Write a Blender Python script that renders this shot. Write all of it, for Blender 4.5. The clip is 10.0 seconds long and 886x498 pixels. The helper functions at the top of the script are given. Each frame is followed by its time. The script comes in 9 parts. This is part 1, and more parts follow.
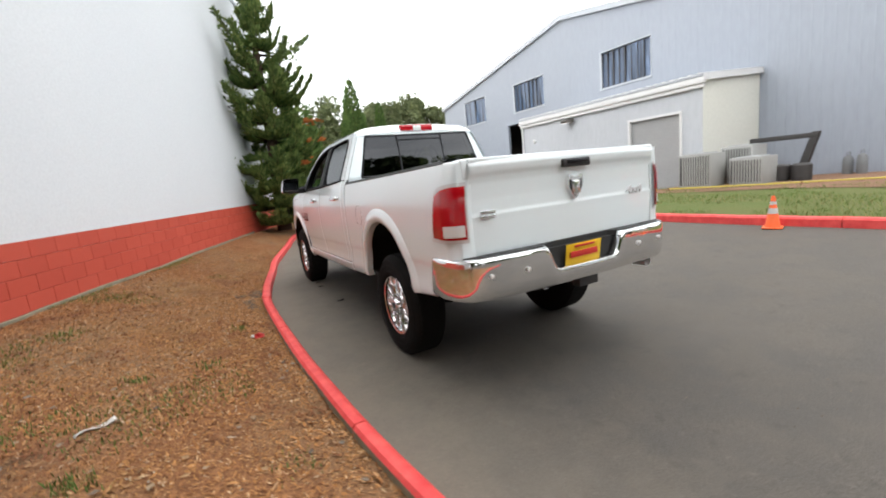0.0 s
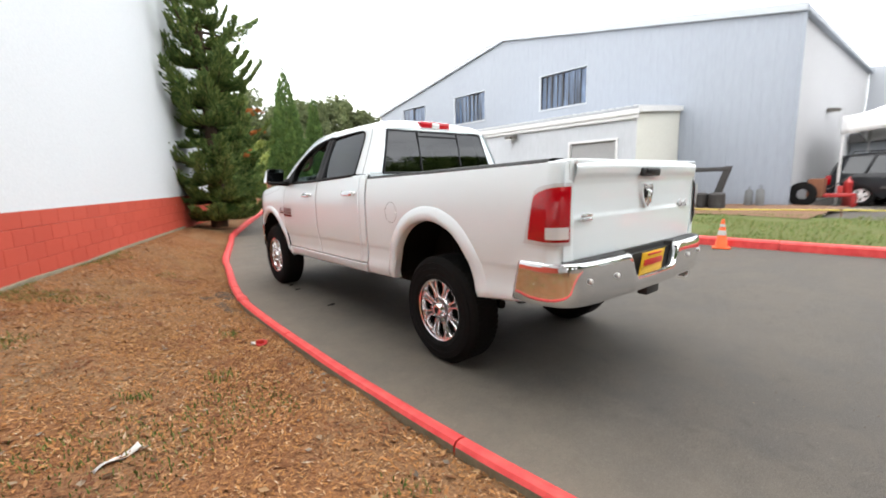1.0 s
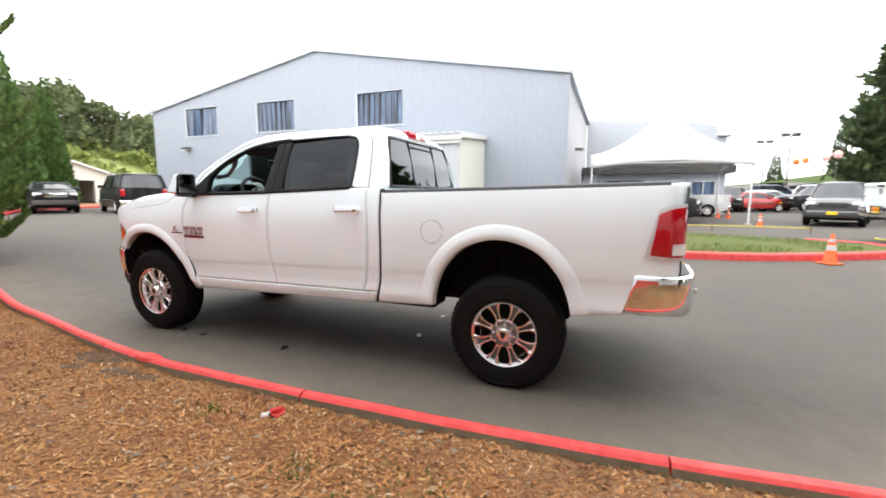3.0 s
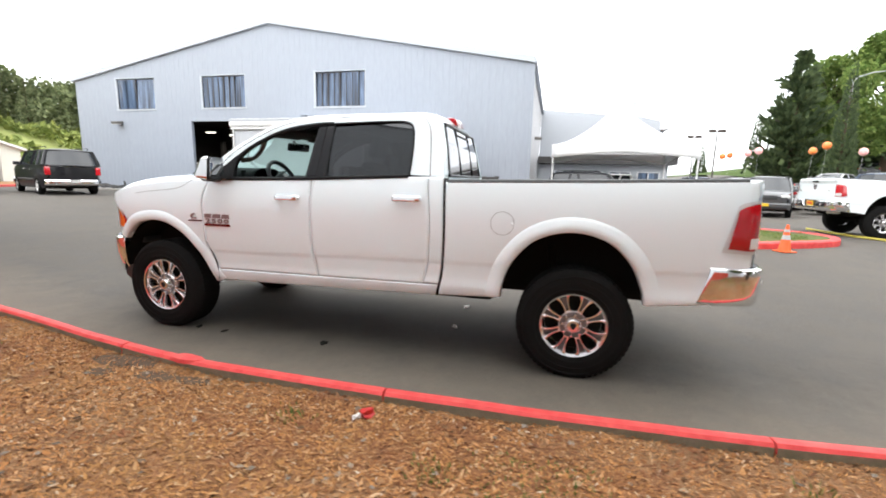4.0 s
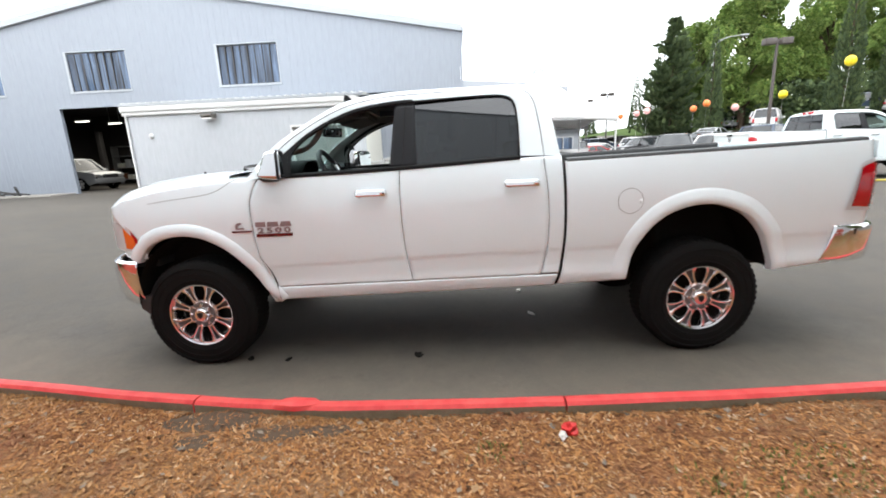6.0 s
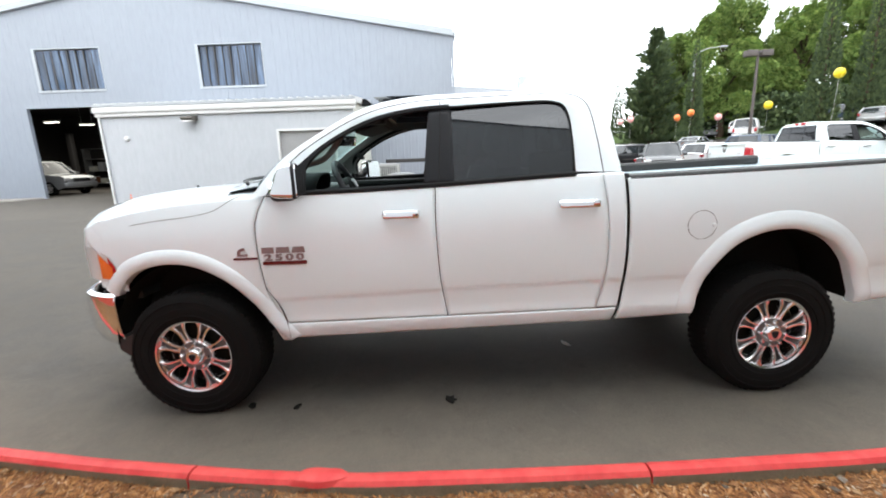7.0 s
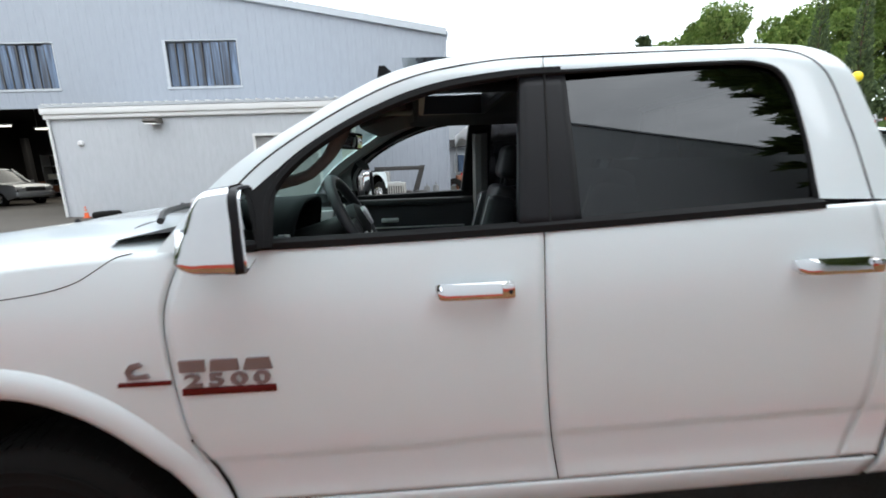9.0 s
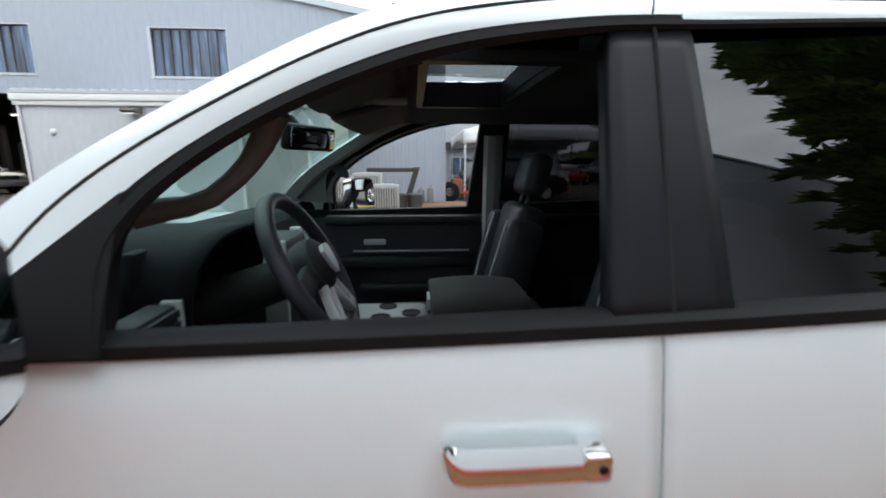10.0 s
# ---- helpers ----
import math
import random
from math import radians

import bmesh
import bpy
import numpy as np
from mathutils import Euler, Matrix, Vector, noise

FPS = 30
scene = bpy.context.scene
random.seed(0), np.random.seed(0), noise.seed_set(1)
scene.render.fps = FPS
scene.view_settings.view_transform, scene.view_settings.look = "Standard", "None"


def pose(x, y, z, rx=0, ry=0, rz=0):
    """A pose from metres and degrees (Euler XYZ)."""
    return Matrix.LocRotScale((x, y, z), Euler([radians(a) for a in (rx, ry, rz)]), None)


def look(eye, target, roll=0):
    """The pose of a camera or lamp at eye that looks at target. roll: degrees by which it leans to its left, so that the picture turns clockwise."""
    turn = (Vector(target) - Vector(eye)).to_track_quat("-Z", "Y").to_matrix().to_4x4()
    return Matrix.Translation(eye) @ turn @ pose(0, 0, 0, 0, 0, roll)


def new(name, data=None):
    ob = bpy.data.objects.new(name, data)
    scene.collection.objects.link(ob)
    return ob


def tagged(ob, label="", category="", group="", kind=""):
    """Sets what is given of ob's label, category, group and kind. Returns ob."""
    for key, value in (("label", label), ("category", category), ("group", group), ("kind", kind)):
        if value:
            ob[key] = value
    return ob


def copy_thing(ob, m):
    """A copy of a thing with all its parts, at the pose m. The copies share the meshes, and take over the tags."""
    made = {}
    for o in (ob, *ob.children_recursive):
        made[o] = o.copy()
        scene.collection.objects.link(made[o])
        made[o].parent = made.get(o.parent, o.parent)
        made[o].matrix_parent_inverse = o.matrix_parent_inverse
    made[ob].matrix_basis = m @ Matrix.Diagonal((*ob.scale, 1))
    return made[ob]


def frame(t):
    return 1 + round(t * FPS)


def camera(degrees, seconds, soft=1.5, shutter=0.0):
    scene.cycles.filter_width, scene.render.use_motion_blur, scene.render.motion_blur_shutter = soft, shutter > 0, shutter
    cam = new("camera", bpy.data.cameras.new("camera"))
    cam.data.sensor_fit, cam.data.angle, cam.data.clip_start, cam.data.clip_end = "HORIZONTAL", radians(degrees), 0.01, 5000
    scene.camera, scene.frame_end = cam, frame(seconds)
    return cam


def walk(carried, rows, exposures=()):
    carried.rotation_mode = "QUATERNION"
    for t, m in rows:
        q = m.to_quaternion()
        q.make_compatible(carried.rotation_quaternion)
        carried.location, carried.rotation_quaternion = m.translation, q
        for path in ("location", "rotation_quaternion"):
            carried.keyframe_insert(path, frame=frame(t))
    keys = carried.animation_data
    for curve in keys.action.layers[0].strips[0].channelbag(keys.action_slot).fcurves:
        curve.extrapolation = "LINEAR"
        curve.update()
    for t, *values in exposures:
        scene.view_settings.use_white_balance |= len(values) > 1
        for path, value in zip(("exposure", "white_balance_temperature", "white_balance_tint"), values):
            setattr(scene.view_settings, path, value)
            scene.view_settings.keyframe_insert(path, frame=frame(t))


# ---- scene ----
cam = camera(92.2, 10.0, soft=1.8, shutter=0.45)
PATH = [
    (0, (-2.185, -5.182, 1.45), (-1.254, -3.443, 1.12), -5.8),
    (0.5, (-2.587, -4.849, 1.448), (-1.514, -3.192, 1.128), -7.3),
    (1, (-2.953, -4.454, 1.436), (-1.703, -2.926, 1.122), -1.5),
    (1.5, (-3.307, -4.084, 1.411), (-1.846, -2.749, 1.12), 0.8),
    (2, (-3.497, -3.576, 1.423), (-1.96, -2.346, 1.07), 0.8),
    (2.5, (-3.725, -3.082, 1.451), (-2.004, -2.105, 1.158), -0.0),
    (4, (-4.166, -1.687, 1.495), (-2.251, -1.206, 1.174), 1.4),
    (4.5, (-4.18, -1.233, 1.517), (-2.251, -0.84, 1.162), -0.1),
    (5, (-4.245, -0.816, 1.519), (-2.285, -0.634, 1.168), 0.2),
    (5.5, (-4.164, -0.414, 1.534), (-2.212, -0.312, 1.113), -2.5),
    (7, (-3.522, 0.271, 1.638), (-1.566, 0.255, 1.22), -2.1),
    (7.5, (-3.225, 0.414, 1.653), (-1.257, 0.307, 1.313), -4.2),
    (8, (-2.874, 0.501, 1.676), (-0.905, 0.44, 1.331), -4.7),
    (8.5, (-2.488, 0.582, 1.66), (-0.517, 0.544, 1.321), -0.9),
    (9, (-2.137, 0.643, 1.67), (-0.177, 0.547, 1.281), -2.0),
    (9.5, (-1.769, 0.615, 1.674), (0.192, 0.589, 1.279), 0.4),
    (10, (-1.481, 0.646, 1.707), (0.478, 0.511, 1.326), -0.0),
]
walk(cam, [(t, look(eye, target, roll)) for t, eye, target, roll in PATH], [(0.0, 0.07, 6550, 9), (1.0, 0.34, 6550, 9), (2.0, 0.48, 6550, 9), (4.0, 0.41, 6500, 9), (5.5, 0.34, 6400, 8), (7.0, 0.30, 6300, 7), (8.5, 0.02, 6200, 6), (9.0, -0.12, 6150, 6), (9.5, -0.15, 6150, 6), (10.0, -0.13, 6150, 6)])

# ---- sky, sun ----
world = bpy.data.worlds.new("overcast_sky")
scene.world = world
world.use_nodes = True
wn, wl = world.node_tree.nodes, world.node_tree.links
wn.clear()
w_out = wn.new("ShaderNodeOutputWorld")
w_bg = wn.new("ShaderNodeBackground")
w_sky = wn.new("ShaderNodeTexSky")
w_sky.sky_type, w_sky.sun_disc = "NISHITA", False
w_sky.sun_elevation, w_sky.sun_rotation = radians(54), radians(265)
w_co = wn.new("ShaderNodeTexCoord")
w_map = wn.new("ShaderNodeMapping")
w_map.inputs["Scale"].default_value = (1.6, 1.6, 4.0)
w_noise = wn.new("ShaderNodeTexNoise")
w_noise.inputs["Scale"].default_value, w_noise.inputs["Detail"].default_value = 2.2, 5
w_ramp = wn.new("ShaderNodeValToRGB")
w_ramp.color_ramp.elements[0].position, w_ramp.color_ramp.elements[0].color = 0.30, (7.2, 7.4, 7.8, 1)
w_ramp.color_ramp.elements[1].position, w_ramp.color_ramp.elements[1].color = 0.62, (12.6, 12.7, 12.9, 1)
w_mix = wn.new("ShaderNodeMix")
w_mix.data_type = "RGBA"
w_mix.inputs["Factor"].default_value = 0.90
wl.new(w_co.outputs["Generated"], w_map.inputs["Vector"])
wl.new(w_map.outputs["Vector"], w_noise.inputs["Vector"])
wl.new(w_noise.outputs["Fac"], w_ramp.inputs["Fac"])
wl.new(w_sky.outputs["Color"], w_mix.inputs["A"])
wl.new(w_ramp.outputs["Color"], w_mix.inputs["B"])
wl.new(w_mix.outputs["Result"], w_bg.inputs["Color"])
wl.new(w_bg.outputs["Background"], w_out.inputs["Surface"])
w_bg.inputs["Strength"].default_value = 0.215

sun_data = bpy.data.lights.new("sun", "SUN")
sun_data.energy, sun_data.angle, sun_data.color = 3.3, radians(150), (1.0, 0.97, 0.94)
sun = new("sun", sun_data)
sun.matrix_world = look((-11, -1, 15), (0, 0, 0))


# ---- materials ----
def material(name, color=(0.5, 0.5, 0.5), rough=0.5, metal=0.0, coat=0.0, spec=0.5, emit=None, emit_strength=0.0):
    m = bpy.data.materials.new(name)
    m.use_nodes = True
    b = m.node_tree.nodes["Principled BSDF"]
    b.inputs["Base Color"].default_value = (*color, 1)
    b.inputs["Roughness"].default_value = rough
    b.inputs["Metallic"].default_value = metal
    b.inputs["Coat Weight"].default_value = coat
    b.inputs["Coat Roughness"].default_value = 0.04
    b.inputs["Specular IOR Level"].default_value = spec
    if emit:
        b.inputs["Emission Color"].default_value = (*emit, 1)
        b.inputs["Emission Strength"].default_value = emit_strength
    return m


def nodes_of(m):
    return m.node_tree.nodes, m.node_tree.links, m.node_tree.nodes["Principled BSDF"]


def noise_node(m, scale, detail=4, stretch=(1, 1, 1), rough=0.55):
    n, l, b = nodes_of(m)
    co = n.new("ShaderNodeTexCoord")
    mp = n.new("ShaderNodeMapping")
    mp.inputs["Scale"].default_value = stretch
    tx = n.new("ShaderNodeTexNoise")
    tx.inputs["Scale"].default_value, tx.inputs["Detail"].default_value, tx.inputs["Roughness"].default_value = scale, detail, rough
    l.new(co.outputs["Object"], mp.inputs["Vector"])
    l.new(mp.outputs["Vector"], tx.inputs["Vector"])
    return tx.outputs["Fac"]


def ramp(m, fac, stops):
    n, l, b = nodes_of(m)
    r = n.new("ShaderNodeValToRGB")
    e = r.color_ramp.elements
    while len(e) < len(stops):
        e.new(0.5)
    for k, (p, c) in enumerate(stops):
        e[k].position, e[k].color = p, (*c, 1)
    l.new(fac, r.inputs["Fac"])
    return r.outputs["Color"]


def mixed(m, fac, a, b_, mode="MIX"):
    n, l, b = nodes_of(m)
    x = n.new("ShaderNodeMix")
    x.data_type, x.blend_type = "RGBA", mode
    for key, v in (("Factor", fac), ("A", a), ("B", b_)):
        if isinstance(v, (int, float)):
            x.inputs[key].default_value = v
        elif isinstance(v, tuple):
            x.inputs[key].default_value = (*v, 1)
        else:
            l.new(v, x.inputs[key])
    return x.outputs["Result"]


def colored(m, color):
    n, l, b = nodes_of(m)
    l.new(color, b.inputs["Base Color"])
    return m


def bumped(m, height, strength=0.3, dist=0.01):
    n, l, b = nodes_of(m)
    u = n.new("ShaderNodeBump")
    u.inputs["Strength"].default_value, u.inputs["Distance"].default_value = strength, dist
    l.new(height, u.inputs["Height"])
    l.new(u.outputs["Normal"], b.inputs["Normal"])
    return m


def rough_from(m, fac, lo, hi):
    n, l, b = nodes_of(m)
    r = n.new("ShaderNodeMapRange")
    r.inputs["To Min"].default_value, r.inputs["To Max"].default_value = lo, hi
    l.new(fac, r.inputs["Value"])
    l.new(r.outputs["Result"], b.inputs["Roughness"])
    return m


def varied(name, a, b, scale=3.0, fine=60.0, rough=0.7, bump=0.15, dist=0.005, metal=0.0, stretch=(1, 1, 1), coat=0.0, spec=0.5):
    """Colour that wanders between a and b at two scales, with fine relief."""
    m = material(name, a, rough, metal, coat, spec)
    big, small = noise_node(m, scale, 5, stretch), noise_node(m, fine, 3, stretch)
    c = mixed(m, big, a, b)
    d = tuple(v * 0.8 for v in b)
    c = mixed(m, mixed(m, 0.35, (0, 0, 0), ramp(m, small, [(0.35, (0, 0, 0)), (0.75, (1, 1, 1))])), c, d)
    colored(m, c)
    if bump:
        bumped(m, small, bump, dist)
    return m


def by_island(name, stops, rough=0.85, spec=0.3, translucent=0.0, random_object=False):
    """Each loose piece takes its own colour from the stops."""
    m = material(name, stops[0][1], rough, spec=spec)
    n, l, b = nodes_of(m)
    if random_object:
        g = n.new("ShaderNodeObjectInfo").outputs["Random"]
    else:
        g = n.new("ShaderNodeNewGeometry").outputs["Random Per Island"]
    colored(m, ramp(m, g, stops))
    return m


def glass(name, tint, rough=0.0, alpha=0.2, mirror=0.06):
    """A pane: a tinted see-through layer with a glossy face by Fresnel."""
    m = bpy.data.materials.new(name)
    m.use_nodes = True
    n, l = m.node_tree.nodes, m.node_tree.links
    n.clear()
    out, mix, tr, gl, lw = (n.new("ShaderNode" + k) for k in ("OutputMaterial", "MixShader", "BsdfTransparent", "BsdfGlossy", "LayerWeight"))
    tr.inputs["Color"].default_value = (*tint, 1)
    gl.inputs["Roughness"].default_value = rough
    gl.inputs["Color"].default_value = (0.95, 0.97, 1.0, 1)
    lw.inputs["Blend"].default_value = 0.5
    pw = n.new("ShaderNodeMath")
    pw.operation = "POWER"
    pw.inputs[1].default_value = 4.5
    ma = n.new("ShaderNodeMath")
    ma.operation = "MULTIPLY_ADD"
    ma.inputs[1].default_value, ma.inputs[2].default_value = 1 - mirror, mirror
    l.new(lw.outputs["Facing"], pw.inputs[0])
    l.new(pw.outputs["Value"], ma.inputs[0])
    l.new(ma.outputs["Value"], mix.inputs["Fac"])
    l.new(tr.outputs["BSDF"], mix.inputs[1])
    l.new(gl.outputs["BSDF"], mix.inputs[2])
    l.new(mix.outputs["Shader"], out.inputs["Surface"])
    return m


# asphalt: grey, aged, with aggregate, patches and stains
ASPHALT = material("asphalt", (0.1, 0.1, 0.1), 0.85, spec=0.35)
_big = noise_node(ASPHALT, 0.35, 6)
_mid = noise_node(ASPHALT, 2.3, 6)
_fine = noise_node(ASPHALT, 130, 3)
_speck = noise_node(ASPHALT, 300, 1)
_c = mixed(ASPHALT, ramp(ASPHALT, _big, [(0.35, (0, 0, 0)), (0.65, (1, 1, 1))]), (0.095, 0.083, 0.070), (0.118, 0.103, 0.086))
_c = mixed(ASPHALT, ramp(ASPHALT, _mid, [(0.42, (0.55, 0.55, 0.55)), (0.56, (0, 0, 0))]), _c, (0.072, 0.066, 0.060))
_c = mixed(ASPHALT, ramp(ASPHALT, _fine, [(0.36, (0.75, 0.75, 0.75)), (0.62, (0, 0, 0))]), _c, (0.044, 0.040, 0.035))
_c = mixed(ASPHALT, ramp(ASPHALT, _speck, [(0.66, (0, 0, 0)), (0.74, (0.6, 0.6, 0.6))]), _c, (0.191, 0.184, 0.177))
_c = mixed(ASPHALT, ramp(ASPHALT, noise_node(ASPHALT, 0.8, 6), [(0.50, (0, 0, 0)), (0.66, (0.45, 0.45, 0.45))]), _c, (0.099, 0.085, 0.070))
_c = mixed(ASPHALT, ramp(ASPHALT, noise_node(ASPHALT, 7.0, 7), [(0.60, (0, 0, 0)), (0.70, (0.55, 0.55, 0.55))]), _c, (0.053, 0.047, 0.041))
_c = mixed(ASPHALT, ramp(ASPHALT, noise_node(ASPHALT, 26.0, 5), [(0.62, (0, 0, 0)), (0.72, (0.4, 0.4, 0.4))]), _c, (0.147, 0.129, 0.110))
colored(ASPHALT, _c)
bumped(ASPHALT, _fine, 0.5, 0.004)
rough_from(ASPHALT, _mid, 0.7, 0.95)

MULCH = material("mulch", (0.22, 0.13, 0.07), 0.95, spec=0.15)
_a, _b2, _d = noise_node(MULCH, 0.7, 5), noise_node(MULCH, 55, 5), noise_node(MULCH, 2.6, 6)
_c = mixed(MULCH, ramp(MULCH, _b2, [(0.3, (0, 0, 0)), (0.7, (1, 1, 1))]), (0.12, 0.055, 0.028), (0.36, 0.17, 0.075))
_c = mixed(MULCH, ramp(MULCH, _a, [(0.45, (0, 0, 0)), (0.62, (0.55, 0.55, 0.55))]), _c, (0.27, 0.19, 0.11))
_c = mixed(MULCH, ramp(MULCH, _d, [(0.60, (0, 0, 0)), (0.70, (0.5, 0.5, 0.5))]), _c, (0.07, 0.055, 0.035))
colored(MULCH, _c)
bumped(MULCH, _b2, 0.9, 0.02)

CHIPS = by_island("bark_chips", [(0.0, (0.11, 0.048, 0.024)), (0.2, (0.24, 0.106, 0.042)), (0.5, (0.38, 0.172, 0.062)), (0.8, (0.45, 0.222, 0.085)), (0.96, (0.55, 0.35, 0.19)), (1.0, (0.48, 0.40, 0.30))], 0.92, 0.18)
# chips weather in patches: straw, rust and wet dark
_n, _l, _b3 = nodes_of(CHIPS)
_base = _b3.inputs["Base Color"].links[0].from_socket
_w1, _w2 = noise_node(CHIPS, 0.9, 5), noise_node(CHIPS, 2.7, 6)
_c = mixed(CHIPS, ramp(CHIPS, _w1, [(0.52, (0, 0, 0)), (0.68, (0.4, 0.4, 0.4))]), _base, (0.34, 0.20, 0.075))
_c = mixed(CHIPS, ramp(CHIPS, _w2, [(0.52, (0, 0, 0)), (0.68, (0.7, 0.7, 0.7))]), _c, (0.18, 0.072, 0.042))
colored(CHIPS, _c)
GRASS = by_island("grass_blades", [(0.0, (0.075, 0.125, 0.025)), (0.6, (0.135, 0.195, 0.045)), (0.88, (0.22, 0.215, 0.075)), (1.0, (0.32, 0.25, 0.12))], 0.8)
LAWN = varied("worn_lawn", (0.060, 0.112, 0.026), (0.135, 0.120, 0.055), 1.1, 45, 0.95, 0.6, 0.02, spec=0.1)
# slope grass colour is darkened for the shade under the trees
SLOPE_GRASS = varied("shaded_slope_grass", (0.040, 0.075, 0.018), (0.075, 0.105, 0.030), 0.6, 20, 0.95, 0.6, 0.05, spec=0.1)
SOIL = varied("red_brown_soil", (0.16, 0.085, 0.052), (0.21, 0.135, 0.092), 1.5, 30, 0.95, 0.6, 0.02, spec=0.1)

# kerb: red paint worn to concrete at the edges
KERB = material("red_kerb_paint", (0.5, 0.03, 0.03), 0.6, spec=0.4)
_k, _k2 = noise_node(KERB, 9, 6), noise_node(KERB, 60, 4)
_c = mixed(KERB, ramp(KERB, _k, [(0.35, (0, 0, 0)), (0.7, (1, 1, 1))]), (0.56, 0.04, 0.042), (0.70, 0.085, 0.075))
_c = mixed(KERB, ramp(KERB, _k2, [(0.62, (0, 0, 0)), (0.72, (0.8, 0.8, 0.8))]), _c, (0.33, 0.09, 0.07))
colored(KERB, _c)
bumped(KERB, _k2, 0.35, 0.004)
CONCRETE = varied("weathered_concrete", (0.36, 0.315, 0.24), (0.13, 0.13, 0.075), 8, 60, 0.9, 0.6, 0.006)
PALE_CONCRETE = varied("pale_concrete", (0.36, 0.34, 0.31), (0.27, 0.25, 0.23), 2, 50, 0.9, 0.3, 0.004)

WHITE_WALL = varied("white_painted_block", (0.74, 0.77, 0.79), (0.68, 0.71, 0.74), 0.5, 30, 0.75, 0.12, 0.004)
# side wall: paler paint, brightened further to offset the shade falling on it
SIDING_PALE = varied("brightened_pale_siding", (0.46, 0.465, 0.48), (0.43, 0.435, 0.45), 0.4, 8, 0.5, 0.03, 0.003, stretch=(1, 1, 0.25))
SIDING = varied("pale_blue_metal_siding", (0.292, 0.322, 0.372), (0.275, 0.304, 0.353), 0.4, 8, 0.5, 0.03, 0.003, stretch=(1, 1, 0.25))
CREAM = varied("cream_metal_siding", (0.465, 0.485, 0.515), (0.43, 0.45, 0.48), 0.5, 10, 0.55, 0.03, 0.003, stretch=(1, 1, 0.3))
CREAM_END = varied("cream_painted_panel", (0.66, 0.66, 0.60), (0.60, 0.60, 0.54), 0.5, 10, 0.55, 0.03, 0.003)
TRIM = varied("off_white_trim", (0.70, 0.70, 0.70), (0.60, 0.60, 0.60), 2, 30, 0.5, 0.05, 0.003)
TRIM_GREY = varied("grey_roof_trim", (0.45, 0.48, 0.52), (0.38, 0.41, 0.45), 2, 30, 0.5, 0.05, 0.003)
ROOF_METAL = varied("grey_metal_roof", (0.42, 0.44, 0.47), (0.36, 0.38, 0.41), 1, 20, 0.45, 0.03, 0.003, metal=0.3)
GREY_WALL = varied("grey_office_wall", (0.40, 0.42, 0.45), (0.35, 0.37, 0.40), 0.5, 15, 0.7, 0.05, 0.003)
# near-black colour puts the gloom of unlit interiors into the surfaces
DARK_ROOM = varied("unlit_room_dark", (0.05, 0.045, 0.04), (0.03, 0.027, 0.025), 1, 10, 0.9, 0.0)
SHUTTER = varied("grey_roller_shutter", (0.36, 0.36, 0.36), (0.30, 0.30, 0.30), 2, 20, 0.6, 0.05, 0.003)
TUBE_GLOW = material("fluorescent_tube", (1, 1, 1), 0.4, emit=(1.0, 0.93, 0.8), emit_strength=3)
# panes with blue sky reflection painted into their colour, streaked like strip blinds
WINDOW_PANE = material("window_pane", (0.05, 0.075, 0.12), 0.06, 0.0, spec=0.5)
_s1, _s2 = noise_node(WINDOW_PANE, 3.2, 4, (1, 1, 0.05)), noise_node(WINDOW_PANE, 13, 3, (1, 1, 0.03))
_c = mixed(WINDOW_PANE, ramp(WINDOW_PANE, _s1, [(0.42, (0, 0, 0)), (0.60, (1, 1, 1))]), (0.025, 0.035, 0.055), (0.13, 0.19, 0.30))
colored(WINDOW_PANE, mixed(WINDOW_PANE, ramp(WINDOW_PANE, _s2, [(0.45, (0, 0, 0)), (0.62, (0.7, 0.7, 0.7))]), _c, (0.03, 0.035, 0.05)))
nodes_of(WINDOW_PANE)[2].inputs["IOR"].default_value = 1.38

PAINT = material("white_car_paint", (0.82, 0.825, 0.83), 0.30, coat=1.0)
_p = noise_node(PAINT, 900, 2)
colored(PAINT, mixed(PAINT, _p, (0.830, 0.902, 0.922), (0.810, 0.884, 0.906)))
CHROME = material("chrome", (0.86, 0.86, 0.87), 0.06, 1.0)
rough_from(CHROME, noise_node(CHROME, 14, 4), 0.03, 0.12)
ALLOY = material("polished_alloy", (0.88, 0.88, 0.89), 0.20, 1.0)
CAST = varied("dull_shaded_alloy", (0.22, 0.20, 0.20), (0.16, 0.15, 0.15), 20, 120, 0.5, 0.1, 0.001, metal=0.6)
EMBLEM = material("bright_silver_emblem", (0.66, 0.66, 0.67), 0.35, 0.3)
TRAY = varied("grey_console_tray", (0.20, 0.20, 0.20), (0.16, 0.16, 0.16), 8, 200, 0.5, 0.05, 0.001)
CUP_TRAY = material("silver_cup_tray", (0.36, 0.36, 0.36), 0.45, 0.3)
RUBBER = varied("tyre_rubber", (0.007, 0.007, 0.007), (0.012, 0.0115, 0.011), 8, 120, 0.85, 0.2, 0.002, spec=0.12)
BLACK = varied("black_plastic", (0.02, 0.02, 0.021), (0.028, 0.028, 0.028), 10, 300, 0.55, 0.1, 0.001)
SATIN = material("satin_black_trim", (0.012, 0.012, 0.014), 0.42, spec=0.22)
UNDER = varied("dark_underbody", (0.007, 0.0065, 0.006), (0.015, 0.014, 0.012), 4, 60, 0.9, 0.2, 0.003, spec=0.15)
DOOR_RUBBER = varied("black_door_rubber", (0.008, 0.008, 0.0085), (0.012, 0.012, 0.013), 12, 200, 0.65, 0.05, 0.001, spec=0.2)
SEAM = material("panel_gap_shadow", (0.03, 0.03, 0.03), 0.9, spec=0.1)
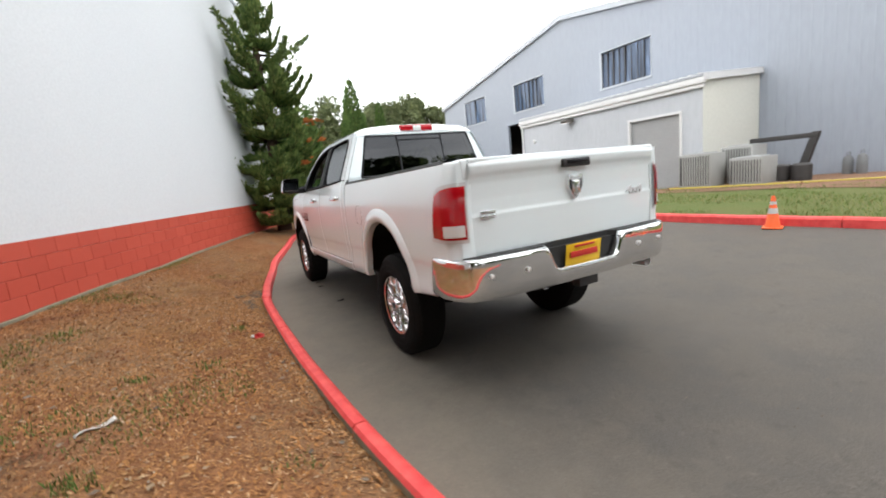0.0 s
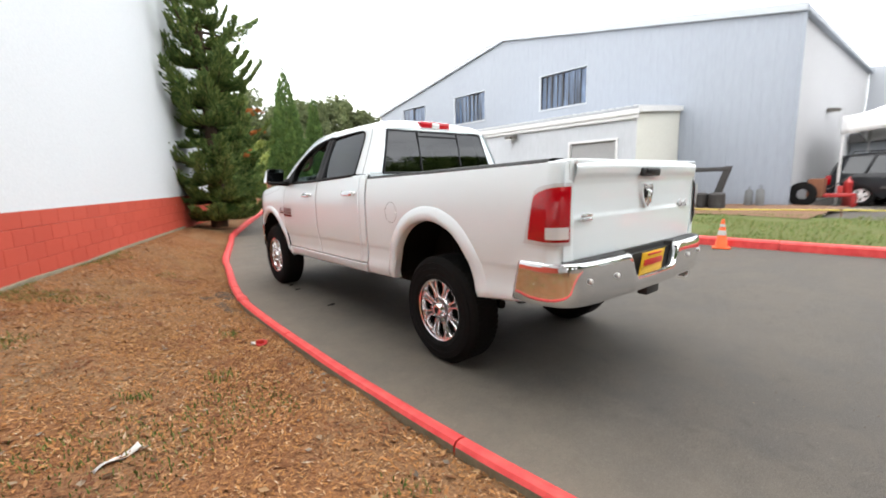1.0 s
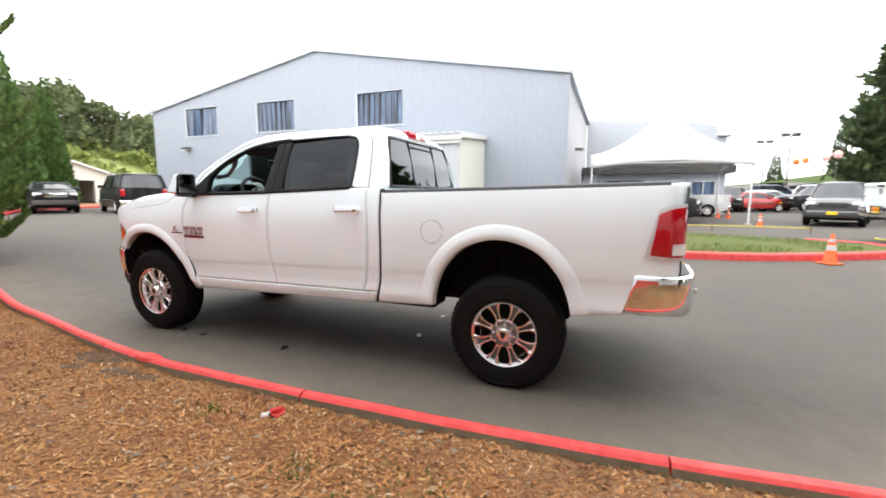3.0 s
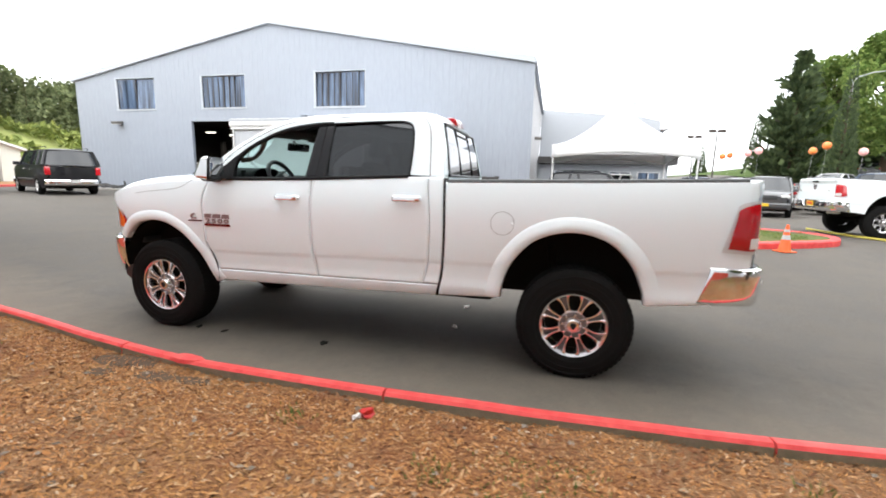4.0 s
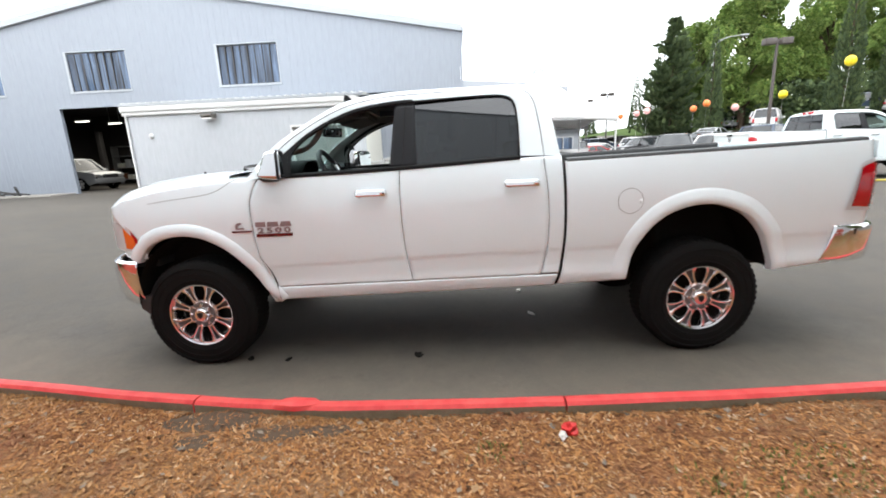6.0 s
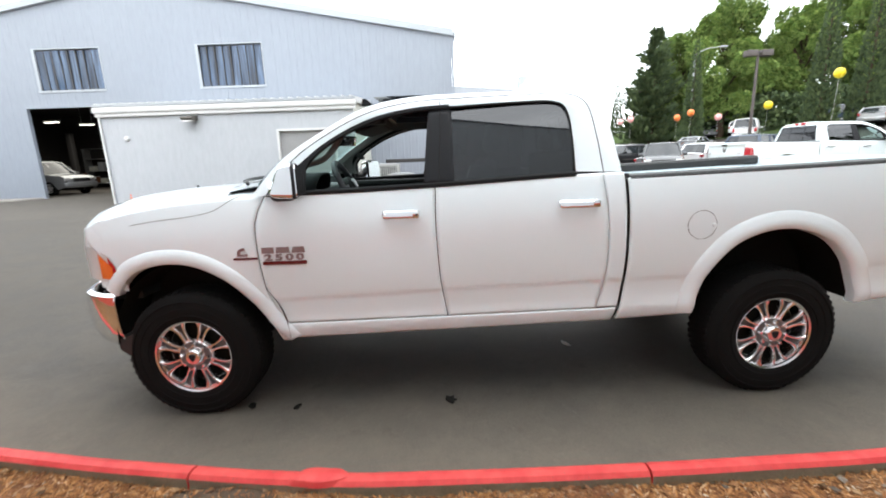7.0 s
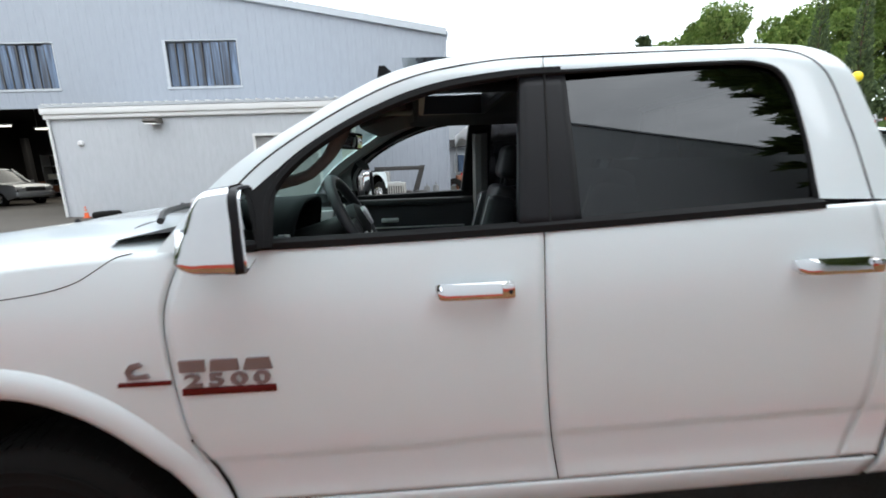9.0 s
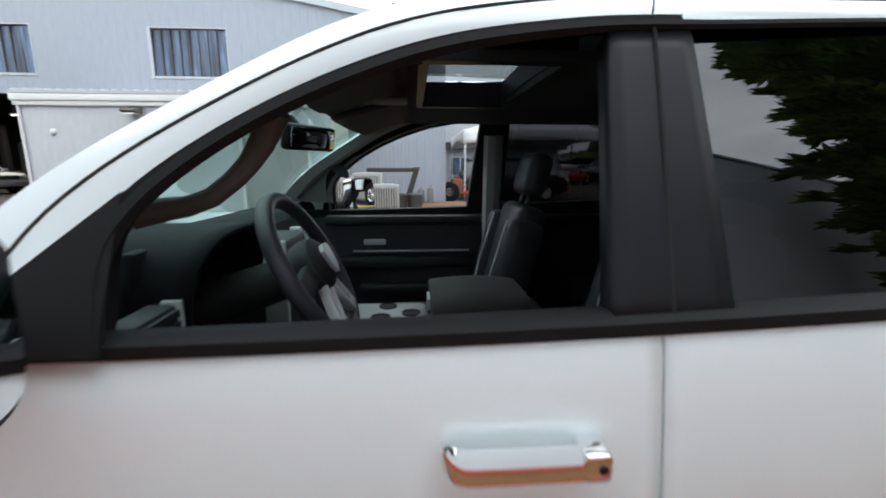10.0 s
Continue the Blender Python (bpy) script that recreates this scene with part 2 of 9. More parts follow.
RED_LENS = material("red_lens", (0.42, 0.006, 0.012), 0.12, coat=1.0)
_v = noise_node(RED_LENS, 6, 2)
colored(RED_LENS, mixed(RED_LENS, _v, (0.52, 0.004, 0.012), (0.34, 0.002, 0.008)))
CLEAR_LENS = material("clear_lens", (0.74, 0.73, 0.72), 0.12, 0.1, coat=1.0)
# red kerb and mulch reflections are tinted into the badge, numeral and bar colours
BADGE = material("dark_chrome_badge", (0.30, 0.25, 0.255), 0.30, 0.5)
NUMERAL = material("brushed_silver_numeral", (0.27, 0.21, 0.21), 0.42, 0.35)
BADGE_BAR = material("red_reflection_badge_bar", (0.16, 0.022, 0.022), 0.22, 0.6)
AMBER_LENS = material("amber_lens", (0.85, 0.17, 0.02), 0.15, coat=1.0)
TINT = glass("dark_tinted_glass", (0.03, 0.03, 0.033), mirror=0.07)
GLASS_SMOKE = glass("smoked_glass", (0.13, 0.145, 0.15))
GLASS = glass("clear_glass", (0.80, 0.88, 0.86))
GLASS_GREEN = glass("green_windscreen_glass", (0.52, 0.68, 0.64))
LEATHER = varied("black_leather", (0.036, 0.036, 0.041), (0.052, 0.052, 0.058), 6, 200, 0.45, 0.25, 0.002)
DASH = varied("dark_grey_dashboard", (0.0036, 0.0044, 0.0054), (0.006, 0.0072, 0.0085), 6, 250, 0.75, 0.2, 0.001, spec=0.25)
GREY_TRIM = varied("grey_pillar_trim", (0.055, 0.05, 0.048), (0.075, 0.07, 0.067), 6, 250, 0.85, 0.15, 0.001)
PILLAR_TRIM = varied("grey_cloth_pillar_trim", (0.36, 0.355, 0.34), (0.30, 0.295, 0.28), 6, 250, 0.9, 0.15, 0.001)
HANDLE_GREY = varied("grey_moulded_plastic", (0.13, 0.12, 0.115), (0.10, 0.095, 0.09), 6, 250, 0.7, 0.1, 0.001)
HEADLINER = varied("dark_headliner", (0.070, 0.069, 0.068), (0.085, 0.083, 0.081), 6, 300, 0.95, 0.1, 0.001)
SILVER = material("silver_plastic", (0.74, 0.73, 0.72), 0.32, 0.25)
MIRROR = material("mirror_glass", (0.9, 0.92, 0.93), 0.0, 1.0)
YELLOW = varied("yellow_plate", (0.82, 0.52, 0.01), (0.76, 0.46, 0.01), 8, 60, 0.5, 0.03, 0.001)
RED_INK = material("red_ink", (0.55, 0.03, 0.02), 0.5)
ORANGE = varied("orange_cone_plastic", (0.85, 0.13, 0.02), (0.70, 0.10, 0.02), 6, 60, 0.55, 0.1, 0.002)
REFLECTIVE = varied("grey_reflective_band", (0.55, 0.55, 0.54), (0.42, 0.42, 0.41), 20, 90, 0.45, 0.05, 0.001)
TENT = varied("white_tent_fabric", (0.82, 0.82, 0.83), (0.78, 0.78, 0.79), 0.7, 20, 0.7, 0.05, 0.003)
STEEL = varied("galvanised_steel", (0.45, 0.46, 0.47), (0.38, 0.39, 0.40), 4, 40, 0.5, 0.05, 0.002, metal=0.6)
RUST = varied("rusty_steel", (0.24, 0.09, 0.04), (0.12, 0.05, 0.03), 5, 50, 0.85, 0.3, 0.003)
DARK_STEEL = varied("black_painted_steel", (0.022, 0.022, 0.024), (0.04, 0.036, 0.033), 5, 60, 0.55, 0.1, 0.002)
BARK = varied("tree_bark", (0.10, 0.07, 0.05), (0.06, 0.042, 0.03), 6, 40, 0.95, 0.8, 0.02, stretch=(1, 1, 0.3), spec=0.1)
NEEDLES = by_island("conifer_needles", [(0.0, (0.055, 0.10, 0.032)), (0.45, (0.11, 0.175, 0.05)), (0.8, (0.185, 0.25, 0.07)), (1.0, (0.28, 0.32, 0.10))], 0.75, 0.25)
CYPRESS = by_island("cypress_leaves", [(0.0, (0.050, 0.095, 0.028)), (0.6, (0.10, 0.17, 0.045)), (1.0, (0.16, 0.235, 0.062))], 0.75, 0.25)
LEAVES = by_island("broad_leaves", [(0.0, (0.10, 0.17, 0.04)), (0.5, (0.18, 0.27, 0.065)), (0.85, (0.27, 0.35, 0.09)), (1.0, (0.36, 0.42, 0.13))], 0.7, 0.3)
DARK_LEAVES = by_island("dark_leaves", [(0.0, (0.04, 0.062, 0.03)), (0.6, (0.08, 0.115, 0.05)), (1.0, (0.13, 0.165, 0.065))], 0.75, 0.25)
YELLOW_LEAVES = by_island("yellow_green_leaves", [(0.0, (0.12, 0.16, 0.045)), (0.5, (0.20, 0.24, 0.065)), (1.0, (0.29, 0.31, 0.09))], 0.75, 0.25)
RUSTY_LEAVES = by_island("dead_orange_needles", [(0.0, (0.35, 0.11, 0.03)), (1.0, (0.50, 0.19, 0.06))], 0.85, 0.2)
OLIVE_LEAVES = by_island("olive_leaves", [(0.0, (0.10, 0.13, 0.06)), (0.6, (0.18, 0.21, 0.10)), (1.0, (0.26, 0.29, 0.15))], 0.75, 0.25)
HILL = varied("grassy_hillside", (0.19, 0.24, 0.075), (0.28, 0.29, 0.11), 0.08, 2.0, 0.95, 0.3, 0.1, spec=0.1)


# ---- building blocks ----
def thing(name, at=(0, 0, 0), label="", category="", group="", kind="", turn=0.0):
    ob = new(name)
    ob.matrix_basis = pose(*at, 0, 0, turn)
    ob.empty_display_size = 0.2
    return tagged(ob, label, category, group, kind)


def mesh_object(name, bm, mat, smooth=True):
    me = bpy.data.meshes.new(name)
    bm.to_mesh(me)
    bm.free()
    if smooth:
        me.polygons.foreach_set("use_smooth", [True] * len(me.polygons))
        me.set_sharp_from_angle(angle=radians(38))
    for one in mat if isinstance(mat, (list, tuple)) else [mat]:
        me.materials.append(one)
    return new(name, me)


def part(name, bm, mat, parent=None, label="", smooth=True):
    ob = mesh_object(name, bm, mat, smooth)
    if parent is not None:
        ob.parent = parent
    return tagged(ob, label)


def structure(name, bm, mat, label, category, smooth=False):
    return tagged(mesh_object(name, bm, mat, smooth), label, category, kind="structure")


def box(bm, x0, x1, y0, y1, z0, z1, bevel=0.0, segs=2, m=None):
    vs = [bm.verts.new(p) for p in ((x0, y0, z0), (x1, y0, z0), (x1, y1, z0), (x0, y1, z0), (x0, y0, z1), (x1, y0, z1), (x1, y1, z1), (x0, y1, z1))]
    fs = [bm.faces.new([vs[i] for i in q]) for q in ((3, 2, 1, 0), (4, 5, 6, 7), (0, 1, 5, 4), (1, 2, 6, 5), (2, 3, 7, 6), (3, 0, 4, 7))]
    if bevel > 0:
        r = bmesh.ops.bevel(bm, geom=list({e for f in fs for e in f.edges}), offset=bevel, segments=segs, profile=0.5, affect="EDGES")
        vs = list({v for f in r["faces"] for v in f.verts} | {v for v in vs if v.is_valid})
    if m is not None:
        bmesh.ops.transform(bm, matrix=m, verts=[v for v in vs if v.is_valid])
    return vs


def boxes(*args, bevel=0.0):
    bm = bmesh.new()
    for a in args:
        box(bm, *a, bevel=bevel)
    return bm


def tube(bm, pts, rad, n=8, caps=True):
    """A round bar along pts; rad is one radius or one for each point."""
    pts = [Vector(p) for p in pts]
    rads = rad if isinstance(rad, (list, tuple)) else [rad] * len(pts)
    rings, up = [], None
    for k, p in enumerate(pts):
        d = (pts[min(k + 1, len(pts) - 1)] - pts[max(k - 1, 0)]).normalized()
        if up is None:
            up = Vector((0, 0, 1)) if abs(d.z) < 0.9 else Vector((1, 0, 0))
        a = d.cross(up).normalized()
        up = a.cross(d).normalized()
        rings.append([bm.verts.new(p + rads[k] * (math.cos(t) * a + math.sin(t) * up)) for t in (2 * math.pi * i / n for i in range(n))])
    for r, s in zip(rings, rings[1:]):
        for i in range(n):
            bm.faces.new((r[i], r[(i + 1) % n], s[(i + 1) % n], s[i]))
    if caps:
        bm.faces.new(rings[0][::-1])
        bm.faces.new(rings[-1])


def lathe(bm, prof, n=48, axis="x", at=(0, 0, 0), close=False):
    """Turns the profile of (radius, along) round an axis."""
    rings = []
    for r, h in prof:
        ring = []
        for i in range(n):
            t = 2 * math.pi * i / n
            c, s = r * math.cos(t), r * math.sin(t)
            p = {"x": (h, c, s), "y": (c, h, s), "z": (c, s, h)}[axis]
            ring.append(bm.verts.new((p[0] + at[0], p[1] + at[1], p[2] + at[2])))
        rings.append(ring)
    pairs = list(zip(rings, rings[1:])) + ([(rings[-1], rings[0])] if close else [])
    for r, s in pairs:
        for i in range(n):
            bm.faces.new((r[i], r[(i + 1) % n], s[(i + 1) % n], s[i]))
    return rings


def sheet(bm, f, nu, nv, flip=False):
    """A grid surface of f(u, v), with u and v from 0 to 1."""
    g = [[bm.verts.new(f(i / nu, j / nv)) for j in range(nv + 1)] for i in range(nu + 1)]
    for i in range(nu):
        for j in range(nv):
            q = (g[i][j], g[i + 1][j], g[i + 1][j + 1], g[i][j + 1])
            bm.faces.new(q[::-1] if flip else q)
    return g


def prism(bm, outline, a, b, axis="x"):
    """A flat outline pushed from a to b along an axis; outline in the other two coordinates, in order."""
    def at(p, h):
        return {"x": (h, p[0], p[1]), "y": (p[0], h, p[1]), "z": (p[0], p[1], h)}[axis]
    lo, hi = [bm.verts.new(at(p, a)) for p in outline], [bm.verts.new(at(p, b)) for p in outline]
    bm.faces.new(lo)
    bm.faces.new(hi[::-1])
    n = len(outline)
    for i in range(n):
        bm.faces.new((lo[i], hi[i], hi[(i + 1) % n], lo[(i + 1) % n]))
    bmesh.ops.recalc_face_normals(bm, faces=bm.faces[:])


def spline(pts, n):
    """Catmull-Rom through pts, n points a piece."""
    P = [np.array(p, float) for p in pts]
    P = [2 * P[0] - P[1]] + P + [2 * P[-1] - P[-2]]
    out = []
    for k in range(1, len(P) - 2):
        a, b, c, d = P[k - 1:k + 3]
        for t in np.linspace(0, 1, n, endpoint=False):
            out.append(0.5 * (2 * b + (c - a) * t + (2 * a - 5 * b + 4 * c - d) * t * t + (3 * b - a - 3 * c + d) * t ** 3))
    return out + [P[-2]]


def smooth01(t):
    t = min(max(t, 0.0), 1.0)
    return t * t * (3 - 2 * t)


def inter(x, xs, ys):
    return float(np.interp(x, xs, ys))


def solid(ob, thick, offset=-1):
    md = ob.modifiers.new("thickness", "SOLIDIFY")
    md.thickness, md.offset = thick, offset
    return ob


def lettering(text, size, depth, m, mat, parent, name, label="", squash=1.0):
    """Raised letters of the built-in font as a mesh."""
    cu = bpy.data.curves.new(name, "FONT")
    cu.body, cu.size, cu.extrude, cu.align_x, cu.align_y = text, size, depth, "CENTER", "CENTER"
    cu.offset = size * 0.03
    ob = new("letters", cu)
    me = bpy.data.meshes.new_from_object(ob.evaluated_get(bpy.context.evaluated_depsgraph_get()))
    bpy.data.objects.remove(ob)
    me.transform(m @ Matrix.Diagonal((squash, 1, 1, 1)))
    me.materials.clear()
    me.materials.append(mat)
    one = new(name, me)
    one.parent = parent
    return tagged(one, label)


# ---- the ground ----
def lot(x, y):
    """Height of the asphalt."""
    h = 0.24 * smooth01((x - 1.5) / 6.5) + 0.26 * smooth01((y - 3.0) / 14)
    h += 0.14 * min(max(0.0, -y - 15), 45.0) * smooth01((x - 2) / 10)
    return h


KERB_LINE = [tuple(p) for p in spline([(2.2, -11.0), (0.3, -8.6), (-0.85, -6.4), (-1.32, -4.9), (-1.54, -3.4), (-1.63, -2.1), (-1.66, -1.2), (-1.67, 0.0), (-1.64, 0.9), (-1.50, 1.92), (-1.28, 3.1), (-1.06, 4.3), (-0.45, 6.5), (0.0, 8.1), (1.0, 10.6), (2.3, 13.6), (4.1, 17.6), (6.3, 22.0), (9.2, 25.6), (14.0, 28.6), (22.0, 31.0)], 12)]
_ky = np.array([p[1] for p in KERB_LINE])
_kx = np.array([p[0] for p in KERB_LINE])


def kerb_x(y):
    return inter(y, _ky, _kx)


WALL_CORNER = (-1.08, 8.85)
WALL_SLOPE = 0.40


def wall_x(y):
    return WALL_CORNER[0] - WALL_SLOPE * (WALL_CORNER[1] - y)


def bed_z(x, y):
    """Height of the planted bed between kerb and wall."""
    kx = kerb_x(y)
    wx = wall_x(min(y, WALL_CORNER[1])) if y < WALL_CORNER[1] else WALL_CORNER[0] - 0.2 + 0.05 * (y - WALL_CORNER[1])
    if y > WALL_CORNER[1]:
        wx = min(wx, kx - 1.5)
    u = (kx - x) / max(kx - wx, 0.3)
    low = lot(kx, y) + 0.055
    low += (0.030 * noise.noise((y * 1.3, 4.0, 1.0)) + 0.016 * noise.noise((y * 4.1, 7.0, 1.0))) * math.exp(-((kx - x) / 0.22) ** 2)
    high = 0.37 + 0.12 * smooth01((y - 9) / 12)
    h = low + (max(high, low) - low) * smooth01(u)
    return h + 0.012 * noise.noise((x * 1.7, y * 1.7, 3.0)) + 0.018 * noise.noise((x * 0.6, y * 0.6, 8.0)) * smooth01(u * 6)


_ax = sorted({*np.round(np.linspace(-12, 30, 43), 3), *np.round(np.linspace(30, 120, 31), 3), *np.round(-np.linspace(12, 60, 9), 3), -900.0, -400.0, -150.0, 200.0, 500.0, 900.0})
_ay = sorted({*np.round(np.linspace(-30, 35, 66), 3), *np.round(np.linspace(35, 100, 14), 3), *np.round(-np.linspace(30, 110, 28), 3), -900.0, -400.0, -180.0, 180.0, 400.0, 900.0})
bm = bmesh.new()
_g = [[bm.verts.new((x, y, lot(x, y))) for y in _ay] for x in _ax]
for i in range(len(_ax) - 1):
    for j in range(len(_ay) - 1):
        bm.faces.new((_g[i][j], _g[i + 1][j], _g[i + 1][j + 1], _g[i][j + 1]))
structure("ground", bm, ASPHALT, "worn grey asphalt of a car dealer's yard", "asphalt", True)

# the bed of bark mulch
bm = bmesh.new()
_rows = np.concatenate([np.linspace(-11, -6, 20), np.linspace(-5.9, 9, 150), np.linspace(9.2, 44, 60)])
_prev = None
for y in _rows:
    kx = kerb_x(y) - 0.02
    wx = wall_x(y) - 0.05 if y < WALL_CORNER[1] else -14.0
    row = []
    for k in range(49):
        u = (k / 48) ** (1.0 if y < 9 else 2.2)
        x = kx + (wx - kx) * u
        row.append(bm.verts.new((x, y, bed_z(x, y))))
    if _prev:
        for a in range(48):
            bm.faces.new((_prev[a], row[a], row[a + 1], _prev[a + 1]))
    _prev = row
bmesh.ops.recalc_face_normals(bm, faces=bm.faces[:])
if sum(f.normal.z for f in bm.faces) < 0:
    bmesh.ops.reverse_faces(bm, faces=bm.faces[:])
structure("mulch_bed", bm, MULCH, "dry orange-brown bark mulch bed with sparse grass", "mulch bed", True)


def kerb_run(name, line, label, joint=2.2, height=0.13, outward=1, grey_after=None, width=0.095):
    """A kerb of cast lengths along a line; outward is the side of the planted bed."""
    top = thing(name, (0, 0, 0), label, "kerb", kind="structure")
    pts = [Vector((p[0], p[1], 0)) for p in line]
    runs, cur, length, total = [], [pts[0]], 0.0, 0.0
    for a, b in zip(pts, pts[1:]):
        d = (b - a).length
        steps = max(1, int(d / 0.12))
        for s in range(1, steps + 1):
            p = a.lerp(b, s / steps)
            length += d / steps
            total += d / steps
            cur.append(p)
            if length > joint:
                runs.append(cur)
                cur, length = [p], 0.0
    if len(cur) > 1:
        runs.append(cur)
    done = 0.0
    for run in runs:
        bm = bmesh.new()
        rings = []
        n = len(run)
        for k, p in enumerate(run):
            d = (run[min(k + 1, n - 1)] - run[max(k - 1, 0)]).normalized()
            side = Vector((-d.y, d.x, 0)) * outward
            q = p + side * 0.050 + (d * 0.006 if k == 0 else -d * 0.006 if k == n - 1 else Vector())
            g = lot(q.x, q.y)
            w = 0.006 * noise.noise((q.x * 2.1, q.y * 2.1, 5))
            h = height + w
            shape = ((-0.5 * width - 0.015, -0.06), (-0.5 * width - 0.008, h - 0.03), (-0.5 * width + 0.018, h - 0.004), (0, h), (0.5 * width - 0.018, h - 0.003), (0.5 * width, h - 0.022), (0.5 * width, h - 0.05), (0.5 * width + 0.004, -0.06))
            rings.append([bm.verts.new((q.x + side.x * (s + 0.5 * w), q.y + side.y * (s + 0.5 * w), g + z)) for s, z in shape])
        for r, s in zip(rings, rings[1:]):
            for k in range(7):
                f = bm.faces.new((r[k], r[k + 1], s[k + 1], s[k]))
                f.material_index = 1 if k >= 5 else 0
        bm.faces.new(rings[0][::-1])
        bm.faces.new(rings[-1])
        bmesh.ops.recalc_face_normals(bm, faces=bm.faces[:])
        grey = grey_after is not None and done > grey_after
        part("kerb_length", bm, [PALE_CONCRETE, PALE_CONCRETE] if grey else [KERB, CONCRETE], top)
        done += sum((b - a).length for a, b in zip(run, run[1:]))
    return top


# pale brown dust washed up against the kerb, thinning out into the drive
DUST = ASPHALT.copy()
DUST.name = "dusty_asphalt"
_n, _l, _b3 = nodes_of(DUST)
_uv = _n.new("ShaderNodeUVMap")
_sep = _n.new("ShaderNodeSeparateXYZ")
_l.new(_uv.outputs["UV"], _sep.inputs["Vector"])
_fade = _n.new("ShaderNodeMapRange")
_fade.inputs["From Min"].default_value, _fade.inputs["From Max"].default_value = 0.0, 1.0
_fade.inputs["To Min"].default_value, _fade.inputs["To Max"].default_value = 0.85, -0.35
_l.new(_sep.outputs["X"], _fade.inputs["Value"])
_sum = _n.new("ShaderNodeMath")
_sum.operation = "MULTIPLY_ADD"
_sum.inputs[1].default_value = 0.9
_l.new(noise_node(DUST, 3.2, 7, rough=0.65), _sum.inputs[0])
_l.new(_fade.outputs["Result"], _sum.inputs[2])
_cut = _n.new("ShaderNodeMapRange")
_cut.inputs["From Min"].default_value, _cut.inputs["From Max"].default_value = 0.45, 1.25
_cut.inputs["To Min"].default_value, _cut.inputs["To Max"].default_value = 0.0, 0.50
_l.new(_sum.outputs["Value"], _cut.inputs["Value"])
_bare = _b3.inputs["Base Color"].links[0].from_socket
colored(DUST, mixed(DUST, _cut.outputs["Result"], _bare, mixed(DUST, noise_node(DUST, 40, 4), (0.17, 0.14, 0.105), (0.24, 0.20, 0.155))))
bm = bmesh.new()
_lay = bm.loops.layers.uv.new("UVMap")
_prev = None
for y in np.linspace(-6.0, 8.0, 120):
    row = []
    for k in range(9):
        x = kerb_x(y) + 0.01 + 1.6 * k / 8
        row.append(bm.verts.new((x, y, lot(x, y) + 0.009)))
    if _prev:
        for k in range(8):
            f = bm.faces.new((_prev[k], _prev[k + 1], row[k + 1], row[k]))
            for lp, u in zip(f.loops, (k / 8, (k + 1) / 8, (k + 1) / 8, k / 8)):
                lp[_lay].uv = (u, y / 14)
    _prev = row
structure("kerb_dust", bm, DUST, "pale brown dust on the asphalt along the kerb", "dust", True)

kerb_run("kerb_near", KERB_LINE, "red-painted concrete kerb round the mulch bed, chipped and grimy")
# dab of spilled red paint over a joint
bm = bmesh.new()
_c0 = Vector((kerb_x(0.90) - 0.0, 0.90, lot(-1.6, 1.0) + 0.134))
for ring_k, (f, up) in enumerate(((1.0, -0.03), (0.82, -0.004), (0.5, 0.004), (0.0, 0.006))):
    row = []
    for i in range(28):
        a = 2 * math.pi * i / 28
        w = f * (1 + 0.22 * noise.noise((math.cos(a) * 1.3, math.sin(a) * 1.3, 2)))
        row.append(bm.verts.new((_c0.x - 0.045 + 0.062 * w * math.cos(a), _c0.y + 0.17 * w * math.sin(a), _c0.z + up)))
    if ring_k:
        for i in range(28):
            bm.faces.new((prev[i], prev[(i + 1) % 28], row[(i + 1) % 28], row[i]))
    prev = row
bmesh.ops.remove_doubles(bm, verts=bm.verts[:], dist=0.0001)
bmesh.ops.recalc_face_normals(bm, faces=bm.faces[:])
tagged(mesh_object("paint_spill", bm, KERB), "thick lump of spilled red kerb paint", "paint", kind="structure")

# ---- the island over the drive ----
ISLAND = [tuple(p) for p in spline([(9.0, 4.1), (7.4, 4.0), (6.3, 3.5), (5.75, 2.6), (5.6, 1.3), (5.65, -1.0), (5.75, -3.0), (5.95, -5.0), (6.2, -5.9), (6.65, -7.0), (7.2, -7.9), (8.0, -8.3), (8.9, -8.1), (9.5, -7.2)], 10)]
kerb_run("kerb_island", ISLAND, "red-painted kerb of the grass island, bare grey concrete at its end", joint=3.0, height=0.14, outward=1, grey_after=15.6, width=0.17)
_ix = lambda y: inter(-y, [-p[1] for p in ISLAND[:80]], [p[0] for p in ISLAND[:80]])
bm = bmesh.new()
_prev = None
for y in np.linspace(3.95, -8.2, 62):
    x0 = inter(y, [-8.28, -7.9, -7, -5.9, -5, -3, -1, 1.3, 2.6, 3.5, 3.95], [7.95, 7.25, 6.70, 6.25, 6.0, 5.8, 5.70, 5.65, 5.80, 6.35, 7.4])
    x1 = inter(y, [-8.25, -8.1, -7.2, -6.0, -4, 8], [8.1, 8.85, 9.45, 10.2, 11.2, 11.5])
    row = []
    for k in range(25):
        u = k / 24
        x = x0 + (x1 - x0) * u
        row.append(bm.verts.new((x, y, lot(x, y) + 0.11 * (1 - 0.7 * smooth01((u - 0.75) / 0.25)) + 0.015 * noise.noise((x, y, 1)))))
    if _prev:
        for a in range(24):
            bm.faces.new((_prev[a], _prev[a + 1], row[a + 1], row[a]))
    _prev = row
bmesh.ops.recalc_face_normals(bm, faces=bm.faces[:])
if sum(f.normal.z for f in bm.faces) < 0:
    bmesh.ops.reverse_faces(bm, faces=bm.faces[:])
structure("island_lawn", bm, LAWN, "patchy green and straw-coloured grass on the island", "lawn", True)
bm = bmesh.new()
